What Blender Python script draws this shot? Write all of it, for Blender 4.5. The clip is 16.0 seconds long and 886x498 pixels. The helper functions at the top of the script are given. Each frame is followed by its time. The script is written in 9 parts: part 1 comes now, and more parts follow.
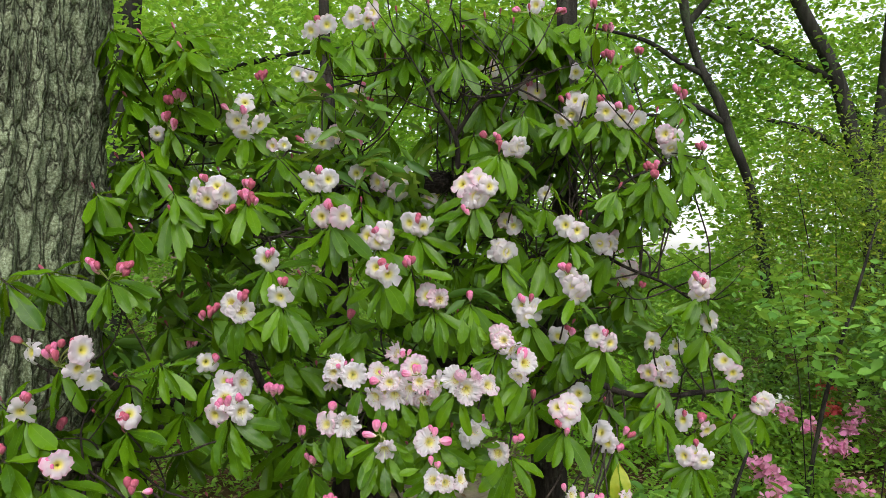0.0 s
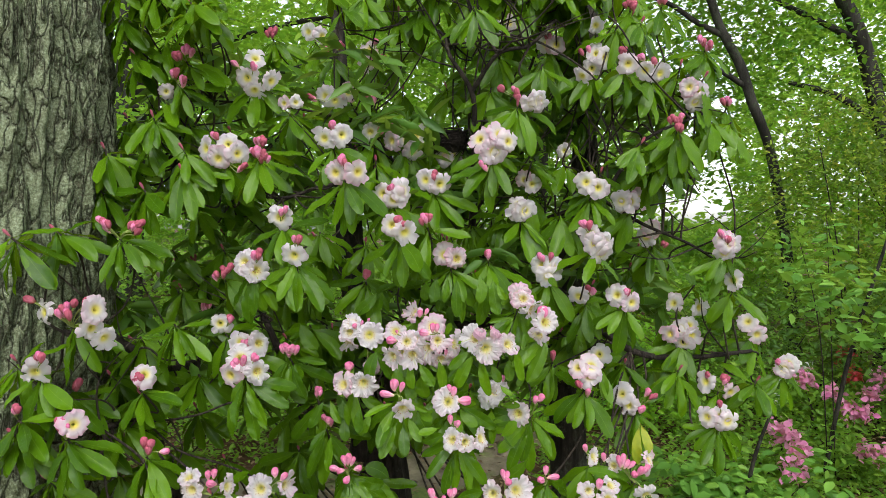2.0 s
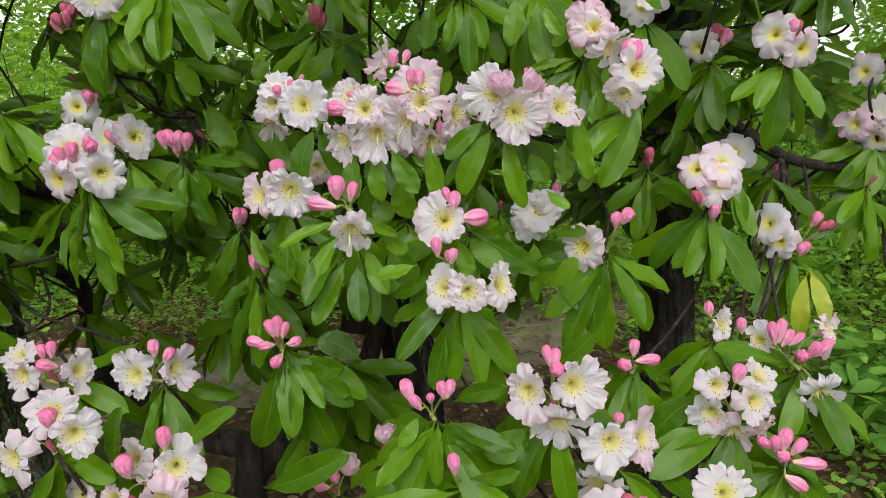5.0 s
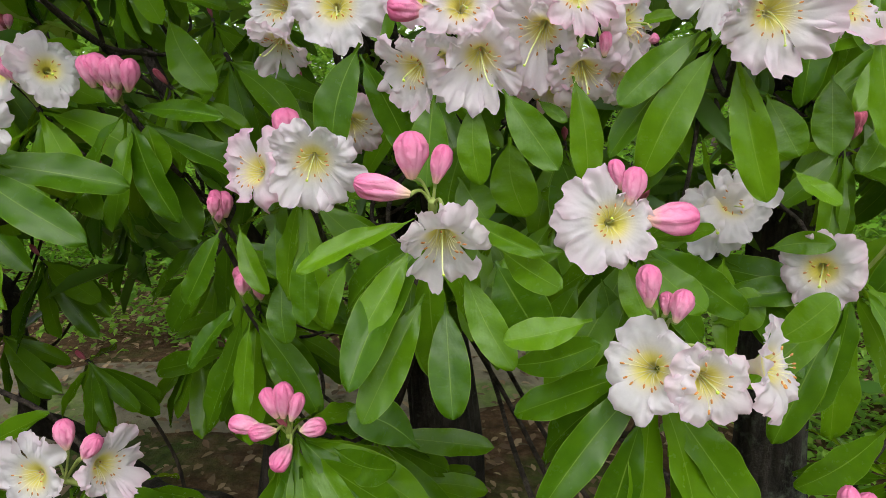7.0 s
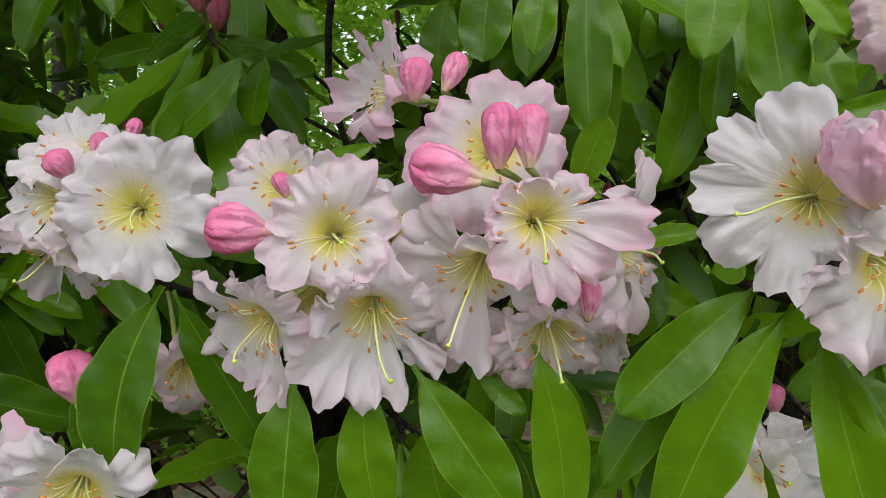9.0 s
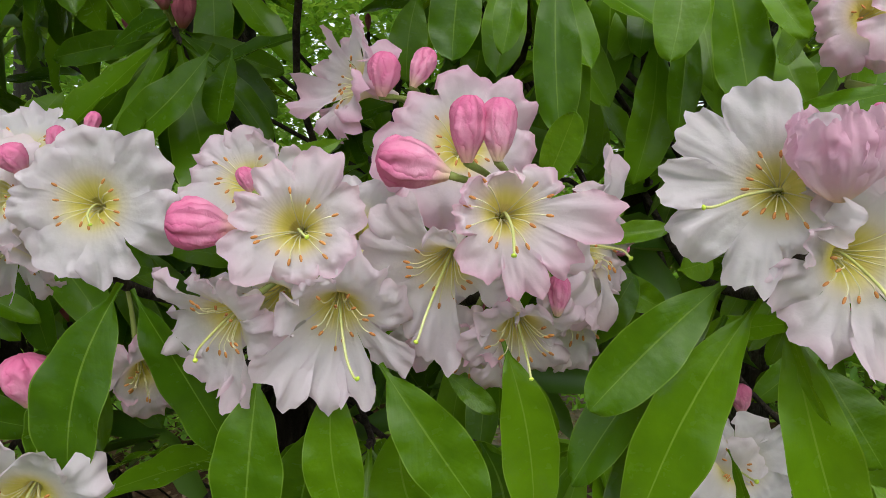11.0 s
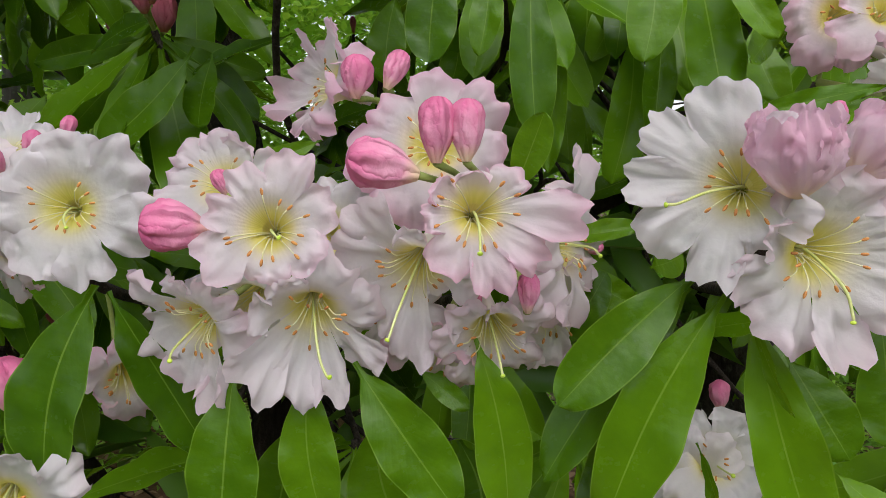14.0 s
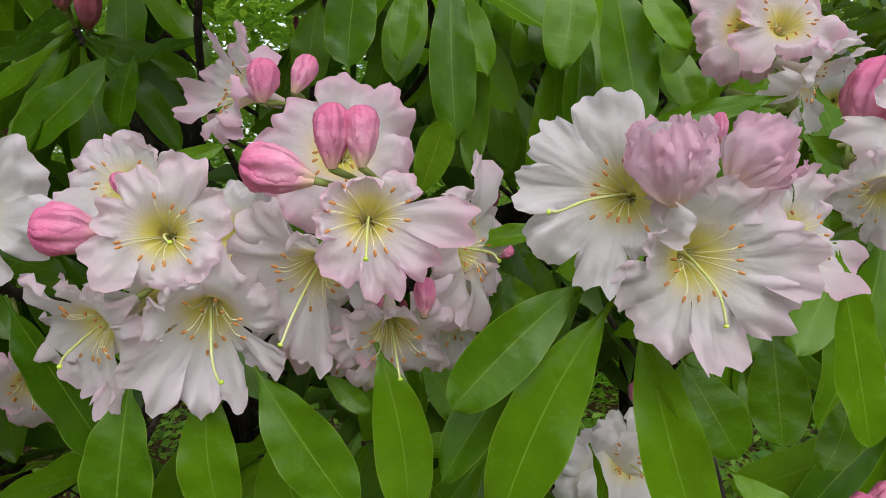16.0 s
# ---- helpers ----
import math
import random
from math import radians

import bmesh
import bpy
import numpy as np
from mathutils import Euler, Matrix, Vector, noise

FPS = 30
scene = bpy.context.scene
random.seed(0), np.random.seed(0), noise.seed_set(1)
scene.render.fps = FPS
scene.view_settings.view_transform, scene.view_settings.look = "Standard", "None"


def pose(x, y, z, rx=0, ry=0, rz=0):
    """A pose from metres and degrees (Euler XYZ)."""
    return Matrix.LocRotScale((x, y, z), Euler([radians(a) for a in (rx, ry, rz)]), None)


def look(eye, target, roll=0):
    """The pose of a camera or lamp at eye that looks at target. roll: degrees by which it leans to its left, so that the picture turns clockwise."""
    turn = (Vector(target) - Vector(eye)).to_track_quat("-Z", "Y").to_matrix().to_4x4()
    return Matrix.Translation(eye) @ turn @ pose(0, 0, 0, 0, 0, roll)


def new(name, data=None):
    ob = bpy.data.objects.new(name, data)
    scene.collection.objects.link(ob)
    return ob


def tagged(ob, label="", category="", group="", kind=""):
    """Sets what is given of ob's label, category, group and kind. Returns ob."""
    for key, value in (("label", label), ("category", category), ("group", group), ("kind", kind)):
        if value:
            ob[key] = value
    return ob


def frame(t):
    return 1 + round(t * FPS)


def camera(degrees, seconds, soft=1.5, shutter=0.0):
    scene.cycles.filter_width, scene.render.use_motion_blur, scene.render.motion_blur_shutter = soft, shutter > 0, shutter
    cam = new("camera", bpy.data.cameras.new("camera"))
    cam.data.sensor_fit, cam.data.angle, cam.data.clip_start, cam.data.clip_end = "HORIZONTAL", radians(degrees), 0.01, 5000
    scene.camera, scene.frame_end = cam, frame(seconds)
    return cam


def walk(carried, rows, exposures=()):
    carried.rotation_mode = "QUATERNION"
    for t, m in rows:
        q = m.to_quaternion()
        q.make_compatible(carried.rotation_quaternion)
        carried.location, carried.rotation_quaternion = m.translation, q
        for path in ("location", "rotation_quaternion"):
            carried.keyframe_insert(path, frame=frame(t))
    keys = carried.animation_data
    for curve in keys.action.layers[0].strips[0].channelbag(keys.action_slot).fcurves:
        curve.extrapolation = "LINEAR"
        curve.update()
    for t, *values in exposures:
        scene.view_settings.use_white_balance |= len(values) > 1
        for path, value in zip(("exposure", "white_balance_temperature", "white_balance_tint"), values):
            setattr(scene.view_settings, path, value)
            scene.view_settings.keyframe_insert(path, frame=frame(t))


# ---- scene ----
cam = camera(66.4, 16.0, 0.6)
PATH = [
    (0, (0.117, 0.239, 1.558), (0.024, 2.236, 1.575), 1.0),
    (0.5, (0.104, 0.251, 1.546), (0.004, 2.248, 1.544), 1.0),
    (1, (0.095, 0.265, 1.534), (-0.015, 2.262, 1.517), 0.8),
    (1.5, (0.091, 0.275, 1.527), (-0.030, 2.271, 1.497), 0.6),
    (2, (0.100, 0.293, 1.509), (-0.029, 2.288, 1.447), 0.6),
    (2.5, (0.160, 0.355, 1.470), (0.022, 2.347, 1.357), 0.7),
    (3, (0.238, 0.447, 1.414), (0.068, 2.434, 1.257), 1.2),
    (3.5, (0.242, 0.587, 1.334), (-0.002, 2.558, 1.100), 1.1),
    (4, (0.165, 0.816, 1.247), (-0.118, 2.775, 0.965), -0.1),
    (4.5, (0.141, 1.003, 1.183), (-0.187, 2.943, 0.824), -1.1),
    (5, (0.179, 1.214, 1.180), (-0.190, 3.138, 0.777), -1.5),
    (5.2, (0.184, 1.250, 1.174), (-0.206, 3.168, 0.761), -1.6),
    (7.3, (-0.059, 1.736, 1.116), (-0.347, 3.663, 0.669), 0.5),
    (7.5, (-0.059, 1.789, 1.129), (-0.283, 3.732, 0.713), -0.4),
    (8, (-0.058, 1.859, 1.166), (-0.299, 3.808, 0.786), -0.7),
    (8.5, (-0.062, 1.901, 1.199), (-0.270, 3.867, 0.901), -0.9),
    (9, (-0.052, 1.912, 1.213), (-0.210, 3.891, 0.973), -0.7),
    (11.5, (-0.050, 1.916, 1.206), (-0.120, 3.904, 0.996), -0.5),
    (12, (-0.047, 1.914, 1.206), (-0.118, 3.903, 1.003), -0.7),
    (12.5, (-0.047, 1.914, 1.204), (-0.118, 3.902, 0.994), -0.8),
    (13, (-0.047, 1.917, 1.203), (-0.112, 3.904, 0.992), -0.7),
    (13.5, (-0.046, 1.917, 1.204), (-0.114, 3.904, 0.992), -0.9),
    (14, (-0.041, 1.912, 1.206), (-0.095, 3.900, 0.995), -0.9),
    (14.5, (-0.029, 1.909, 1.206), (-0.078, 3.898, 0.996), -0.9),
    (15, (-0.026, 1.910, 1.206), (-0.063, 3.899, 0.999), -0.8),
    (15.5, (-0.016, 1.910, 1.207), (-0.003, 3.899, 1.000), -0.5),
    (16, (-0.012, 1.909, 1.208), (0.044, 3.897, 0.997), -0.4),
]
walk(cam, [(t, look(eye, target, roll)) for t, eye, target, roll in PATH],
     [(0.0, 1.2), (2.0, 1.2), (3.0, 1.18), (4.0, 1.15), (5.0, 1.1), (7.5, 1.10), (8.0, 1.03), (9.0, 0.82), (16.0, 0.78)])

# ---- world, sun, exposure ----
world = bpy.data.worlds.new("overcast_sky")
scene.world = world
world.use_nodes = True
wn = world.node_tree
wn.nodes.clear()
sky = wn.nodes.new("ShaderNodeTexSky")
sky.sky_type = "NISHITA"
sky.sun_disc = False
sky.sun_elevation, sky.sun_rotation = radians(51), radians(170)
sky.dust_density, sky.air_density = 2.0, 1.0
pale = wn.nodes.new("ShaderNodeHueSaturation")
pale.inputs["Saturation"].default_value = 0.3
back = wn.nodes.new("ShaderNodeBackground")
back.inputs["Strength"].default_value = 0.15
wout = wn.nodes.new("ShaderNodeOutputWorld")
wn.links.new(sky.outputs[0], pale.inputs["Color"])
wn.links.new(pale.outputs[0], back.inputs["Color"])
wn.links.new(back.outputs[0], wout.inputs["Surface"])
sun_data = bpy.data.lights.new("sun", "SUN")
sun_data.energy, sun_data.angle, sun_data.color = 1.0, radians(55), (1.0, 0.98, 0.96)
sun = new("sun", sun_data)
sun.matrix_world = look((1.5, -5.5, 11.0), (0, 2.5, 1.0))


# ---- materials ----
class Mat:
    """A node material with short helpers."""

    def __init__(self, name):
        self.m = bpy.data.materials.new(name)
        self.m.use_nodes = True
        self.n = self.m.node_tree.nodes
        self.l = self.m.node_tree.links
        self.bsdf = self.n["Principled BSDF"]
        self.out = self.n["Material Output"]


    def link(self, a, b):
        self.l.new(a, b)

    def noise(self, scale, detail=4.0, coord="Object", rough=0.6):
        tc = self.n.new("ShaderNodeTexCoord")
        nz = self.n.new("ShaderNodeTexNoise")
        nz.inputs["Scale"].default_value, nz.inputs["Detail"].default_value = scale, detail
        nz.inputs["Roughness"].default_value = rough
        self.l.new(tc.outputs[coord], nz.inputs["Vector"])
        return nz.outputs["Fac"]

    def ramp(self, fac, stops):
        rp = self.n.new("ShaderNodeValToRGB")
        el = rp.color_ramp.elements
        while len(el) > 1:
            el.remove(el[-1])
        el[0].position, el[0].color = stops[0][0], (*stops[0][1], 1)
        for pos, col in stops[1:]:
            e = el.new(pos)
            e.color = (*col, 1)
        self.l.new(fac, rp.inputs["Fac"])
        return rp.outputs["Color"]

    def mix(self, fac, a, b, blend="MIX"):
        mx = self.n.new("ShaderNodeMix")
        mx.data_type, mx.blend_type = "RGBA", blend
        for slot, v in ((0, fac), (6, a), (7, b)):
            if isinstance(v, (int, float)):
                mx.inputs[slot].default_value = v
            elif isinstance(v, tuple):
                mx.inputs[slot].default_value = (*v, 1)
            else:
                self.l.new(v, mx.inputs[slot])
        return mx.outputs[2]

    def math(self, op, a, b=0.0, clamp=False):
        nd = self.n.new("ShaderNodeMath")
        nd.operation, nd.use_clamp = op, clamp
        for slot, v in ((0, a), (1, b)):
            if isinstance(v, (int, float)):
                nd.inputs[slot].default_value = v
            else:
                self.l.new(v, nd.inputs[slot])
        return nd.outputs[0]

    def uv(self):
        tc = self.n.new("ShaderNodeTexCoord")
        sp = self.n.new("ShaderNodeSeparateXYZ")
        self.l.new(tc.outputs["UV"], sp.inputs[0])
        return sp.outputs[0], sp.outputs[1]

    def object_random(self):
        return self.n.new("ShaderNodeObjectInfo").outputs["Random"]

    def island_random(self):
        return self.n.new("ShaderNodeNewGeometry").outputs["Random Per Island"]

    def bump(self, height, strength, distance=0.01):
        bp = self.n.new("ShaderNodeBump")
        bp.inputs["Strength"].default_value, bp.inputs["Distance"].default_value = strength, distance
        self.l.new(height, bp.inputs["Height"])
        self.l.new(bp.outputs["Normal"], self.bsdf.inputs["Normal"])
        return bp.outputs["Normal"]

    def finish(self, color, rough, translucent=0.0, tcolor=None, spec=0.5):
        b = self.bsdf.inputs
        if isinstance(color, tuple):
            b["Base Color"].default_value = (*color, 1)
        else:
            self.l.new(color, b["Base Color"])
        if isinstance(rough, (int, float)):
            b["Roughness"].default_value = rough
        else:
            self.l.new(rough, b["Roughness"])
        b["Specular IOR Level"].default_value = spec
        if translucent:
            tr = self.n.new("ShaderNodeBsdfTranslucent")
            src = tcolor if tcolor is not None else color
            if isinstance(src, tuple):
                tr.inputs["Color"].default_value = (*src, 1)
            else:
                self.l.new(src, tr.inputs["Color"])
            mx = self.n.new("ShaderNodeMixShader")
            mx.inputs[0].default_value = translucent
            self.l.new(self.bsdf.outputs[0], mx.inputs[1])
            self.l.new(tr.outputs[0], mx.inputs[2])
            self.l.new(mx.outputs[0], self.out.inputs["Surface"])
        return self.m


def leaf_material(name, dark, light, rib, rough=0.36, trans=0.28):
    """Leathery leaf: pale midrib, faint side veins, tone varied from leaf to leaf and over the blade."""
    k = Mat(name)
    u, v = k.uv()
    across = k.math("ABSOLUTE", k.math("SUBTRACT", u, 0.5))
    tone = k.math("ADD", k.math("MULTIPLY", k.object_random(), 0.65), k.math("MULTIPLY", k.noise(9.0), 0.5))
    col = k.ramp(tone, [(0.2, dark), (0.92, light)])
    wv = k.math("ADD", k.math("MULTIPLY", v, 13.0), k.math("MULTIPLY", across, -9.0))
    vein = k.math("POWER", k.math("ABSOLUTE", k.math("SINE", k.math("MULTIPLY", wv, 3.14159))), 6.0)
    ribm = k.math("LESS_THAN", across, k.math("SUBTRACT", 0.021, k.math("MULTIPLY", v, 0.013)))
    col = k.mix(k.math("MULTIPLY", ribm, 0.5), col, rib)
    edge = k.math("GREATER_THAN", across, 0.482)
    col = k.mix(k.math("MULTIPLY", edge, 0.45), col, rib)
    spots = k.ramp(k.noise(60.0, 2.0), [(0.70, (0, 0, 0)), (0.76, (1, 1, 1))])
    col = k.mix(k.math("MULTIPLY", spots, 0.35), col, (0.10, 0.075, 0.03))
    relief = k.math("ADD", k.math("MULTIPLY", vein, -0.03), k.math("ADD", k.math("ADD", k.math("MULTIPLY", k.noise(60.0, 2.0), 0.12), k.math("MULTIPLY", k.noise(8.0, 2.0), 1.2)), k.math("MULTIPLY", ribm, -0.8)))
    k.bump(relief, 0.35, 0.002)
    tcol = k.mix(0.6, col, (0.30, 0.46, 0.01))
    return k.finish(col, k.math("ADD", rough - 0.08, k.math("MULTIPLY", k.noise(14.0), 0.2)), trans, tcol, 0.21)


def foliage_material(name, stops, trans=0.45, rough=0.5):
    """Thin small leaves in the distance, varied leaf by leaf."""
    k = Mat(name)
    col = k.ramp(k.math("ADD", k.math("MULTIPLY", k.island_random(), 0.75), k.math("MULTIPLY", k.noise(1.3), 0.35)), stops)
    return k.finish(col, rough, trans, k.mix(0.5, col, (0.45, 0.6, 0.06)), 0.4)


def petal_material(name="petal", flush=0.0):
    """White to pale pink corolla with a yellow-green throat, veined and pinker at the rim."""
    k = Mat(name)
    u, v = k.uv()
    rnd = k.object_random()
    blush = k.math("MULTIPLY", k.math("ADD", k.math("MULTIPLY", k.noise(22.0, 3.0), 0.55), k.math("MULTIPLY", k.math("POWER", v, 5.0), 0.85)), k.math("ADD", k.math("MULTIPLY", rnd, 0.5), 0.20 + flush))
    base = k.mix(k.math("SUBTRACT", blush, 0.13, True), (0.78, 0.745, 0.775), (0.80, 0.52, 0.65))
    throat = k.ramp(v, [(0.0, (1, 1, 1)), (0.09, (1, 1, 1)), (0.20, (0.80, 0.80, 0.80)), (0.34, (0.32, 0.32, 0.32)), (0.48, (0.08, 0.08, 0.08)), (0.62, (0, 0, 0))])
    base = k.mix(throat, base, (0.86, 0.78, 0.17))
    rays = k.math("POWER", k.math("ABSOLUTE", k.math("SINE", k.math("MULTIPLY", u, 3.14159 * 21))), 2.0)
    deep = k.ramp(v, [(0.0, (1, 1, 1)), (0.13, (0.9, 0.9, 0.9)), (0.24, (0.5, 0.5, 0.5)), (0.36, (0, 0, 0))])
    base = k.mix(k.math("MULTIPLY", deep, k.math("ADD", 0.16, k.math("MULTIPLY", rays, 0.26))), base, (0.70, 0.67, 0.04))
    veins = k.math("MULTIPLY", k.math("SINE", k.math("ADD", k.math("MULTIPLY", u, 6.2832 * 49), k.math("MULTIPLY", k.noise(60.0), 5.0))), 0.5)
    k.bump(k.math("ADD", k.math("MULTIPLY", veins, 0.09), k.math("ADD", k.math("MULTIPLY", k.noise(150.0, 4.0), 1.1), k.math("MULTIPLY", k.noise(55.0, 3.0), 2.0))), 0.5, 0.002)
    return k.finish(base, 0.6, 0.6, k.mix(0.15, base, (0.93, 0.87, 0.90)), 0.2)


def bud_material(name, tip, flank, base_col):
    """Folded unopened petals: deep pink ridges, paler flanks, greenish foot."""
    k = Mat(name)
    u, v = k.uv()
    wave = k.math("ADD", k.math("MULTIPLY", k.math("ADD", u, k.math("MULTIPLY", v, 0.12)), 3.14159 * 7), k.math("MULTIPLY", k.noise(75.0, 3.0), 7.0))
    ridge = k.math("POWER", k.math("ABSOLUTE", k.math("SINE", wave)), 0.7)
    pale = k.math("MULTIPLY", k.math("ADD", k.math("MULTIPLY", ridge, 0.34), k.math("MULTIPLY", k.noise(90.0, 4.0), 0.92)), k.math("SUBTRACT", 1.38, k.math("MULTIPLY", v, 1.05)), True)
    col = k.mix(pale, tip, flank)
    col = k.mix(k.ramp(v, [(0.05, (1, 1, 1)), (0.3, (0, 0, 0))]), col, base_col)
    col = k.mix(k.math("MULTIPLY", k.object_random(), 0.35), col, tip)
    k.bump(k.math("ADD", k.math("MULTIPLY", k.noise(160.0, 4.0), 0.8), k.math("MULTIPLY", ridge, 0.5)), 0.6, 0.002)
    return k.finish(col, 0.62, 0.25, None, 0.25)


def bark_material(name, dark, mid, light, lichen=None, scale=14.0, cover=0.5):
    k = Mat(name)
    tc = k.n.new("ShaderNodeTexCoord")
    mp = k.n.new("ShaderNodeMapping")
    mp.inputs["Scale"].default_value = (1, 1, 0.22)
    k.l.new(tc.outputs["Object"], mp.inputs["Vector"])
    nz = k.n.new("ShaderNodeTexNoise")
    nz.inputs["Scale"].default_value, nz.inputs["Detail"].default_value, nz.inputs["Roughness"].default_value = scale, 6.0, 0.65
    k.l.new(mp.outputs[0], nz.inputs["Vector"])
    col = k.ramp(nz.outputs["Fac"], [(0.32, dark), (0.5, mid), (0.68, light)])
    if lichen:
        big = k.math("ADD", k.math("MULTIPLY", k.noise(2.6, 3.0), 0.6), k.math("MULTIPLY", k.noise(26.0, 5.0, rough=0.7), 0.5))
        mask = k.ramp(big, [(cover, (0, 0, 0)), (cover + 0.09, (1, 1, 1))])
        lcol = k.ramp(k.noise(60.0, 3.0), [(0.35, lichen[0]), (0.65, lichen[1])])
        col = k.mix(k.math("MULTIPLY", mask, 0.8), col, lcol)
    k.bump(k.math("ADD", nz.outputs["Fac"], k.math("MULTIPLY", k.noise(110.0, 4.0), 0.35)), 0.9, 0.02)
    return k.finish(col, 0.88, 0, None, 0.2)


def lichen_bark():
    """Furrowed grey-brown bark broken into plates, with crusts of pale green lichen."""
    k = Mat("lichened_bark")
    tc = k.n.new("ShaderNodeTexCoord")
    mp = k.n.new("ShaderNodeMapping")
    mp.inputs["Scale"].default_value = (1, 1, 0.30)
    k.l.new(tc.outputs["Object"], mp.inputs["Vector"])
    warp = k.n.new("ShaderNodeTexNoise")
    warp.inputs["Scale"].default_value, warp.inputs["Detail"].default_value = 14.0, 5.0
    k.l.new(mp.outputs[0], warp.inputs["Vector"])
    add = k.n.new("ShaderNodeVectorMath")
    add.operation = "MULTIPLY_ADD"
    k.l.new(warp.outputs["Color"], add.inputs[0])
    add.inputs[1].default_value = (0.13, 0.13, 0.13)
    k.l.new(mp.outputs[0], add.inputs[2])
    vor = k.n.new("ShaderNodeTexVoronoi")
    vor.feature = "DISTANCE_TO_EDGE"
    vor.inputs["Scale"].default_value = 26.0
    k.l.new(add.outputs[0], vor.inputs["Vector"])
    crack = k.ramp(vor.outputs["Distance"], [(0.0, (0.30, 0.30, 0.30)), (0.06, (0.74, 0.74, 0.74)), (0.18, (1, 1, 1))])
    fine = k.noise(55.0, 6.0, rough=0.7)
    wood = k.ramp(k.math("ADD", k.math("MULTIPLY", fine, 0.7), k.math("MULTIPLY", k.noise(5.0), 0.3)), [(0.35, (0.075, 0.056, 0.042)), (0.55, (0.19, 0.148, 0.108)), (0.72, (0.30, 0.245, 0.19))])
    crust = k.math("ADD", k.math("MULTIPLY", k.noise(3.5, 4.0), 0.5), k.math("MULTIPLY", k.noise(95.0, 6.0, rough=0.85), 0.6))
    mask = k.ramp(crust, [(0.42, (0, 0, 0)), (0.49, (1, 1, 1))])
    lich = k.ramp(k.noise(120.0, 5.0, rough=0.75), [(0.36, (0.10, 0.118, 0.065)), (0.50, (0.21, 0.26, 0.145)), (0.64, (0.38, 0.45, 0.30))])
    col = k.mix(k.math("MULTIPLY", mask, 0.85), wood, lich)
    col = k.mix(crack, (0.035, 0.027, 0.02), col)
    height = k.math("ADD", k.math("MULTIPLY", crack, 1.0), k.math("ADD", k.math("MULTIPLY", fine, 0.5), k.math("MULTIPLY", mask, 0.25)))
    k.bump(height, 1.0, 0.03)
    return k.finish(col, 0.9, 0, None, 0.15)


def plain_material(name, a, b, scale, rough=0.6, trans=0.0, bump=0.2):
    k = Mat(name)
    col = k.ramp(k.noise(scale), [(0.3, a), (0.7, b)])
    if bump:
        k.bump(k.noise(scale * 4.0), bump, 0.003)
    return k.finish(col, rough, trans)


def ground_material():
    k = Mat("leaf_litter_soil")
    a = k.ramp(k.noise(18.0, 8.0, rough=0.75), [(0.3, (0.028, 0.016, 0.009)), (0.5, (0.085, 0.045, 0.025)), (0.7, (0.17, 0.10, 0.06))])
    green = k.ramp(k.noise(1.1, 5.0), [(0.50, (0, 0, 0)), (0.62, (1, 1, 1))])
    col = k.mix(k.math("MULTIPLY", green, 0.7), a, k.ramp(k.noise(30.0), [(0.3, (0.02, 0.05, 0.01)), (0.7, (0.07, 0.13, 0.02))]))
    k.bump(k.noise(40.0, 8.0), 0.9, 0.02)
    return k.finish(col, 0.95, 0, None, 0.15)


M_LEAF = leaf_material("rhododendron_leaf", (0.030, 0.086, 0.0026), (0.097, 0.210, 0.0042), (0.20, 0.32, 0.035), rough=0.23, trans=0.30)
M_OLD = plain_material("yellowing_leaf", (0.36, 0.36, 0.015), (0.17, 0.27, 0.012), 2.0, 0.45, 0.3)
M_PETAL = petal_material()
M_PETAL_PINK = petal_material("pink_petal", 0.75)
M_OPENING = petal_material("opening_petal", 1.5)
M_BUD = bud_material("pink_bud", (0.64, 0.10, 0.27), (0.86, 0.48, 0.62), (0.80, 0.62, 0.42))
M_TIGHT = bud_material("tight_bud", (0.40, 0.06, 0.11), (0.64, 0.22, 0.29), (0.30, 0.13, 0.06))
M_STALK = plain_material("green_stalk", (0.20, 0.28, 0.05), (0.33, 0.38, 0.11), 60.0, 0.5, 0.1)
M_STYLE = plain_material("style", (0.52, 0.56, 0.16), (0.66, 0.68, 0.32), 80.0, 0.45, 0.2)
M_STIGMA = plain_material("stigma", (0.42, 0.60, 0.04), (0.55, 0.68, 0.08), 80.0, 0.35)
M_FILAMENT = plain_material("filament", (0.74, 0.70, 0.34), (0.80, 0.78, 0.55), 80.0, 0.5, 0.3)
M_ANTHER = plain_material("anther", (0.36, 0.13, 0.03), (0.58, 0.26, 0.06), 300.0, 0.7)
M_TWIG = bark_material("twig_bark", (0.012, 0.009, 0.007), (0.035, 0.026, 0.02), (0.085, 0.068, 0.052), None, 60.0)
M_LIMB = bark_material("dark_limb_bark", (0.008, 0.006, 0.005), (0.022, 0.017, 0.014), (0.055, 0.044, 0.036), None, 30.0)
M_STEM = bark_material("ridged_dark_bark", (0.006, 0.005, 0.004), (0.022, 0.019, 0.015), (0.055, 0.048, 0.038), ((0.06, 0.075, 0.05), (0.11, 0.13, 0.09)), 26.0, 0.60)
M_BARK = lichen_bark()
M_FARBARK = bark_material("far_bark", (0.008, 0.007, 0.006), (0.022, 0.019, 0.016), (0.05, 0.046, 0.04), ((0.03, 0.05, 0.02), (0.06, 0.08, 0.04)), 9.0, 0.58)
M_CANOPY = foliage_material("canopy_leaf", [(0.1, (0.09, 0.26, 0.015)), (0.6, (0.20, 0.43, 0.035)), (1.0, (0.38, 0.60, 0.06))], 0.6)
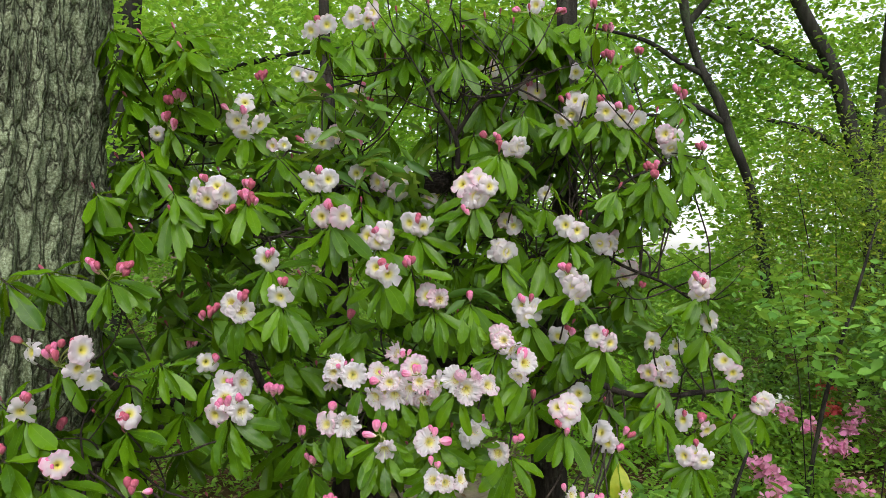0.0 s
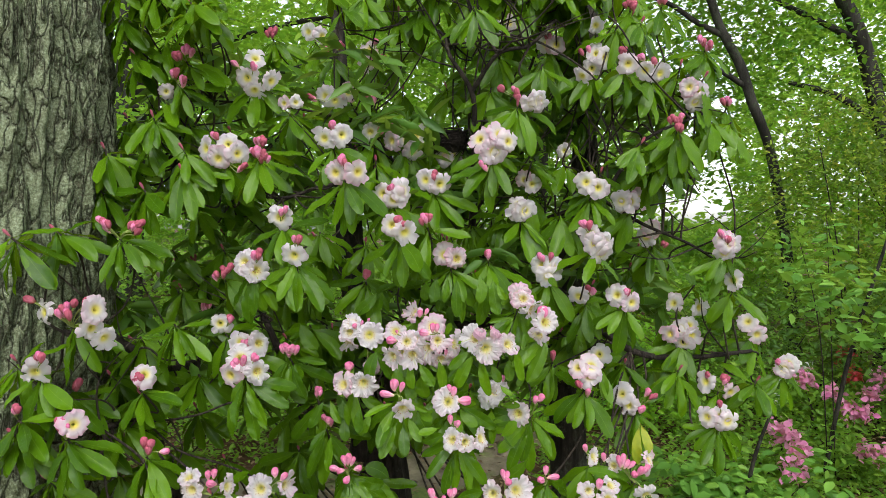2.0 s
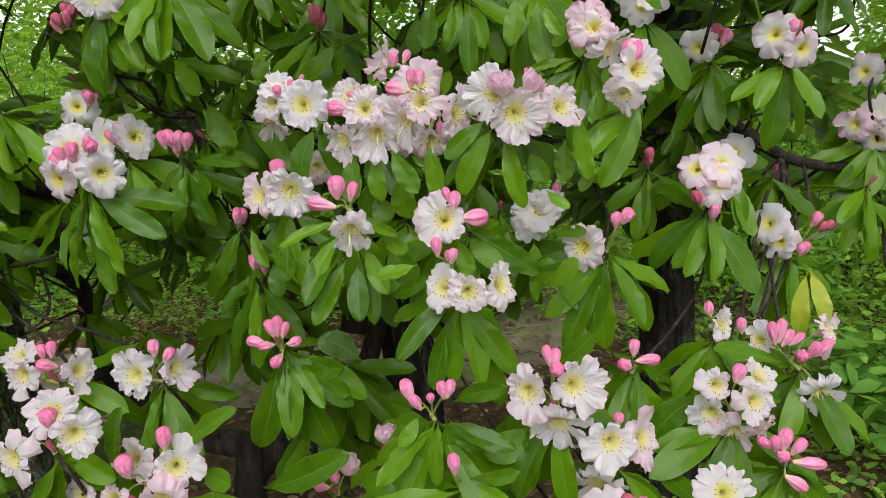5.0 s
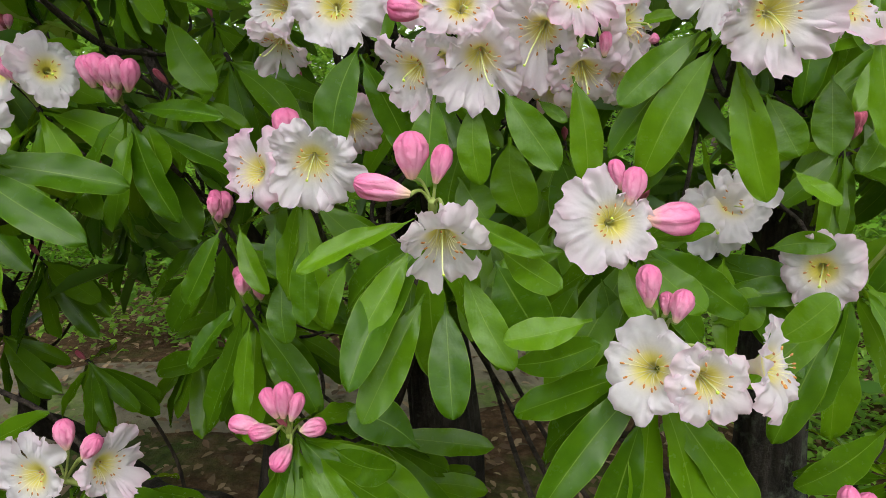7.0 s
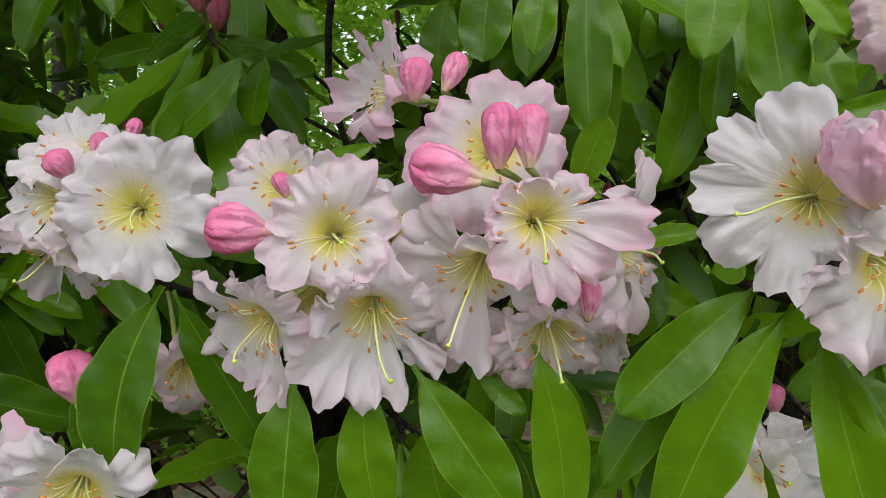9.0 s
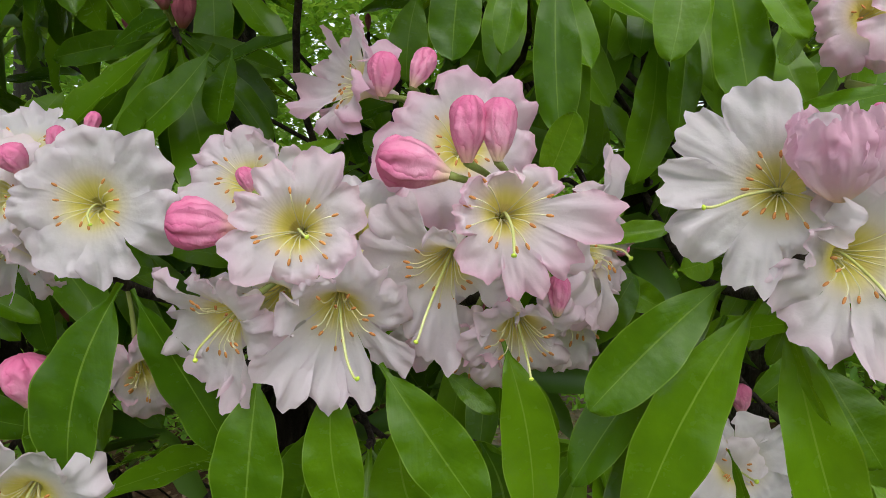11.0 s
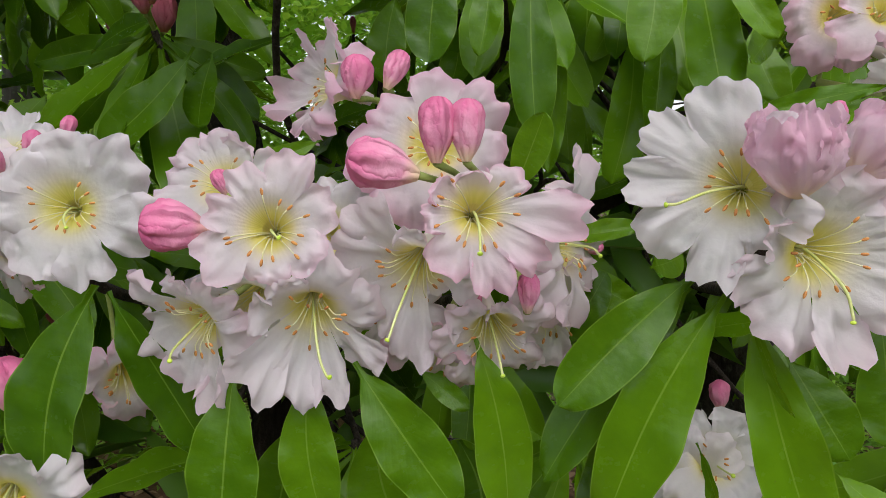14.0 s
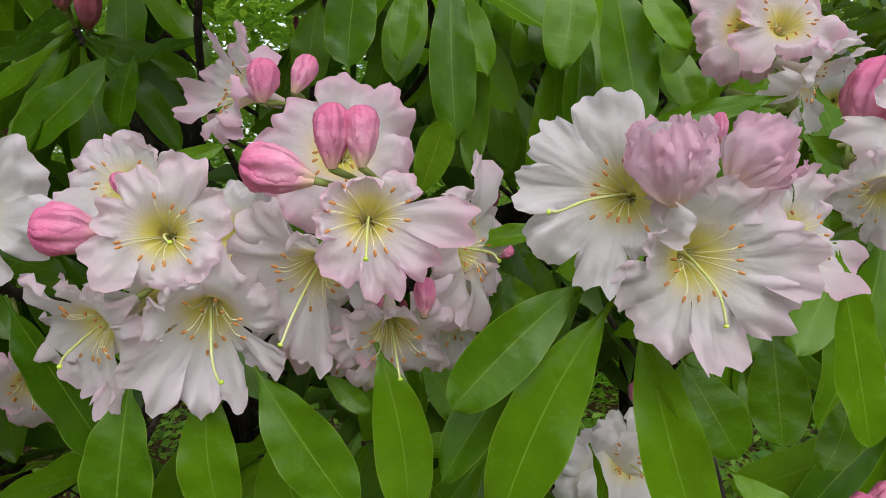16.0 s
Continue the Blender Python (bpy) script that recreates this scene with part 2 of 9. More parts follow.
M_FARWOOD = foliage_material("far_wood_leaf", [(0.1, (0.05, 0.16, 0.015)), (0.5, (0.20, 0.43, 0.05)), (1.0, (0.46, 0.68, 0.11))], 0.6)
M_CANOPY_DEEP = foliage_material("deep_canopy_leaf", [(0.1, (0.08, 0.26, 0.012)), (0.6, (0.18, 0.44, 0.025)), (1.0, (0.32, 0.58, 0.04))], 0.58)
# Canopy leaf darkened for the right-hand crowns, their shade put into the colour.
M_OAK = foliage_material("shaded_canopy_leaf", [(0.1, (0.035, 0.14, 0.010)), (0.6, (0.09, 0.27, 0.02)), (1.0, (0.22, 0.46, 0.04))], 0.5)
M_GOLD = foliage_material("yellow_green_leaf", [(0.1, (0.018, 0.05, 0.006)), (0.55, (0.10, 0.20, 0.02)), (0.85, (0.28, 0.38, 0.035)), (1.0, (0.52, 0.40, 0.04))], 0.42)
M_FRESH = foliage_material("fresh_leaf", [(0.1, (0.045, 0.15, 0.02)), (0.6, (0.13, 0.31, 0.04)), (1.0, (0.28, 0.50, 0.08))], 0.42)
M_UNDER = foliage_material("undergrowth_leaf", [(0.1, (0.045, 0.14, 0.013)), (0.6, (0.14, 0.31, 0.03)), (1.0, (0.32, 0.52, 0.06))], 0.5)
# Darkened copy of the undergrowth greens: shade among right-hand shrubs put into the colour.
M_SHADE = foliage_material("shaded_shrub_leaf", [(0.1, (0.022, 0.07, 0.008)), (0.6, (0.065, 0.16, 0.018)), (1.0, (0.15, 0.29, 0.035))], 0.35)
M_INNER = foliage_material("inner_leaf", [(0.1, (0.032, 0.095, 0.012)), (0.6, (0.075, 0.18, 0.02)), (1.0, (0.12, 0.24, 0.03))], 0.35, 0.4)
M_AZALEA = foliage_material("azalea_flower", [(0.1, (0.72, 0.15, 0.44)), (1.0, (0.90, 0.42, 0.68))], 0.4)
M_WHITE = foliage_material("white_azalea_flower", [(0.1, (0.80, 0.80, 0.82)), (1.0, (0.90, 0.88, 0.90))], 0.3)
M_RED = foliage_material("red_azalea_flower", [(0.1, (0.60, 0.03, 0.07)), (1.0, (0.75, 0.10, 0.16))], 0.3)
M_LITTER = foliage_material("fallen_leaf", [(0.1, (0.05, 0.028, 0.016)), (0.6, (0.17, 0.095, 0.055)), (1.0, (0.36, 0.25, 0.16))], 0.05, 0.8)
M_GROUND = ground_material()
def path_material():
    """Trodden grey-brown gravel with mossy green patches."""
    k = Mat("gravel_path")
    col = k.ramp(k.noise(7.0, 6.0, rough=0.7), [(0.3, (0.12, 0.096, 0.068)), (0.7, (0.28, 0.23, 0.17))])
    moss = k.ramp(k.noise(2.3, 5.0), [(0.52, (0, 0, 0)), (0.62, (1, 1, 1))])
    col = k.mix(k.math("MULTIPLY", moss, 0.75), col, k.ramp(k.noise(24.0), [(0.3, (0.07, 0.12, 0.02)), (0.7, (0.20, 0.27, 0.06))]))
    k.bump(k.noise(60.0, 6.0), 0.8, 0.01)
    return k.finish(col, 0.95, 0, None, 0.15)


M_PATH = path_material()


# ---- helpers for meshes and parts ----
WORLD = {}


def mesh_from(name, verts, faces, mats, uvs=None, smooth=True, slots=None):
    me = bpy.data.meshes.new(name)
    me.from_pydata([tuple(v) for v in verts], [], faces)
    for m in mats:
        me.materials.append(m)
    if uvs is not None:
        layer = me.uv_layers.new(name="UVMap")
        idx = np.empty(len(me.loops), dtype=np.int32)
        me.loops.foreach_get("vertex_index", idx)
        layer.data.foreach_set("uv", np.asarray(uvs, dtype=np.float32)[idx].ravel())
    if slots is not None:
        me.polygons.foreach_set("material_index", np.asarray(slots, dtype=np.int32))
    if smooth:
        me.polygons.foreach_set("use_smooth", np.ones(len(me.polygons), dtype=bool))
    me.update()
    return me


def place(name, me, parent=None, m=None, label="", kind=""):
    """Links one mesh object under a thing or part, posed in the world by m."""
    ob = new(name, me)
    m = m if m is not None else Matrix.Identity(4)
    ob.matrix_basis = m
    WORLD[ob.name] = m.copy()
    if parent is not None:
        ob.parent = parent
        ob.matrix_parent_inverse = WORLD[parent.name].inverted()
    return tagged(ob, label=label, kind=kind)


def thing(name, x, y, z, label, category, group="", kind=""):
    ob = new(name)
    ob.matrix_basis = Matrix.Translation((x, y, z))
    ob.empty_display_size = 0.1
    WORLD[ob.name] = ob.matrix_basis.copy()
    return tagged(ob, label, category, group, kind)


def spline(points, steps):
    """Catmull-Rom through points of any dimension."""
    p = np.asarray(points, float)
    p = np.vstack([2 * p[0] - p[1], p, 2 * p[-1] - p[-2]])
    out = []
    for i in range(1, len(p) - 2):
        for k in range(steps):
            t = k / steps
            a, b, c, d = p[i - 1:i + 3]
            out.append(0.5 * (2 * b + (c - a) * t + (2 * a - 5 * b + 4 * c - d) * t * t + (3 * b - a - 3 * c + d) * t ** 3))
    out.append(p[-2])
    return np.array(out)


def tube(points, sides=6, steps=4, bark=0.0, ridges=0, seed=0):
    """Verts, faces, uvs of a tapered tube; points are (x, y, z, radius)."""
    c = spline(points, steps) if steps > 1 else np.asarray(points, float)
    n = len(c)
    tang = np.gradient(c[:, :3], axis=0)
    tang /= np.linalg.norm(tang, axis=1)[:, None] + 1e-9
    ref = np.array([0.3, 0.9, 0.1]) if abs(tang[0][1]) < 0.9 else np.array([1.0, 0, 0])
    verts, uvs = [], []
    for i in range(n):
        a = np.cross(tang[i], ref)
        a /= np.linalg.norm(a) + 1e-9
        b = np.cross(tang[i], a)
        for k in range(sides):
            th = 2 * math.pi * k / sides
            r = c[i, 3]
            if bark:
                q = Vector((math.cos(th) * 2.2 + seed, math.sin(th) * 2.2, c[i, 2] * 2.0))
                r *= 1 + bark * noise.noise(q) + bark * 0.6 * noise.noise(Vector((math.cos(th) * 9, math.sin(th) * 9, c[i, 2] * 7 + seed)))
            verts.append(c[i, :3] + r * (a * math.cos(th) + b * math.sin(th)))
            uvs.append((k / sides, i / n))
    faces = [(i * sides + k, i * sides + (k + 1) % sides, (i + 1) * sides + (k + 1) % sides, (i + 1) * sides + k)
             for i in range(n - 1) for k in range(sides)]
    verts.append(c[-1, :3])
    uvs.append((0.5, 1))
    faces += [((n - 1) * sides + k, (n - 1) * sides + (k + 1) % sides, len(verts) - 1) for k in range(sides)]
    return verts, faces, uvs


def joined(pieces):
    v, f, u = [], [], []
    for pv, pf, pu in pieces:
        o = len(v)
        v += list(pv)
        u += list(pu)
        f += [tuple(i + o for i in face) for face in pf]
    return v, f, u


def frame_from(d, up):
    """Axes x, y=d, z close to up."""
    y = Vector(d).normalized()
    z = Vector(up) - y * Vector(up).dot(y)
    if z.length < 1e-4:
        z = Vector((0.3, -1, 0.2)) - y * Vector((0.3, -1, 0.2)).dot(y)
    z.normalize()
    x = y.cross(z)
    return x, y, z


# ---- leaf, flower and bud shapes ----
def leaf_shape(seed, rows, cols):
    """A leathery oblong leaf one unit long and 0.27 wide, with stalk, folded midrib, drooping tip and wavy rim."""
    rnd = random.Random(seed)
    bend, fold, twist = rnd.uniform(0.05, 0.2), rnd.uniform(0.12, 0.34), rnd.uniform(-0.25, 0.25)
    ph, side, full = rnd.uniform(0, 6), rnd.uniform(-0.05, 0.05), rnd.uniform(1.7, 2.4)
    verts, uvs, faces = [], [], []
    for i in range(rows + 1):
        v = i / rows * (1.3 - 0.3 * i / rows)
        q = min(1.0, max(0.0, (v - 0.08) / 0.92))
        blunt = math.sqrt(max(0.0, 1 - max(0.0, (q - 0.60) / 0.40) ** full))
        w = 0.135 * max(0.06, math.sin(math.pi / 2 * min(1.0, q / 0.60)) ** 0.72 * blunt) if v > 0.08 else 0.011
        if i == rows:
            w = 0.006
        for j in range(-cols, cols + 1):
            u = j / cols
            x = u * w
            z = abs(x) * fold - bend * v * v + 0.02 * math.sin(v * 9 + ph) * abs(u) ** 1.5 + 0.012 * math.sin(v * 23 + ph * 2 + j) * u * u
            x2, z2 = x * math.cos(twist * v) - z * math.sin(twist * v) * 0.5, z + x * math.sin(twist * v)
            verts.append((x2 + side * math.sin(v * 3.1), v, z2))
            uvs.append((0.5 + 0.5 * u, v))
    m = 2 * cols + 1
    for i in range(rows):
        for j in range(m - 1):
            faces.append((i * m + j, i * m + j + 1, (i + 1) * m + j + 1, (i + 1) * m + j))
    return mesh_from("leaf", verts, faces, [M_LEAF], uvs)


LEAVES = [leaf_shape(i, 12, 2) for i in range(10)]
LEAVES_FINE = [leaf_shape(40 + i, 26, 4) for i in range(10)]


def corolla_mesh(lobes, seed, fine, material, spread=1.0):
    """One fused funnel along +z that opens into lobes; each lobe is (degrees round the axis, reach, lift) in millimetres.
    The lobes part above the throat, lap over one another and have rippled, faintly notched rims."""
    rnd = random.Random(seed)
    lobes = sorted(lobes)
    n, rows, cols = len(lobes), (24 if fine else 8), (18 if fine else 6)
    mean, deep = sum(q[1] for q in lobes) / n / 1000, 0.0108 if fine else 0.0065
    verts, uvs, faces = [], [], []
    for i, (deg, reach, lift) in enumerate(lobes):
        before, after = lobes[i - 1][0] - (360 if i == 0 else 0), lobes[(i + 1) % n][0] + (360 if i == n - 1 else 0)
        lo, hi = radians(before - deg) / 2, radians(after - deg) / 2
        mid, reach, lift = radians(deg), reach / 1000, lift / 1000
        lap, tilt, cup = rnd.uniform(0.15, 0.42), rnd.uniform(-0.02, 0.08), rnd.uniform(-0.18, 0.10)
        notch, curl, off = rnd.uniform(0.0, 0.08), rnd.uniform(-0.22, 0.10), rnd.uniform(0, 60)
        hump, roll, phase = rnd.uniform(-0.03, 0.03), rnd.uniform(-0.06, 0.06), rnd.uniform(0, 6)
        broad, lap, round_off = rnd.uniform(0.40, 0.56) * spread, lap * spread, max(0.0, 1 - spread)
        base = len(verts)
        for j in range(rows + 1):
            a = j / rows
            c = max(0.0, (a - 0.42) / 0.58)
            d = c * c * (3 - 2 * c)
            for k in range(cols + 1):
                u = 2 * k / cols - 1
                half = -lo if u < 0 else hi
                rim = 1 - (0.21 + 0.36 * round_off) * abs(u) ** (3.4 - 1.4 * round_off) - notch * math.exp(-(u / 0.2) ** 2)
                p = Vector((u * 1.5 + off, a * 1.7, seed * 0.37))
                rim += (noise.noise(p * 1.8) * 0.09 + noise.noise(p * 4.0) * 0.045) * c
                out = mean + (reach * rim - mean) * d
                r = 0.0042 + (out - 0.0042) * (0.30 * a + 0.70 * a ** 1.25) if a > 0 else 0.0042
                th = mid + u * (half + (max(half * (1 + lap), broad) - half) * d) * (1 - 0.12 * d * d * abs(u)) + roll * d
                z = -deep + (deep + 0.003) * (1 - (1 - a) ** 2.3) + (lift - 0.003) * a ** 2.4
                wave = tilt * u * d + cup * u * u * d + hump * math.exp(-(u / 0.16) ** 2) * c * (1 - 0.6 * c) + curl * c ** 5
                wave += (noise.noise(p * 1.1) * 0.26 + noise.noise(p * 2.9) * 0.13 * c + 0.10 * (abs(noise.noise(p * 2.2 + Vector((7, 1, 3)))) - 0.2)) * d
                wave += (0.035 * math.sin(u * 6 + phase + 5 * noise.noise(p)) + 0.045 * noise.noise(p * 5.0)) * c ** 2.5
                z += wave * mean
                verts.append((math.cos(th) * r, math.sin(th) * r, z))
                uvs.append(((i + 0.5 + 0.5 * u) / n, a))
        m = cols + 1
        faces += [(base + j * m + k, base + j * m + k + 1, base + (j + 1) * m + k + 1, base + (j + 1) * m + k) for j in range(rows) for k in range(cols)]
    around, tube_rows, o = 4 * n, 4, len(verts)
    for j in range(tube_rows + 1):
        q = j / tube_rows
        for k in range(around):
            th = 2 * math.pi * k / around
            verts.append((math.cos(th) * (0.0042 - 0.0018 * q), math.sin(th) * (0.0042 - 0.0018 * q), -deep - (0.025 - deep) * q))
            uvs.append((k / around, 0.0))
    sleeve, w = 7, len(verts) + 1
    faces += [(o + j * around + k, o + j * around + (k + 1) % around, o + (j + 1) * around + (k + 1) % around, o + (j + 1) * around + k) for j in range(tube_rows) for k in range(around)]
    verts.append((0, 0, -0.026))
    uvs.append((0.5, 0.0))
    faces += [(o + tube_rows * around + k, len(verts) - 1, o + tube_rows * around + (k + 1) % around) for k in range(around)]
    for j in range(sleeve + 1):
        a = max(0.0, (j - 2) / (sleeve - 2)) * 0.42
        for k in range(around):
            th = 2 * math.pi * k / around
            r = 0.0050 + (mean - 0.0042) * (0.30 * a + 0.70 * a ** 1.25 if a > 0 else 0.0) - (0.0018 * (2 - j) / 2 if j < 2 else 0.0)
            z = -deep - 0.001 + (deep + 0.003) * (1 - (1 - a) ** 2.3) - 0.003 * a ** 2.4 - ((0.025 - deep) * (2 - j) / 2 if j < 2 else 0.0)
            verts.append((math.cos(th) * r, math.sin(th) * r, z))
            uvs.append((k / around, 0.66 + 0.2 * a))
    faces += [(w + j * around + k, w + j * around + (k + 1) % around, w + (j + 1) * around + (k + 1) % around, w + (j + 1) * around + k) for j in range(sleeve) for k in range(around)]
    return mesh_from("corolla", verts, faces, [material], uvs)


def corolla_shape(seed, fine, material=None):
    """A corolla of seven uneven lobes."""
    rnd = random.Random(seed)
    lobes = [(360 / 7 * (i + 0.5) + rnd.uniform(-9, 9), rnd.uniform(31, 43), rnd.uniform(-9, 5)) for i in range(7)]
    return corolla_mesh(lobes, seed, fine, material or M_PETAL)


COROLLAS = [corolla_shape(i, False) for i in range(14)] + [corolla_shape(20 + i, False, M_PETAL_PINK) for i in range(4)]
COROLLAS_FINE = [corolla_shape(60 + i, True) for i in range(10)] + [corolla_shape(75 + i, True, M_PETAL_PINK) for i in range(3)]


def opening_shape(seed):
    """A half-open flower along +z: broad upright petals folded over one another into a crinkled cup."""
    rnd = random.Random(seed)
    verts, uvs, faces = [], [], []
    rows, cols, R = 18, 18, 0.0118
    for L in range(7):
        base, off = len(verts), rnd.uniform(0, 40)
        mid = 2 * math.pi * L / 7 + rnd.uniform(-0.15, 0.15)
        layer, reach, flare = 0.90 + 0.13 * (L % 2) + rnd.uniform(-0.05, 0.05), rnd.uniform(0.85, 1.12), rnd.uniform(-0.30, 0.12)
        for i in range(rows + 1):
            a = i / rows
            for j in range(cols + 1):
                u = 2 * j / cols - 1
                r = (0.16 + 0.84 * math.sin(min(1.0, a / 0.62) * math.pi / 2) ** 0.9) * layer + flare * max(0.0, a - 0.62) * 2.0
                th = mid + 0.72 * u * (1 - 0.12 * a ** 3)
                q = Vector((u * 1.3 + off, a * 1.5, seed))
                r *= 1 + (0.20 * noise.noise(q) + 0.22 * noise.noise(q * 2.7) + 0.12 * noise.noise(q * 6.0)) * min(1.0, a * 1.6)
                z = -1.25 + 1.85 * a * reach * (1 - 0.16 * abs(u) ** 3 * a) + (0.16 * noise.noise(q * 3.1 + Vector((5, 1, 2))) + 0.08 * noise.noise(q * 7.0)) * a
                verts.append((math.cos(th) * r * R, math.sin(th) * r * R, z * R))
                uvs.append(((L + 0.5 + 0.5 * u) / 7, 0.3 + 0.7 * a))
        m = cols + 1
        faces += [(base + i * m + j, base + i * m + j + 1, base + (i + 1) * m + j + 1, base + (i + 1) * m + j) for i in range(rows) for j in range(cols)]
    return mesh_from("opening_flower", verts, faces, [M_OPENING], uvs)


OPENING = [opening_shape(90 + i) for i in range(4)]


def stamen_shape(seed):
    """A pale filament with a brown anther; seven-tenths of the mouth deep."""
    rnd = random.Random(seed)
    out, up = rnd.uniform(0.005, 0.012), rnd.uniform(-0.002, 0.010)
    pts = [(0.0008, 0, -0.036, 0.0004), (0.003, 0, -0.020, 0.0004), (out * 0.8, 0, -0.008, 0.00035), (out, 0, up - 0.006, 0.0003)]
    v, f, u = tube(pts, 5, 3)
    slots = [0] * len(f)
    o = len(v)
    tip = Vector((out, 0, up - 0.006))
    for i in range(5):
        a = i / 4 * math.pi
        for k in range(6):
            th = k / 6 * 2 * math.pi
            v.append((tip.x + 0.0018 * math.cos(a), 0.0007 * math.sin(a) * math.cos(th), tip.z + 0.0007 * math.sin(a) * math.sin(th)))
            u.append((0, 0))
    for i in range(4):
        for k in range(6):
            f.append((o + i * 6 + k, o + i * 6 + (k + 1) % 6, o + (i + 1) * 6 + (k + 1) % 6, o + (i + 1) * 6 + k))
            slots.append(1)
    return mesh_from("stamen", v, f, [M_FILAMENT, M_ANTHER], u, slots=slots)


def pistil_shape(seed):
    """A curved green-yellow style with a knobbed stigma."""
    rnd = random.Random(seed)
    b = rnd.uniform(0.006, 0.011)
    pts = [(0, 0, -0.038, 0.0015), (0.0005, 0, -0.018, 0.0009), (0.003, 0, -0.004, 0.0006), (b, 0, 0.008, 0.0006), (b * 1.3, 0, 0.016, 0.0007)]
    v, f, u = tube(pts, 7, 4)
    slots = [0] * len(f)
    o = len(v)
    tip = Vector((b * 1.32, 0, 0.0165))
    for i in range(6):
        a = i / 5 * math.pi
        for k in range(8):
            th = k / 8 * 2 * math.pi
            v.append((tip.x + 0.0015 * math.sin(a) * math.cos(th), 0.0015 * math.sin(a) * math.sin(th), tip.z - 0.001 * math.cos(a)))
            u.append((0, 0))
    for i in range(5):
        for k in range(8):
            f.append((o + i * 8 + k, o + i * 8 + (k + 1) % 8, o + (i + 1) * 8 + (k + 1) % 8, o + (i + 1) * 8 + k))
            slots.append(1)
    return mesh_from("pistil", v, f, [M_STYLE, M_STIGMA], u, slots=slots)


STAMENS = [stamen_shape(i) for i in range(6)]
PISTILS = [pistil_shape(i) for i in range(4)]


def bud_shape(seed, rings, n, material, slim=1.0):
    """A closed bud along +z: five folded petals twisted round each other, on a short foot."""
    rnd = random.Random(seed)
    L, R = 0.031, 0.0088 * slim
    tw, off = rnd.uniform(0.4, 1.1), rnd.uniform(0, 9)
    verts, uvs, faces = [], [], []
    for i in range(rings + 1):
        s = i / rings
        prof = (0.30 + 0.70 * math.sin(min(1, s / 0.62) * math.pi / 2)) if s < 0.62 else math.sqrt(max(0.02, 1 - ((s - 0.62) / 0.40) ** 2.4))
        for k in range(n):
            th = 2 * math.pi * k / n
            ridge = 1 + (0.30 * abs(math.sin(3.5 * th + tw * s * 1.5)) ** 0.6 - 0.18 + 0.05 * math.sin(13 * th + 3 * s + off)) * min(1, s * 2.2)
            r = R * prof * ridge * (1 + 0.12 * noise.noise(Vector((math.cos(th) * 1.6 + off, math.sin(th) * 1.6, s * 3))) + 0.10 * noise.noise(Vector((math.cos(th + s) * 4 + off, math.sin(th + s) * 4, s * 4))) * s + 0.22 * noise.noise(Vector((math.cos(th) * 5 + off, math.sin(th) * 5, s * 9))) * max(0.0, s - 0.45) * 2)
            verts.append((r * math.cos(th), r * math.sin(th), L * (s - 0.45)))
            uvs.append((k / n, s))
    for i in range(rings):
        for k in range(n):
            faces.append((i * n + k, i * n + (k + 1) % n, (i + 1) * n + (k + 1) % n, (i + 1) * n + k))
    verts.append((0, 0, L * 0.56))
    uvs.append((0, 1))
    faces += [(rings * n + k, rings * n + (k + 1) % n, len(verts) - 1) for k in range(n)]
    return mesh_from("bud", verts, faces, [material], uvs)


BUDS = [bud_shape(i, 10, 28, M_BUD) for i in range(6)]
BUDS_FINE = [bud_shape(20 + i, 18, 40, M_BUD) for i in range(5)]
TIGHT = [bud_shape(30 + i, 10, 28, M_TIGHT, 1.1) for i in range(4)]

# ---- ground ----
def ground_height(x, y):
    return 0.03 * noise.noise(Vector((x * 0.6, y * 0.6, 3.0))) + 0.015 * noise.noise(Vector((x * 2.1, y * 2.1, 7.0)))


def ground_sheet():
    xs = np.concatenate([[-300, -120, -50, -25], np.linspace(-12, 14, 105), [25, 50, 120, 300]])
    ys = np.concatenate([[-300, -120, -50, -20], np.linspace(-6, 20, 105), [30, 60, 120, 300]])
    verts = [(x, y, ground_height(x, y) if abs(x) < 20 and -10 < y < 25 else 0) for y in ys for x in xs]
    n = len(xs)
    faces = [(j * n + i, j * n + i + 1, (j + 1) * n + i + 1, (j + 1) * n + i) for j in range(len(ys) - 1) for i in range(n - 1)]
    ob = place("ground", mesh_from("ground", verts, faces, [M_GROUND]))
    return tagged(ob, "brown leaf-littered woodland soil with green patches", "ground", kind="structure")


ground = ground_sheet()


def path_strip():
    """A pale gravel path that winds behind the bush."""
    line = spline([(-9, 2.2), (-5, 3.1), (-2.4, 3.65), (-1.4, 3.88), (-0.5, 4.2), (0.1, 4.9), (0.3, 6.0), (0.4, 8.0), (0.5, 16.0)], 10)
    tang = np.gradient(line, axis=0)
    tang /= np.linalg.norm(tang, axis=1)[:, None]
    nor = np.stack([-tang[:, 1], tang[:, 0]], 1)
    verts, faces = [], []
    for i, (p, q) in enumerate(zip(line, nor)):
        for j in range(7):
            w = (j / 6 - 0.5) * 0.8 * (1 + 0.35 * noise.noise(Vector((i * 0.5, 3.0 if j < 3 else 9.0, 0))))
            x, y = p + q * w
            verts.append((x, y, ground_height(x, y) + 0.022 - 0.035 * abs(j / 3 - 1) ** 4))
    faces = [(i * 7 + j, i * 7 + j + 1, (i + 1) * 7 + j + 1, (i + 1) * 7 + j) for i in range(len(line) - 1) for j in range(6)]
    ob = place("path", mesh_from("path", verts, faces, [M_PATH]))
    return tagged(ob, "pale grey gravel woodland path", "path", kind="structure")


path = path_strip()


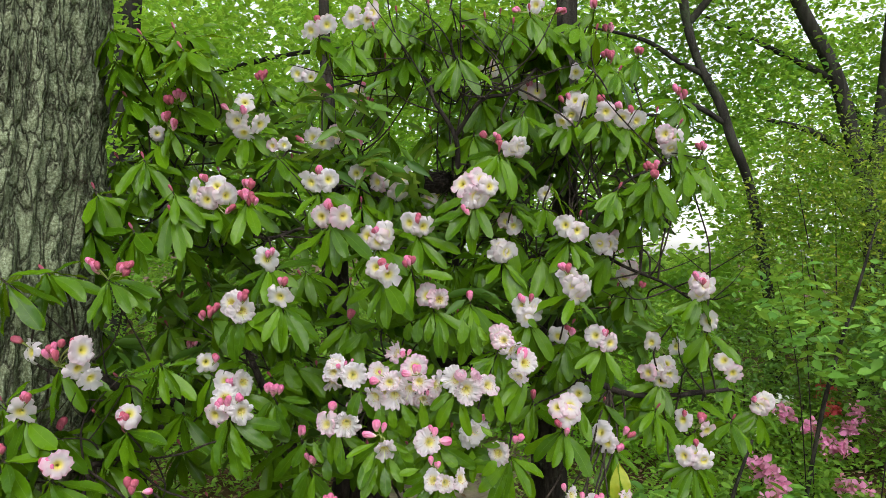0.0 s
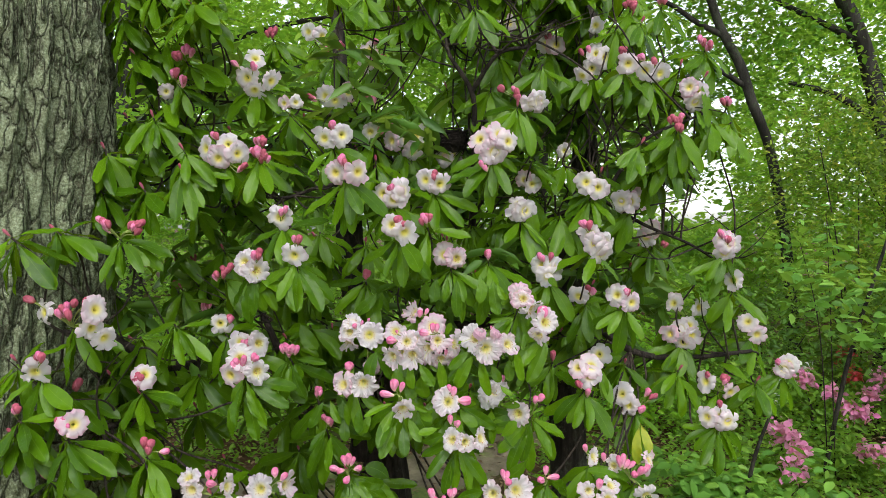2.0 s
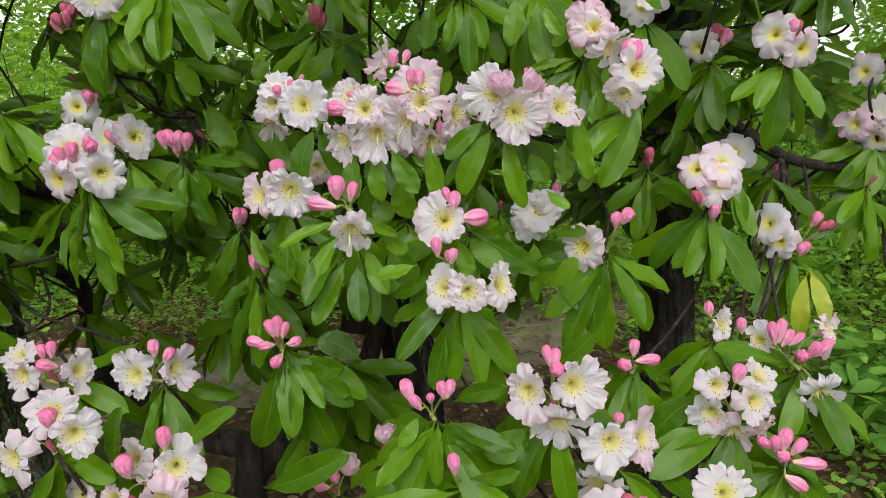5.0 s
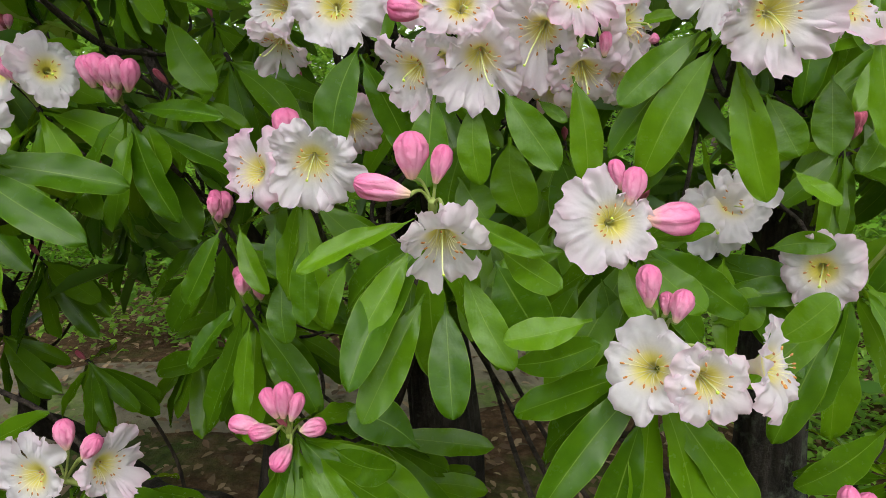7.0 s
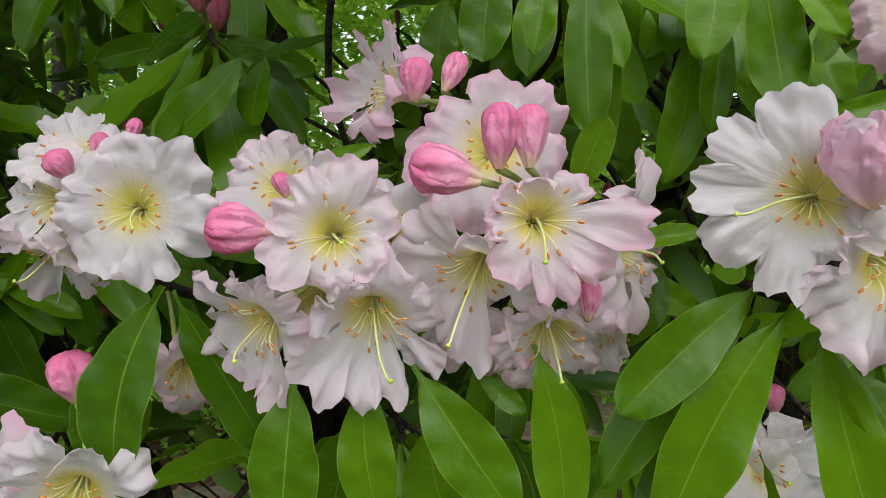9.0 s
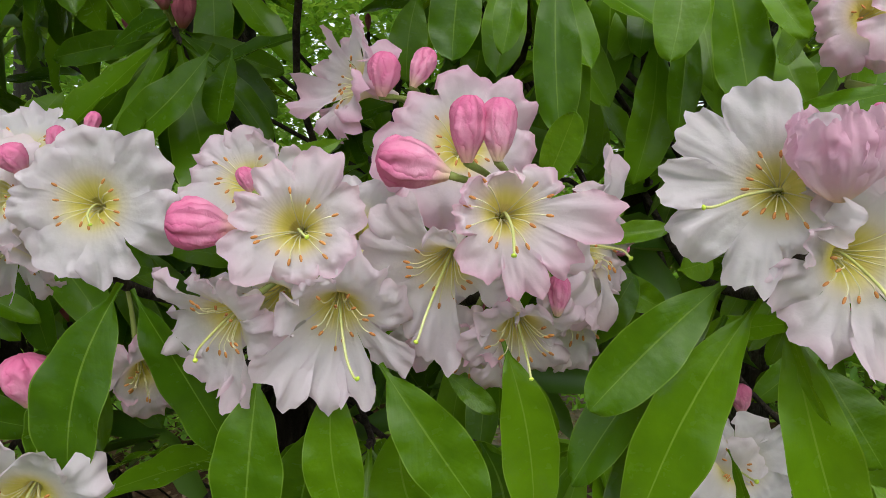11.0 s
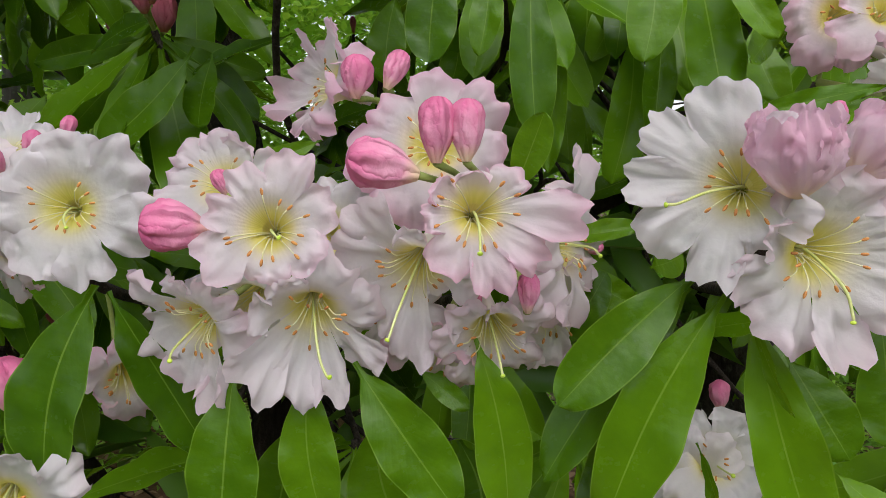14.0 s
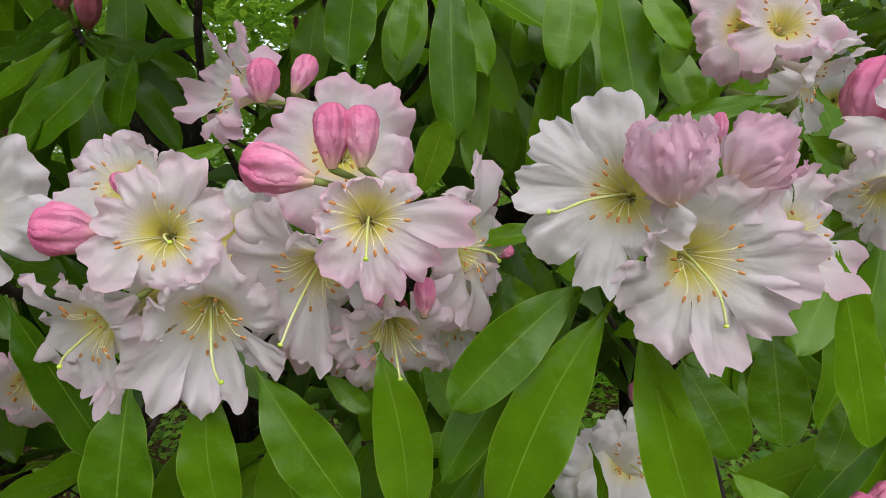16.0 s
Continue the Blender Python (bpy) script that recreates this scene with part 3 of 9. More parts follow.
# ---- foliage clouds ----
def leaf_cloud(name, centres, sizes, flat, material, rng, slim=0.55):
    """Many small folded leaves as one mesh; flat 1 lays them level, 0 turns them any way."""
    c = np.asarray(centres, float)
    n = len(c)
    yaw = rng.uniform(0, 2 * math.pi, n)
    nrm = rng.normal(0, 1, (n, 3))
    nrm[:, 2] = np.abs(nrm[:, 2])
    nrm = nrm * (1 - flat) + np.array([0, 0, 1.3]) * flat
    nrm /= np.linalg.norm(nrm, axis=1)[:, None]
    d = np.stack([np.cos(yaw), np.sin(yaw), -0.35 + 0.3 * rng.normal(0, 1, n)], 1)
    d -= nrm * (d * nrm).sum(1)[:, None]
    d /= np.linalg.norm(d, axis=1)[:, None] + 1e-9
    s = np.cross(d, nrm)
    L = np.asarray(sizes)[:, None]
    W = L * slim * 0.5
    v = np.stack([c, c + d * L * 0.30 + s * W * 0.85 + nrm * L * 0.05, c + d * L * 0.65 + s * W * 0.8 + nrm * L * 0.02, c + d * L - nrm * L * 0.12,
                  c + d * L * 0.65 - s * W * 0.8 + nrm * L * 0.02, c + d * L * 0.30 - s * W * 0.85 + nrm * L * 0.05], 1).reshape(-1, 3)
    me = bpy.data.meshes.new(name)
    me.vertices.add(n * 6)
    me.vertices.foreach_set("co", v.astype(np.float32).ravel())
    base = np.arange(n)[:, None] * 6
    loops = np.concatenate([base + np.array([[0, 1, 2, 3]]), base + np.array([[0, 3, 4, 5]])], 1).reshape(-1)
    me.loops.add(n * 8)
    me.loops.foreach_set("vertex_index", loops.astype(np.int32))
    me.polygons.add(n * 2)
    me.polygons.foreach_set("loop_start", np.arange(0, n * 8, 4, dtype=np.int32))
    me.update(calc_edges=True)
    me.materials.append(material)
    return me


def sprays(rng, centres, radius, per, thick=0.25):
    """Points of flat leafy sprays round the given centres."""
    c = np.repeat(np.asarray(centres, float), per, axis=0)
    n = len(c)
    a, r = rng.uniform(0, 2 * math.pi, n), radius * np.sqrt(rng.uniform(0, 1, n))
    off = np.stack([np.cos(a) * r, np.sin(a) * r, rng.normal(0, radius * thick, n) - 0.25 * r], 1)
    return c + off


def crown_points(rng, n, centre, radii, hollow=0.3):
    p = rng.normal(0, 1, (n, 3))
    p /= np.linalg.norm(p, axis=1)[:, None]
    return np.asarray(centre) + p * (hollow + (1 - hollow) * rng.uniform(0, 1, n)[:, None] ** 0.5) * np.asarray(radii)


def tree(name, trunk, limbs, crowns, material, seed, label, leaf=0.085, per=34, radius=0.42, slim=0.6):
    """A trunk with limbs, and a crown of leafy sprays; crowns are (x, y, z, rx, ry, rz, sprays)."""
    rng = np.random.default_rng(seed)
    t = thing(name, trunk[0][0], trunk[0][1], 0.0, label, "tree")
    place("trunk", mesh_from("trunk", *tube(trunk, 18, 6, 0.10, seed=seed)[:2], [M_FARBARK]), t)
    for lb in limbs:
        place("limb", mesh_from("limb", *tube(lb, 8, 5, 0.12, seed=seed)[:2], [M_FARBARK]), t)
    pts = []
    for x, y, z, rx, ry, rz, k in crowns:
        cs = crown_points(rng, k, (x, y, z), (rx, ry, rz))
        pts.append(sprays(rng, cs, radius, per))
    pts = np.vstack(pts)
    place("crown", leaf_cloud("crown", pts, leaf * rng.uniform(0.6, 1.25, len(pts)), 0.45, material, rng, slim), t, kind="stuff")
    return t


def shrub(name, x, y, height, spread, count, material, seed, label, leaf=0.06, flat=0.3, blooms=None, nbloom=0, per=14, radius=0.16, low=0.15, cat="shrub", slim=0.5):
    rng = np.random.default_rng(seed)
    t = thing(name, x, y, 0.0, label, cat)
    cs = crown_points(rng, count, (x, y, height * (0.5 + low / 2)), (spread, spread, height * (0.5 - low / 2)), 0.4)
    for k in range(4):
        e = cs[rng.integers(len(cs))]
        place("stem", mesh_from("stem", *tube([(x + rng.normal(0, 0.06), y + rng.normal(0, 0.06), -0.03, 0.008), (x * 0.6 + e[0] * 0.4, y * 0.6 + e[1] * 0.4, e[2] * 0.5, 0.008), (e[0], e[1], e[2], 0.003)], 5, 5)[:2], [M_TWIG]), t)
    pts = sprays(rng, cs, radius, per, 0.4)
    pts[:, 2] = np.maximum(pts[:, 2], 0.04)
    place("foliage", leaf_cloud("foliage", pts, leaf * rng.uniform(0.6, 1.2, len(pts)), flat, material, rng, slim), t, kind="stuff")
    if blooms:
        top = cs[np.argsort(-(cs[:, 2] - 0.6 * cs[:, 1] + rng.normal(0, 0.12, len(cs))))][:nbloom]
        bp = sprays(rng, top + np.array([0, -0.05, 0.06]), 0.06, 55, 0.5)
        place("blossom", leaf_cloud("blossom", bp, 0.044 * rng.uniform(0.7, 1.2, len(bp)), 0.1, blooms, rng, 0.8), t, kind="stuff")
    return t


# ---- trees and shrubs of the wood ----
def big_trunk():
    """The thick furrowed trunk beside the bush, grey-green with lichen."""
    t = thing("lichened_tree", -1.58, 2.45, 0.0, "thick furrowed grey-brown tree trunk covered with pale green lichen", "tree")
    n, rows = 300, 420
    verts, uvs = [], []
    for i in range(rows + 1):
        z = -0.05 + 4.5 * i / rows
        cx, cy = -1.58 + 0.03 * (z - 1.5), 2.45
        flare = 0.40 + 0.10 * math.exp(-max(0, z) / 0.35) - 0.012 * z
        for k in range(n):
            th = 2 * math.pi * k / n
            wob = 0.14 * noise.noise(Vector((math.cos(th) * 2, math.sin(th) * 2, z * 1.5)))
            p = Vector((math.cos(th) * 3.4 + wob, math.sin(th) * 3.4, z * 1.25))
            f1 = min(1.0, 2.8 * abs(noise.noise(p * 1.9)), 3.2 * abs(noise.noise(p * 3.3 + Vector((5, 2, 1)))) + 0.25)
            plate = noise.noise(Vector((math.cos(th) * 8, math.sin(th) * 8, z * 13))) + 0.6 * noise.noise(Vector((math.cos(th) * 17, math.sin(th) * 17, z * 31)))
            r = flare * (1 + 0.05 * noise.noise(Vector((math.cos(th), math.sin(th), z * 0.5)))) + 0.046 * f1 ** 0.8 + 0.014 * plate * f1 - 0.024
            r += 0.005 * noise.noise(Vector((math.cos(th) * 30, math.sin(th) * 30, z * 55)))
            verts.append((cx + r * math.cos(th), cy + r * math.sin(th), z))
    faces = [(i * n + k, i * n + (k + 1) % n, (i + 1) * n + (k + 1) % n, (i + 1) * n + k) for i in range(rows) for k in range(n)]
    place("trunk", mesh_from("trunk", verts, faces, [M_BARK]), t)
    rng = np.random.default_rng(4)
    cs = crown_points(rng, 40, (-1.7, 2.9, 6.2), (2.6, 2.6, 1.5))
    pts = sprays(rng, cs, 0.4, 30)
    for k in range(4):
        e = cs[k]
        place("limb", mesh_from("limb", *tube([(-1.49, 2.45, 4.4, 0.2), (0.5 * (e[0] - 1.5), 0.5 * (e[1] + 2.45), 5.2, 0.12), (*e, 0.03)], 10, 5)[:2], [M_FARBARK]), t)
    place("crown", leaf_cloud("crown", pts, 0.09 * rng.uniform(0.6, 1.2, len(pts)), 0.45, M_CANOPY, rng), t, kind="stuff")


big_trunk()


def dark_tree(points, seed):
    """A slender dark ridged trunk that stands in the bush, with its crown above."""
    t = thing("slender_tree", points[0][0], points[0][1], 0.0, "slender dark tree trunk with ridged bark behind the rhododendron", "tree")
    pts = [(x, y, z, r * 0.76) for x, y, z, r in points]
    k = (0.0 - pts[0][2]) / (pts[1][2] - pts[0][2])
    foot = tuple(a + (b - a) * k for a, b in zip(pts[0], pts[1]))
    pts = [(foot[0], foot[1], -0.05, foot[3] * 1.35), (foot[0], foot[1], 0.12, foot[3] * 1.05)] + pts[1:]
    n, dense = 64, spline(pts, 24)
    verts = []
    for i, (x, y, z, r0) in enumerate(dense):
        for k in range(n):
            th = 2 * math.pi * k / n
            q = Vector((math.cos(th) * 2.6 + seed, math.sin(th) * 2.6, z * 2.4))
            r = r0 * (0.93 + 0.26 * min(0.8, abs(noise.noise(q * 1.6)) * 1.6 + 0.3 * abs(noise.noise(q * 4))))
            verts.append((x + r * math.cos(th), y + r * math.sin(th), z))
    faces = [(i * n + k, i * n + (k + 1) % n, (i + 1) * n + (k + 1) % n, (i + 1) * n + k) for i in range(len(dense) - 1) for k in range(n)]
    place("trunk", mesh_from("trunk", verts, faces, [M_STEM]), t)
    rng = np.random.default_rng(seed)
    top = points[-1]
    cs = crown_points(rng, 16, (top[0], top[1] + 0.6, 5.2), (1.5, 1.5, 0.9))
    pts = sprays(rng, cs, 0.38, 26)
    place("crown", leaf_cloud("crown", pts, 0.085 * rng.uniform(0.6, 1.2, len(pts)), 0.45, M_CANOPY, rng), t, kind="stuff")


dark_tree([(-0.2, 3.1, -0.94, 0.13), (-0.31, 3.1, 0.57, 0.09), (-0.46, 3.1, 1.34, 0.075), (-0.51, 3.15, 1.92, 0.045), (-0.57, 3.2, 2.68, 0.026), (-0.63, 3.2, 3.94, 0.02)], 81)
dark_tree([(0.52, 3.25, -1.03, 0.12), (0.44, 3.2, 1.1, 0.08), (0.47, 3.2, 1.57, 0.07), (0.51, 3.2, 1.86, 0.06), (0.5, 3.2, 2.63, 0.055), (0.47, 3.2, 3.92, 0.045)], 82)

tree("forked_tree", [(4.6, 8.2, -0.1, 0.136), (4.62, 8.1, 1.0, 0.105), (4.52, 8.0, 2.1, 0.093), (4.3, 8.0, 3.0, 0.087), (4.1, 8.0, 3.7, 0.081), (3.65, 8.0, 4.6, 0.068), (3.2, 8.0, 6.0, 0.043)],
     [[(4.5, 8.0, 2.3, 0.074), (4.6, 8.0, 3.0, 0.068), (4.75, 8.0, 4.6, 0.056), (4.9, 8.0, 6.2, 0.031)],
      [(4.3, 8.0, 2.75, 0.031), (3.8, 7.9, 3.0, 0.035), (3.3, 7.8, 3.1, 0.02)],
      [(4.1, 8.0, 3.6, 0.037), (3.4, 8.1, 4.0, 0.028), (2.7, 8.2, 4.4, 0.012)]],
     [(4.4, 9.1, 5.0, 2.6, 0.9, 1.3, 120), (4.6, 9.0, 3.7, 2.2, 0.8, 0.9, 90), (5.4, 8.9, 2.7, 1.0, 0.7, 0.7, 40)], M_OAK, 21,
     "dark forked deciduous tree with bright green spring leaves")
tree("leaning_tree", [(3.3, 7.4, -0.1, 0.072), (3.12, 7.3, 1.2, 0.056), (2.85, 7.1, 2.25, 0.048), (2.62, 7.0, 2.75, 0.045), (2.5, 7.0, 3.1, 0.045), (2.27, 7.0, 3.55, 0.040), (2.12, 7.0, 4.2, 0.044), (2.0, 7.0, 5.5, 0.024)],
     [[(2.4, 7.0, 3.35, 0.032), (2.1, 7.0, 3.5, 0.026), (1.75, 7.0, 3.72, 0.021), (1.2, 7.0, 3.85, 0.010)],
      [(2.55, 7.0, 2.9, 0.028), (2.2, 6.9, 3.05, 0.024), (1.9, 6.9, 2.95, 0.018), (1.5, 6.9, 3.0, 0.008)],
      [(2.2, 7.0, 3.9, 0.040), (2.7, 6.9, 4.5, 0.028), (3.2, 6.8, 4.9, 0.016)]],
     [(2.2, 8.0, 4.9, 2.2, 0.9, 1.2, 110), (2.3, 8.0, 3.6, 1.9, 0.9, 0.7, 70), (2.5, 7.7, 3.0, 0.9, 0.4, 0.8, 26), (2.5, 8.3, 2.15, 0.45, 0.3, 0.3, 8)], M_OAK, 22,
     "dark leaning tree with spreading limbs and fresh green leaves")
tree("maple_tree", [(-4.6, 8.8, -0.1, 0.2), (-4.5, 8.8, 2.0, 0.16), (-4.3, 8.7, 5.0, 0.1)],
     [[(-4.5, 8.7, 2.6, 0.05), (-2.6, 8.1, 3.2, 0.035), (-1.2, 7.8, 3.5, 0.014)], [(-4.5, 8.7, 3.0, 0.05), (-3.2, 8.0, 3.0, 0.03), (-1.7, 7.6, 3.0, 0.012)],
      [(-4.45, 8.7, 3.4, 0.05), (-2.4, 8.3, 3.9, 0.03), (-0.6, 8.0, 4.0, 0.015)]],
     [(-2.0, 8.4, 4.2, 2.8, 1.6, 1.6, 210), (-0.3, 8.6, 4.2, 1.8, 1.3, 1.3, 90), (-2.2, 7.6, 2.7, 1.6, 1.2, 0.6, 60)], M_CANOPY, 23,
     "maple tree with bright yellow-green spring foliage", leaf=0.10)
tree("background_tree", [(0.8, 11.5, -0.1, 0.24), (0.9, 11.5, 3.0, 0.18), (0.8, 11.6, 6.5, 0.1)], [[(0.9, 11.5, 2.8, 0.07), (1.8, 11.0, 3.7, 0.05), (2.8, 10.8, 4.3, 0.02)]],
     [(0.6, 11.5, 4.6, 3.2, 1.8, 2.0, 150), (0.2, 11.2, 2.8, 2.2, 1.5, 1.0, 70)], M_CANOPY_DEEP, 24, "tall woodland tree with green leaves further back", leaf=0.11, per=30)
tree("background_tree", [(6.6, 11.0, -0.1, 0.22), (6.5, 11.0, 3.0, 0.17), (6.7, 11.0, 6.5, 0.1)], [[(6.5, 11.0, 3.0, 0.07), (5.7, 10.6, 3.9, 0.04), (5.0, 10.4, 4.4, 0.02)]],
     [(6.3, 11.0, 4.3, 2.8, 1.8, 2.2, 170), (5.5, 10.4, 2.6, 2.0, 1.2, 1.0, 80)], M_CANOPY_DEEP, 25, "tall woodland tree with green leaves further back", leaf=0.11, per=30)
tree("background_tree", [(-5.6, 10.5, -0.1, 0.24), (-5.5, 10.5, 3.0, 0.18), (-5.5, 10.6, 6.5, 0.1)], [[(-5.5, 10.5, 2.8, 0.07), (-4.6, 10.0, 3.5, 0.04)]],
     [(-5.2, 10.5, 4.4, 2.8, 1.8, 2.2, 120), (-4.0, 10.0, 2.2, 2.5, 1.3, 1.0, 80)], M_CANOPY_DEEP, 26, "tall woodland tree with green leaves further back", leaf=0.11, per=30)

shrub("holly_shrub", 3.25, 6.2, 3.0, 0.8, 300, M_GOLD, 31, "tall yellow-green shrub with small leaves turning gold", leaf=0.05, per=30, radius=0.22)
shrub("holly_shrub", 4.3, 6.6, 2.9, 1.1, 230, M_GOLD, 32, "tall yellow-green shrub with small leaves turning gold", leaf=0.05, per=30, radius=0.22)
# These two shrubs take M_SHADE, with shade painted into their leaf colour.
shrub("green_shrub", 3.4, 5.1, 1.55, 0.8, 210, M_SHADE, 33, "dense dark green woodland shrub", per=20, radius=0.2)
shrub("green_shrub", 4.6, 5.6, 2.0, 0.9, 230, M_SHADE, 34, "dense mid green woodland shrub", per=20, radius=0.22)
shrub("green_shrub", 1.2, 7.2, 1.3, 1.3, 150, M_CANOPY_DEEP, 35, "dense mid green woodland shrub", per=20, radius=0.22)
shrub("green_shrub", -0.6, 7.0, 1.4, 1.4, 170, M_UNDER, 36, "dense dark green woodland shrub", per=20, radius=0.22)
shrub("green_shrub", -2.6, 6.6, 1.8, 1.4, 190, M_UNDER, 37, "dense dark green woodland shrub", per=20, radius=0.24)
shrub("green_shrub", -4.4, 6.4, 2.0, 1.5, 170, M_UNDER, 38, "dense dark green woodland shrub", per=20, radius=0.24)
shrub("green_shrub", 0.3, 9.0, 2.2, 1.7, 160, M_CANOPY_DEEP, 39, "dense mid green woodland shrub", per=20, radius=0.26)
shrub("green_shrub", -1.9, 5.5, 0.95, 0.8, 130, M_CANOPY_DEEP, 141, "low mid green woodland shrub", per=20, radius=0.2, low=0.02)
shrub("green_shrub", -0.5, 5.7, 0.9, 0.8, 130, M_UNDER, 142, "low mid green woodland shrub", per=20, radius=0.2, low=0.02)
shrub("green_shrub", 0.9, 5.5, 0.8, 0.7, 110, M_CANOPY_DEEP, 143, "low mid green woodland shrub", per=20, radius=0.2, low=0.02)
shrub("green_shrub", 1.75, 5.3, 0.6, 0.5, 90, M_UNDER, 144, "low mid green woodland shrub", per=20, radius=0.18, low=0.02)
shrub("green_shrub", -3.2, 5.0, 1.1, 0.7, 110, M_CANOPY_DEEP, 145, "low dark green woodland shrub", per=20, radius=0.2, low=0.02)
# Also in M_SHADE, its shade held in the leaf colour.
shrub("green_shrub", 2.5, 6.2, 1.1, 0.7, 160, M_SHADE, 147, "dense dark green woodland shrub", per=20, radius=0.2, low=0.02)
shrub("green_shrub", 1.75, 6.4, 1.25, 0.6, 130, M_UNDER, 148, "dense mid green woodland shrub", per=20, radius=0.2, low=0.02)
shrub("pink_azalea", 2.48, 5.25, 0.5, 0.34, 60, M_UNDER, 41, "low azalea bush covered with bright pink flowers", blooms=M_AZALEA, nbloom=4, per=12, radius=0.13, cat="azalea")
shrub("pink_azalea", 3.05, 5.4, 0.52, 0.4, 60, M_UNDER, 42, "low azalea bush covered with bright pink flowers", blooms=M_AZALEA, nbloom=2, per=12, radius=0.13, cat="azalea")
shrub("pink_azalea", 1.82, 4.3, 0.32, 0.25, 40, M_UNDER, 43, "small azalea bush with pink flowers", blooms=M_AZALEA, nbloom=4, per=12, radius=0.11, cat="azalea")
shrub("pink_azalea", 2.3, 4.5, 0.3, 0.25, 40, M_UNDER, 46, "small azalea bush with pink flowers", blooms=M_AZALEA, nbloom=2, per=12, radius=0.11, cat="azalea")
shrub("white_azalea", 2.5, 5.75, 0.42, 0.3, 40, M_UNDER, 47, "low azalea bush with a few white flowers", blooms=M_WHITE, nbloom=3, per=12, radius=0.12, cat="azalea")
shrub("red_azalea", 2.77, 5.9, 0.55, 0.4, 50, M_UNDER, 44, "azalea bush with deep red flowers", blooms=M_RED, nbloom=2, per=12, radius=0.13, cat="azalea")


def far_woodland():
    """The closed green wall of the wood in the distance, lower where the sky shows."""
    rng = np.random.default_rng(91)
    n = 6800
    x, y = rng.uniform(-16, 20, n), rng.uniform(12.5, 19, n)
    z = rng.uniform(0, 1, n) ** 0.9
    gap = np.exp(-((x / y - 0.31) / 0.055) ** 2)
    top = (4.6 + 1.8 * np.sin(x * 0.9) * np.sin(x * 0.37 + 1)) * (1 - gap) + 1.35 * gap
    top = np.where(x < 0, top + 3.5, top + 1.6 * (1 - gap))
    pts = sprays(rng, np.stack([x, y, z * top], 1), 0.6, 16, 0.35)
    q = pts[:, 0] / pts[:, 1]
    clear = (q > 0.235) & (q < 0.35) & (pts[:, 2] > 1.72 + 0.16 * np.sin(pts[:, 0] * 5.0)) & (rng.uniform(0, 1, len(pts)) < 0.93)
    thin = (q > 0.40) & (q < 0.60) & (pts[:, 2] > 1.9) & (rng.uniform(0, 1, len(pts)) < 0.5)
    pts = pts[~clear & ~thin]
    pts[:, 2] = np.maximum(pts[:, 2], 0.05)
    ob = place("far_woodland", leaf_cloud("far_woodland", pts, 0.19 * rng.uniform(0.6, 1.3, len(pts)), 0.35, M_FARWOOD, rng, 0.6))
    tagged(ob, "distant woodland of bright green spring foliage", "woodland", kind="stuff")


far_woodland()


def unseen_woodland():
    """Leaf ring at the sides and behind and leafy roof overhead, added unseen to shape skylight."""
    rng = np.random.default_rng(92)
    n = 2000
    a, r = rng.uniform(math.radians(128), math.radians(412), n), rng.uniform(9.0, 14.0, n)
    pts = np.stack([np.cos(a) * r, 2.5 + np.sin(a) * r, rng.uniform(0, 1, n) ** 0.9 * 2.6], 1)
    m = 330
    roof = np.stack([rng.uniform(-8, 7, m), rng.uniform(1.5, 9, m), rng.uniform(6.8, 9.0, m)], 1)
    pts = sprays(rng, np.vstack([pts, roof]), 0.75, 15, 0.35)
    pts[:, 2] = np.maximum(pts[:, 2], 0.05)
    ob = place("unseen_leaf_screen", leaf_cloud("unseen_leaf_screen", pts, 0.24 * rng.uniform(0.6, 1.3, len(pts)), 0.35, M_CANOPY_DEEP, rng, 0.6))
    tagged(ob, "unseen green leaf ring and roof added to shape the skylight", "woodland", kind="stuff")


unseen_woodland()


def sapling(x, y, seed, height, spread, count, leaf, low=0.62, trunk=None):
    """A slim young shrub: thin dark stems that carry level tiers of large fresh leaves."""
    rng = np.random.default_rng(seed)
    t = thing("fresh_green_shrub", x, y, 0.0, "slender young shrub with tiers of light green leaves", "shrub", "young shrubs beside the rhododendron")
    tips = []
    if trunk:
        place("trunk", mesh_from("trunk", *tube(trunk, 9, 7, 0.12, seed=seed)[:2], [M_STEM]), t)
    for k in range(count):
        a, h = rng.uniform(0, 2 * math.pi), height * (low + (1 - low) * rng.uniform(0, 1))
        r = spread * rng.uniform(0.3, 1)
        e = np.array([x + math.cos(a) * r, y + math.sin(a) * r, h])
        if k % 2 == 0:
            place("stem", mesh_from("stem", *tube([(x + rng.normal(0, .04), y + rng.normal(0, .04), -0.02, 0.0036), (x + math.cos(a) * r * 0.4, y + math.sin(a) * r * 0.4, h * 0.62, 0.003), (*e, 0.001)], 6, 6)[:2], [M_TWIG]), t)
        for q in range(9):
            f = 0.35 + 0.65 * q / 8
            tips.append((x + math.cos(a) * r * f + rng.normal(0, .05), y + math.sin(a) * r * f + rng.normal(0, .05), h * (0.74 + 0.26 * (f - .4) / .6) + rng.normal(0, 0.03)))
    pts = sprays(rng, tips, 0.18, 10, 0.15)
    place("foliage", leaf_cloud("foliage", pts, leaf * rng.uniform(0.6, 1.2, len(pts)), 0.5, M_FRESH, rng, 0.62), t, kind="stuff")


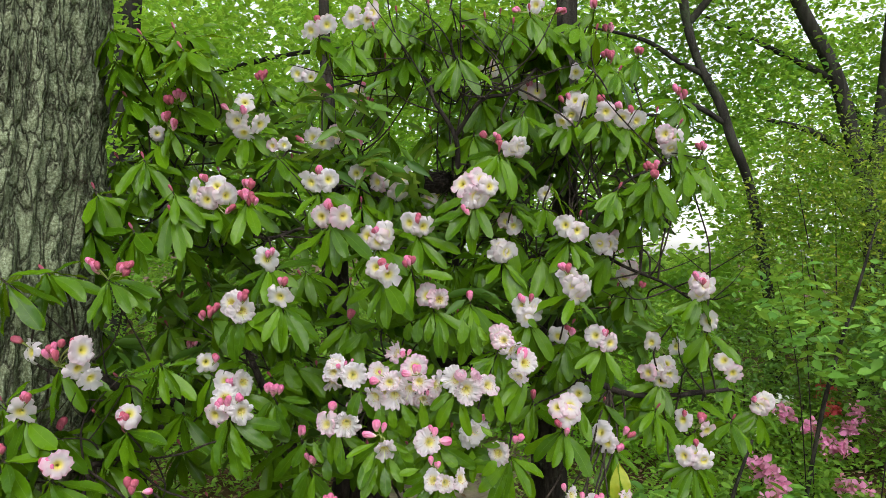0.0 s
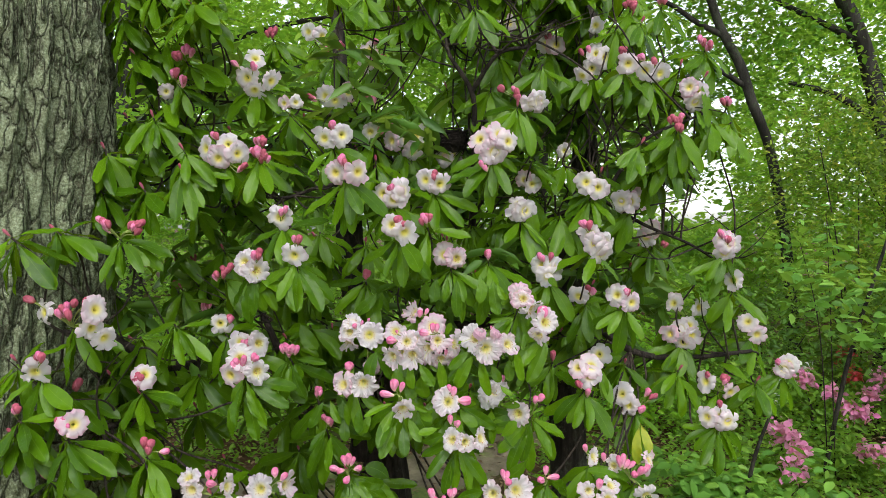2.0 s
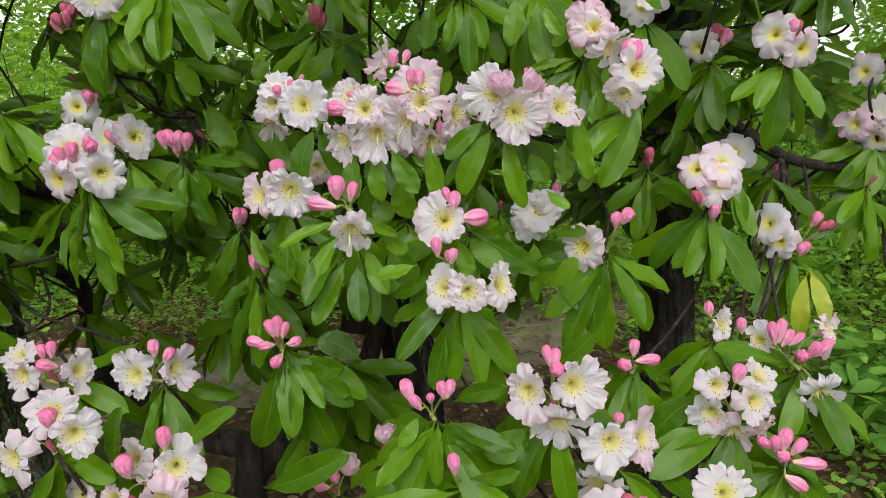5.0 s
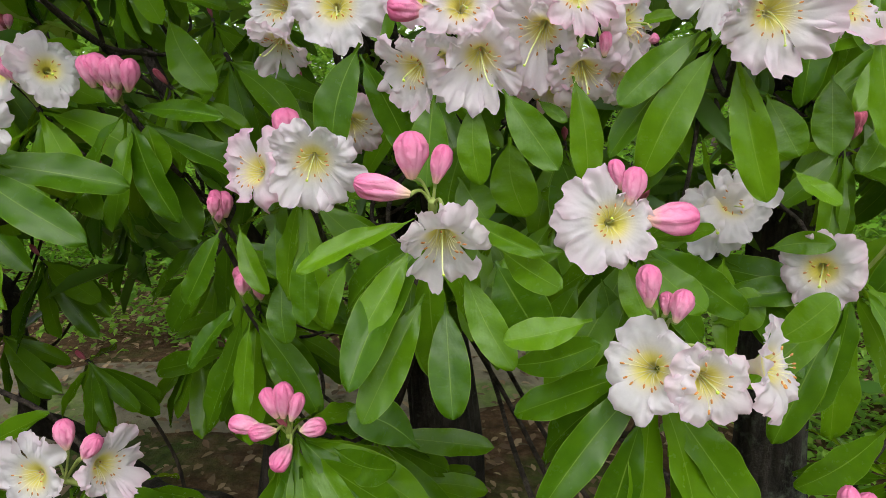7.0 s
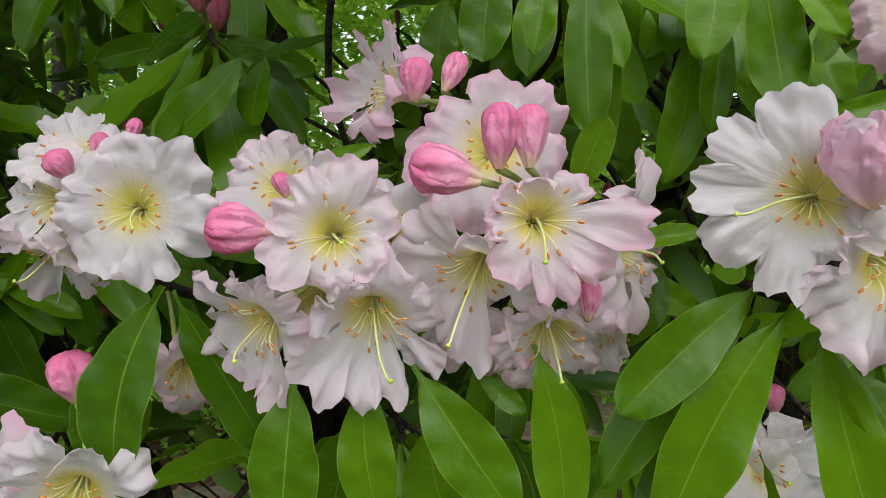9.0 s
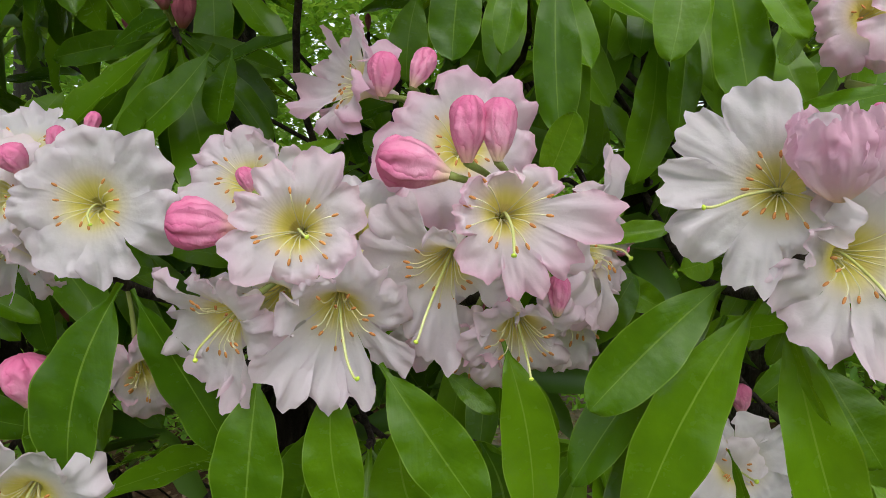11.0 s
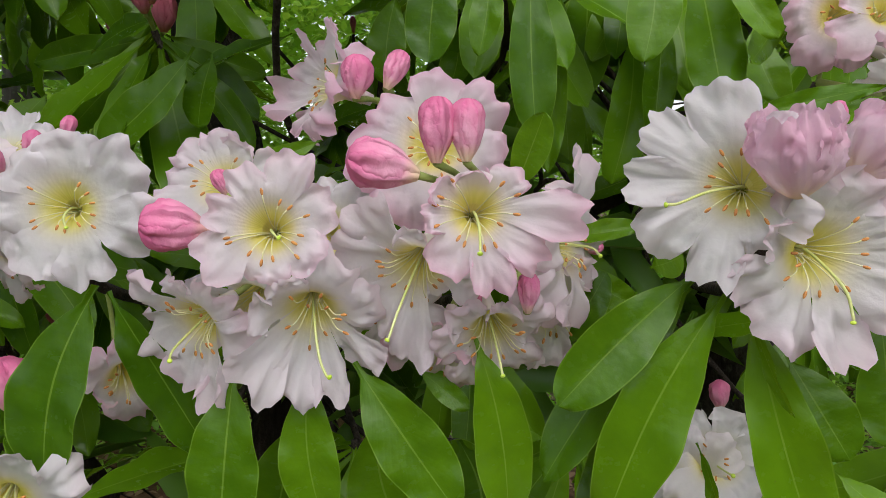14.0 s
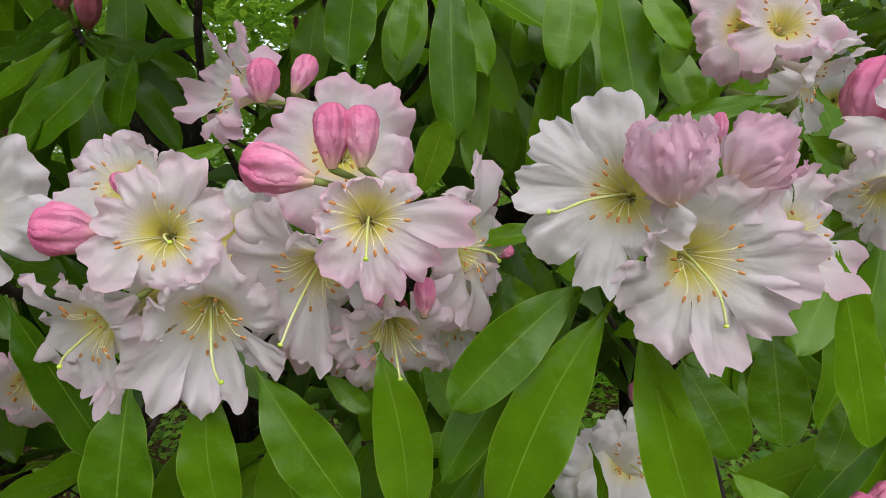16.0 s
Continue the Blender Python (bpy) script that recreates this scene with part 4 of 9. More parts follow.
sapling(2.1, 3.7, 51, 1.5, 0.5, 5, 0.075, 0.78)
sapling(2.15, 4.4, 52, 1.7, 0.75, 4, 0.075, 0.72, trunk=[(2.11, 4.4, -0.03, 0.017), (2.13, 4.4, 0.18, 0.014), (2.24, 4.4, 0.79, 0.012), (2.42, 4.4, 1.435, 0.009), (2.52, 4.4, 1.8, 0.004)])
sapling(1.4, 3.52, 53, 0.40, 0.45, 6, 0.08, trunk=[(1.32, 3.55, -0.03, 0.014), (1.34, 3.55, 0.18, 0.012), (1.37, 3.55, 0.42, 0.009), (1.46, 3.55, 0.7, 0.006)])
sapling(2.25, 3.3, 54, 1.3, 0.55, 5, 0.08, 0.75)
sapling(3.2, 4.4, 55, 1.75, 0.7, 6, 0.075, 0.72)


def undergrowth():
    rng = np.random.default_rng(61)
    n = 3800
    cx, cy = rng.uniform(-5, 6, n), rng.uniform(3.1, 9.5, n)
    keep = np.array([noise.noise(Vector((a * 0.8, b * 0.8, 1.0))) > -0.12 and not (b < 5.2 and a > -0.9 and a < 2.4 and rng.uniform() < 0.45) and not (a < 0.2 and b < 4.75 + a * 0.33) for a, b in zip(cx, cy)])
    c = np.stack([cx, cy, rng.uniform(0.06, 0.34, n)], 1)[keep]
    m = 1500
    tx, ty = rng.uniform(-4.5, 1.2, m), rng.uniform(4.3, 7.5, m)
    tall = np.stack([tx, ty, rng.uniform(0.10, 0.75, m) * np.clip((ty - 4.3) * 0.9 + 0.25, 0, 1)], 1)
    nx, ny = rng.uniform(0.5, 2.7, 520), rng.uniform(3.0, 4.9, 520)
    c = np.vstack([c, np.stack([nx, ny, rng.uniform(0.03, 0.13, 520)], 1)])
    c = np.vstack([c, tall[ty > 4.75 + 0.33 * np.minimum(tx, 0.2)]])
    pts = sprays(rng, c, 0.14, 16, 0.3)
    pts[:, 2] = np.maximum(pts[:, 2], 0.03)
    ob = place("undergrowth", leaf_cloud("undergrowth", pts, 0.042 * rng.uniform(0.6, 1.3, len(pts)), 0.55, M_UNDER, rng))
    tagged(ob, "low green woodland ground cover plants", "undergrowth", kind="stuff")
    m = 44000
    p = np.stack([rng.uniform(-4, 5.5, m), rng.uniform(-3.5, 8, m), np.zeros(m)], 1)
    p[:, 2] = [ground_height(a, b) + 0.034 for a, b in p[:, :2]]
    ob = place("leaf_litter", leaf_cloud("leaf_litter", p, 0.038 * rng.uniform(0.5, 1.3, m), 0.75, M_LITTER, rng, 0.6))
    tagged(ob, "brown fallen leaves scattered on the soil", "leaf litter", kind="stuff")


undergrowth()

# ---- the rhododendron ----
bush = thing("rhododendron_bush", -0.5, 2.85, 0.0, "large blooming rhododendron with pale pink-white trusses and glossy drooping leaves", "rhododendron")
NODES = []


def limb(points):
    points = [(x, y, z, r * (0.62 if z > 1.35 else 1.0)) for x, y, z, r in points]
    v, f, u = tube(points, 10, 6, 0.10, seed=len(NODES))
    place("limb", mesh_from("limb", v, f, [M_LIMB]), bush)
    for x, y, z, r in spline(points, 5):
        NODES.append((x, y, z))


limb([(-1.07, 2.75, 0.48, 0.026), (-1.1, 2.8, 0.57, 0.024), (-1.17, 2.85, 0.62, 0.022), (-1.22, 2.9, 0.7, 0.022), (-1.32, 2.9, 0.76, 0.02), (-1.4, 2.9, 0.81, 0.017), (-1.58, 2.9, 0.91, 0.013)])
limb([(-0.7, 2.8, 0.09, 0.05), (-0.66, 2.75, 0.3, 0.036), (-0.72, 2.75, 0.32, 0.034), (-0.84, 2.8, 0.3, 0.03), (-0.93, 2.85, 0.32, 0.026), (-1.03, 2.8, 0.43, 0.025), (-1.07, 2.75, 0.48, 0.025)])
limb([(-0.7, 2.8, 0.17, 0.04), (-0.59, 2.8, 0.3, 0.038), (-0.55, 2.85, 0.33, 0.036), (-0.5, 2.9, 0.4, 0.032), (-0.4, 2.95, 0.45, 0.03), (-0.34, 2.95, 0.61, 0.026), (-0.27, 2.9, 0.77, 0.022), (-0.27, 2.85, 0.92, 0.018), (-0.28, 2.8, 1.11, 0.014)])
limb([(-0.59, 2.8, 0.3, 0.034), (-0.56, 2.8, 0.5, 0.028), (-0.54, 2.8, 0.67, 0.026), (-0.55, 2.8, 0.78, 0.022), (-0.6, 2.75, 0.91, 0.018), (-0.65, 2.7, 1.06, 0.014), (-0.71, 2.7, 1.19, 0.01)])
limb([(0.05, 2.95, 1.63, 0.022), (0.05, 2.75, 1.86, 0.017), (0.04, 2.7, 1.99, 0.015), (-0.04, 2.7, 2.12, 0.011), (-0.07, 2.75, 2.21, 0.009), (-0.19, 2.75, 2.25, 0.006)])
limb([(0.04, 2.7, 1.99, 0.013), (0.13, 2.65, 2.11, 0.012), (0.24, 2.65, 2.14, 0.01), (0.33, 2.7, 2.24, 0.008)])
limb([(0.13, 2.65, 2.11, 0.011), (0.06, 2.65, 2.21, 0.01), (0.02, 2.7, 2.32, 0.009), (0.01, 2.75, 2.47, 0.007)])
limb([(0.05, 2.95, 1.63, 0.024), (0.01, 3, 1.4, 0.028), (-0.2, 3, 1.12, 0.03), (-0.37, 2.95, 0.76, 0.034), (-0.4, 2.9, 0.59, 0.036)])
limb([(0.01, 3, 1.4, 0.02), (0.25, 2.9, 1.52, 0.016), (0.51, 2.85, 1.63, 0.013), (0.66, 2.8, 1.83, 0.01), (0.87, 2.8, 1.93, 0.007)])
limb([(0.51, 2.85, 1.63, 0.012), (0.68, 2.85, 1.53, 0.0105), (0.86, 2.9, 1.46, 0.0085), (0.99, 2.9, 1.38, 0.0065)])
limb([(-0.2, 3, 1.12, 0.022), (0.08, 2.9, 1.14, 0.019), (0.36, 2.85, 1.24, 0.016), (0.64, 2.85, 1.06, 0.013), (0.87, 2.9, 1.03, 0.01), (1.12, 2.95, 1.05, 0.007)])
limb([(0.05, 2.95, 1.63, 0.018), (-0.19, 2.85, 1.67, 0.014), (-0.46, 2.7, 1.66, 0.011), (-0.66, 2.6, 1.61, 0.008), (-0.97, 2.6, 1.78, 0.006)])
limb([(-0.19, 2.85, 1.67, 0.012), (-0.38, 2.9, 1.89, 0.01), (-0.65, 2.75, 1.95, 0.007), (-0.89, 2.7, 1.96, 0.006)])
limb([(-0.98, 2.75, 0.98, 0.022), (-1.01, 2.5, 1.04, 0.018), (-1.06, 2.35, 1.14, 0.013), (-1.14, 2.2, 1.19, 0.009)])
limb([(-0.98, 2.75, 0.98, 0.018), (-0.97, 2.4, 0.9, 0.013), (-1.03, 2.2, 0.91, 0.009)])
NODE_ARRAY = np.array(NODES)
RND = random.Random(11)
BASES = []


def is_near(x, y, z):
    """The stretch of the bush that the walk ends at."""
    return -0.62 < x < 0.55 and y < 2.42 and 0.72 < z < 1.42


def add_leaf(parent, base, tip, width, up, fine, roll=0.0, material=None):
    d = Vector(tip) - Vector(base)
    L = d.length
    x, y, z = frame_from(d, up)
    if roll:
        q = Matrix.Rotation(radians(roll), 3, y)
        x, z = q @ x, q @ z
    s = width / 0.27
    me = RND.choice(LEAVES_FINE if fine else LEAVES)
    m = Matrix(((x.x * s, y.x * L, z.x * L, base[0]), (x.y * s, y.y * L, z.y * L, base[1]), (x.z * s, y.z * L, z.z * L, base[2]), (0, 0, 0, 1)))
    return place("leaf", me, parent, m)


def single_leaf(base, tip, width, roll):
    add_leaf(bush, base, tip, width, (0.0, -1.0, 0.55), True, roll)


def add_flower(x, y, z, dx, dy, dz, size):
    fine = is_near(x, y, z)
    d = Vector((dx, dy, dz)).normalized()
    q = d.to_track_quat("Z", "Y").to_matrix().to_4x4() @ Matrix.Rotation(RND.uniform(0, 6.28), 4, "Z")
    m = Matrix.Translation((x, y, z)) @ q @ Matrix.Scale(size, 4)
    fl = place("flower", RND.choice(COROLLAS_FINE if fine else COROLLAS), bush, m)
    if fine:
        down = (q.to_3x3().inverted() @ Vector((0, 0, -1)))
        ang = math.atan2(down.y, down.x)
        for k in range(9):
            place("stamen", RND.choice(STAMENS), fl, m @ Matrix.Rotation(ang + (k - 4) * 0.6 + RND.uniform(-0.2, 0.2), 4, "Z"))
        place("pistil", RND.choice(PISTILS), fl, m @ Matrix.Rotation(ang + RND.uniform(-0.3, 0.3), 4, "Z"), "yellow-green pistil")
    return d * (-0.025 * size) + Vector((x, y, z))


BLOSSOMS, FOLIAGE = [], []


def truss(base, leaves, flowers=(), buds=(), size=1.0):
    """One shoot: its twig, a whorl of drooping leaves, and the flowers and buds that it carries."""
    b = Vector(base)
    BASES.append(tuple(base))
    axis = Vector((b.x * 0.35 + RND.uniform(-0.25, 0.25), -0.55 + RND.uniform(-0.2, 0.2), 0.85)).normalized()
    pieces = []
    if leaves:
        far = NODE_ARRAY + np.array([0, 0.0, 0.12])
        cost = ((far - np.array(b)) ** 2).sum(1) + np.where(NODE_ARRAY[:, 1] < b.y + 0.05, 1.0, 0)
        nd = Vector(NODE_ARRAY[int(np.argmin(cost))])
        low = b - axis * 0.09
        mid = low.lerp(nd, 0.5) + Vector((RND.uniform(-0.04, 0.04), RND.uniform(-0.02, 0.04), RND.uniform(-0.07, 0.0)))
        side = Vector((RND.uniform(-0.035, 0.035), RND.uniform(-0.03, 0.03), RND.uniform(-0.03, 0.03)))
        pieces.append(tube([(*nd, 0.0040), (*(nd.lerp(mid, 0.5) + side), 0.0036), (*mid, 0.0033), (*(mid.lerp(low, 0.5) - side), 0.0031), (*low, 0.0030), (*b, 0.0032)], 6, 4))
    else:
        pieces.append(tube([(*(b - axis * 0.03 + Vector((0, 0.03, 0))), 0.003), (*b, 0.003)], 6, 2))
    tops = []
    for f in flowers:
        tops.append(add_flower(*f))
    kind = "flower_truss" if (flowers or buds) else "leaf_shoot"
    for x, y, z, dx, dy, dz, s in buds:
        tops.append(Vector((x, y, z)) - Vector((dx, dy, dz)).normalized() * 0.014 * s)
    for tp in tops:
        md = b.lerp(tp, 0.5) + axis * 0.008
        pieces.append(tube([(*b, 0.0016), (*md, 0.0014), (*tp, 0.0017)], 5, 3))
    v, f, u = joined(pieces)
    split = len(pieces[0][1])
    slots = [0 if i < split and leaves else 1 for i in range(len(f))]
    shoot = place(kind, mesh_from(kind, v, f, [M_TWIG, M_STALK], slots=slots), bush)
    for x, y, z, dx, dy, dz, s in buds:
        fine = is_near(x, y, z)
        q = Vector((dx, dy, dz)).normalized().to_track_quat("Z", "Y").to_matrix().to_4x4() @ Matrix.Rotation(RND.uniform(0, 6.28), 4, "Z")
        if s > 1.8:
            place("opening_flower", RND.choice(OPENING), shoot, Matrix.Translation((x, y, z)) @ q @ Matrix.Scale(0.70 * s, 4), "half-open pink flower")
            continue
        me = RND.choice(BUDS_FINE if fine else (TIGHT if RND.random() < 0.6 else BUDS))
        s *= 0.88
        place("bud", me, shoot, Matrix.Translation((x, y, z)) @ q @ Matrix.Diagonal((s * RND.uniform(0.85, 1.12), s * RND.uniform(0.85, 1.12), s * RND.uniform(0.9, 1.15), 1)))
    if kind == "leaf_shoot" and RND.random() < 0.6:
        q = axis.to_track_quat("Z", "Y").to_matrix().to_4x4()
        place("bud", RND.choice(TIGHT), shoot, Matrix.Translation(b + axis * 0.014) @ q @ Matrix.Diagonal((0.42, 0.42, 0.85, 1)))
    e1 = axis.orthogonal().normalized()
    e2 = axis.cross(e1)
    ph = RND.uniform(0, 6.28)
    for k in range(leaves + (3 if leaves else 0)):
        th = ph + k * 2.39996 + RND.uniform(-0.2, 0.2)
        el = radians(RND.uniform(-45, 18))
        d = (e1 * math.cos(th) + e2 * math.sin(th)) * math.cos(el) + axis * math.sin(el)
        d.z -= RND.uniform(0.30, 1.0)
        d.normalize()
        L = RND.uniform(0.105, 0.165) * size
        bb = b - axis * RND.uniform(0.0, 0.022) + d * 0.003
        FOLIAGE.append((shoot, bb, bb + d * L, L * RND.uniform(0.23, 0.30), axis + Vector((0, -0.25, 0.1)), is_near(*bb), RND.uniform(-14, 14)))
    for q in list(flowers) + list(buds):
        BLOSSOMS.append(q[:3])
    return shoot


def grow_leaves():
    """Sets the leaves of all shoots; those between a blossom and a viewpoint near the walk's start are left off."""
    bl, viewpoint = np.array(BLOSSOMS), np.array((0.12, 0.3, 1.5))
    way = viewpoint - bl
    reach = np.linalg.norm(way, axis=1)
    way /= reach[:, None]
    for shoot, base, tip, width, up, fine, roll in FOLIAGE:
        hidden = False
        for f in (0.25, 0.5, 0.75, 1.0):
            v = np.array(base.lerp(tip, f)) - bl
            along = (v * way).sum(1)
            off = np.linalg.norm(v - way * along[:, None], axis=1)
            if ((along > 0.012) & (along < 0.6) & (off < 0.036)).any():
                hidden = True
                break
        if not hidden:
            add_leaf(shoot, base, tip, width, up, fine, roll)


HUBS = []


def add_hub(p):
    """The knob where a shoot's flower stalks meet, on a twig that runs back to the nearest limb."""
    b = Vector(p)
    HUBS.append(b)
    shoot = min(BASES, key=lambda q: (Vector(q) - b).length)
    if (Vector(shoot) - b).length < 0.09:
        v, f, u = tube([(*shoot, 0.0034), (*Vector(shoot).lerp(b, 0.5), 0.0034), (*b, 0.0038), (*(b + Vector((0, -0.004, 0.005))), 0.003)], 8, 3)
        place("twig", mesh_from("twig", v, f, [M_STALK]), bush)
        return
    cost = ((NODE_ARRAY - np.array(b)) ** 2).sum(1) + np.where(NODE_ARRAY[:, 1] < b.y + 0.15, 1.0, 0)
    nd = Vector(NODE_ARRAY[int(np.argmin(cost))])
    low = b + Vector((0, 0.035, -0.03))
    mid = low.lerp(nd, 0.5) + Vector((0.02, 0.03, -0.05))
    v, f, u = tube([(*nd, 0.0048), (*mid, 0.0042), (*low, 0.0038), (*b, 0.0042), (*(b + Vector((0, -0.006, 0.006))), 0.003)], 8, 5)
    place("twig", mesh_from("twig", v, f, [M_TWIG]), bush)


def stalk_to(foot, parent):
    """A slim green flower stalk from the nearest hub to the foot of a flower or bud."""
    hub = min(HUBS, key=lambda q: (q - foot).length)
    md = hub.lerp(foot, 0.55) + Vector((0, 0.004, 0.006))
    v, f, u = tube([(*hub, 0.0014), (*md, 0.0013), (*foot, 0.0019)], 7, 4)
    place("stalk", mesh_from("stalk", v, f, [M_STALK]), parent, label="pale green flower stalk")


def thread(points, radius, tip_radius, tip_length, stem_mat, tip_mat, name, parent, label=""):
    """A thin curved stem with a small rounded knob at its end."""
    v, f, u = tube([(*p, radius * (1.25 - 0.25 * i / (len(points) - 1))) for i, p in enumerate(points)], 6, 5)
    slots, o = [0] * len(f), len(v)
    end, way = Vector(points[-1]), (Vector(points[-1]) - Vector(points[-2])).normalized()
    ex, ey, ez = frame_from(way, (0.2, 0.3, 1))
    for i in range(6):
        a = i / 5 * math.pi
        for k in range(8):
            th = k / 8 * 2 * math.pi
            v.append(end - ey * tip_length * math.cos(a) + (ex * math.cos(th) + ez * math.sin(th)) * tip_radius * math.sin(a))
            u.append((0, 0))
    for i in range(5):
        for k in range(8):
            f.append((o + i * 8 + k, o + i * 8 + (k + 1) % 8, o + (i + 1) * 8 + (k + 1) % 8, o + (i + 1) * 8 + k))
            slots.append(1)
    place(name, mesh_from(name, v, f, [stem_mat, tip_mat], slots=slots), parent, label=label)


def hero_flower(origin, axis, lobes, style, seed, material=None, spread=1.0):
    """An open flower with its own set of lobes, ten or so stamens and a curved style."""
    rnd = random.Random(seed)
    o, d = Vector(origin), Vector(axis).normalized()
    x = Vector((0, 0, 1)).cross(d).normalized()
    y = d.cross(x)
    m = Matrix(((x.x, y.x, d.x, o.x), (x.y, y.y, d.y, o.y), (x.z, y.z, d.z, o.z), (0, 0, 0, 1)))
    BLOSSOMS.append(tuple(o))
    fl = place("flower", corolla_mesh(lobes, seed, True, material or M_PETAL, spread), bush, m)
    stalk_to(o - d * 0.0255, fl)
    lean = (m.to_3x3().inverted() @ Vector((0, 0, -1)))
    if style is not None:
        tip = Vector(style)
        reach = (tip - o).length
        thread([o - d * 0.020, o - d * 0.008, o.lerp(tip, 0.45) + d * 0.16 * reach, o.lerp(tip, 0.82) + d * 0.10 * reach - Vector((0, 0, 0.03 * reach)), tip],
               0.00055, 0.0012, 0.0008, M_STYLE, M_STIGMA, "pistil", fl, "yellow-green pistil")
        lean = m.to_3x3().inverted() @ (tip - o)
    ang = math.atan2(lean.y, lean.x)
    for k in range(12):
        th = ang + (k - 5.5) * 0.42 + rnd.uniform(-0.15, 0.15)
        r, h = rnd.uniform(0.0095, 0.0165), rnd.uniform(0.001, 0.006)
        pts = [Vector((math.cos(th) * q * r, math.sin(th) * q * r, z)) for q, z in ((0.10, -0.019), (0.32, -0.008), (0.75, h * 0.6), (1.0, h))]
        pts.append(pts[-1] + (pts[-1] - pts[-2]).normalized() * 0.0008 + Vector((math.cos(th), math.sin(th), 0)) * 0.0006)
        thread([m @ p for p in pts], 0.00024, 0.0007, 0.0017, M_FILAMENT, M_ANTHER, "stamen", fl)


def hero_bud(centre, axis, length, width):
    c, d = Vector(centre), Vector(axis).normalized()
    q = d.to_track_quat("Z", "Y").to_matrix().to_4x4() @ Matrix.Rotation(RND.uniform(0, 6.28), 4, "Z")
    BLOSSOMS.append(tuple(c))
    w, h = width / 0.0188, length / 0.0315
    ob = place("bud", RND.choice(BUDS_FINE), bush, Matrix.Translation(c) @ q @ Matrix.Diagonal((w, w, h, 1)), "folded pink flower bud")
    stalk_to(c - d * length * 0.44, ob)


def hero_opening(centre, axis, width):
    c, d = Vector(centre), Vector(axis).normalized()
    q = d.to_track_quat("Z", "Y").to_matrix().to_4x4()
    ob = place("opening_flower", RND.choice(OPENING), bush, Matrix.Translation(c) @ q @ Matrix.Scale(width / 0.0245, 4), "half-open pink flower")
    stalk_to(c - d * width * 0.55, ob)



truss((-0.316, 2.785, 2.422), 9, [(-0.362, 2.762, 2.448, -0.43, -0.85, -0.3, 1.14), (-0.301, 2.763, 2.437, 0.43, -0.73, -0.53, 1.07), (-0.28, 2.766, 2.468, 0.63, -0.77, -0.04, 1.02)], [])
truss((-0.492, 2.785, 2.388), 9, [(-0.515, 2.759, 2.396, -0.28, -0.81, -0.51, 1.09), (-0.45, 2.752, 2.415, 0.54, -0.78, -0.33, 1.13)], [(-0.49, 2.75, 2.432, -0.16, -0.4, 0.9, 1.06), (-0.486, 2.759, 2.439, -0.05, -0.4, 0.91, 0.92)])
truss((-0.66, 3.235, 2.315), 7, [(-0.686, 3.217, 2.356, -0.33, -0.91, -0.24, 1.14), (-0.623, 3.216, 2.336, 0.55, -0.8, -0.25, 1.08)], [])
truss((-0.531, 3.035, 2.207), 8, [], [(-0.556, 3, 2.216, -0.4, -0.38, 0.83, 0.92), (-0.49, 3, 2.231, 0.57, -0.3, 0.77, 1.00), (-0.554, 3.011, 2.222, -0.43, -0.38, 0.82, 1.11), (-0.553, 3.01, 2.207, -0.37, -0.38, 0.84, 0.99), (-0.495, 2.999, 2.231, 0.47, -0.33, 0.82, 1.08), (-0.5, 3.001, 2.237, 0.28, -0.37, 0.89, 1.14)])
truss((-0.751, 2.935, 2.246), 9, [], [(-0.748, 2.9, 2.264, 0.08, -0.39, 0.92, 1.13), (-0.733, 2.9, 2.26, 0.38, -0.34, 0.86, 1.00), (-0.764, 2.91, 2.259, -0.28, -0.39, 0.88, 1.04), (-0.762, 2.902, 2.256, -0.12, -0.39, 0.91, 0.94), (-0.73, 2.897, 2.266, 0.35, -0.35, 0.87, 1.10), (-0.741, 2.899, 2.248, 0.23, -0.37, 0.9, 0.93)])
truss((-0.377, 3.085, 2.183), 9, [(-0.39, 3.069, 2.239, -0.25, -0.97, -0.01, 1.09), (-0.404, 3.066, 2.176, -0.29, -0.8, -0.53, 1.08)], [(-0.36, 3.05, 2.261, 0.42, -0.34, 0.84, 1.04), (-0.326, 3.05, 2.195, 0.6, -0.29, 0.74, 0.97), (-0.374, 3.05, 2.193, 0.03, -0.4, 0.92, 1.11), (-0.365, 3.049, 2.262, 0.16, -0.39, 0.91, 1.02), (-0.339, 3.057, 2.2, 0.39, -0.35, 0.85, 1.13), (-0.361, 3.047, 2.196, 0.03, -0.4, 0.92, 1.03)])
truss((-0.489, 2.835, 1.968), 9, [(-0.513, 2.817, 2, -0.35, -0.93, -0.15, 1.14), (-0.422, 2.809, 2.011, 0.8, -0.59, -0.11, 1.07), (-0.471, 2.804, 1.979, 0.46, -0.78, -0.42, 1.07)], [(-0.563, 2.8, 1.993, -0.78, -0.28, 0.56, 0.99), (-0.45, 2.8, 2.016, 0.48, -0.32, 0.82, 0.95), (-0.553, 2.812, 1.986, -0.73, -0.3, 0.61, 1.15), (-0.453, 2.808, 2.015, 0.6, -0.29, 0.75, 1.06)])
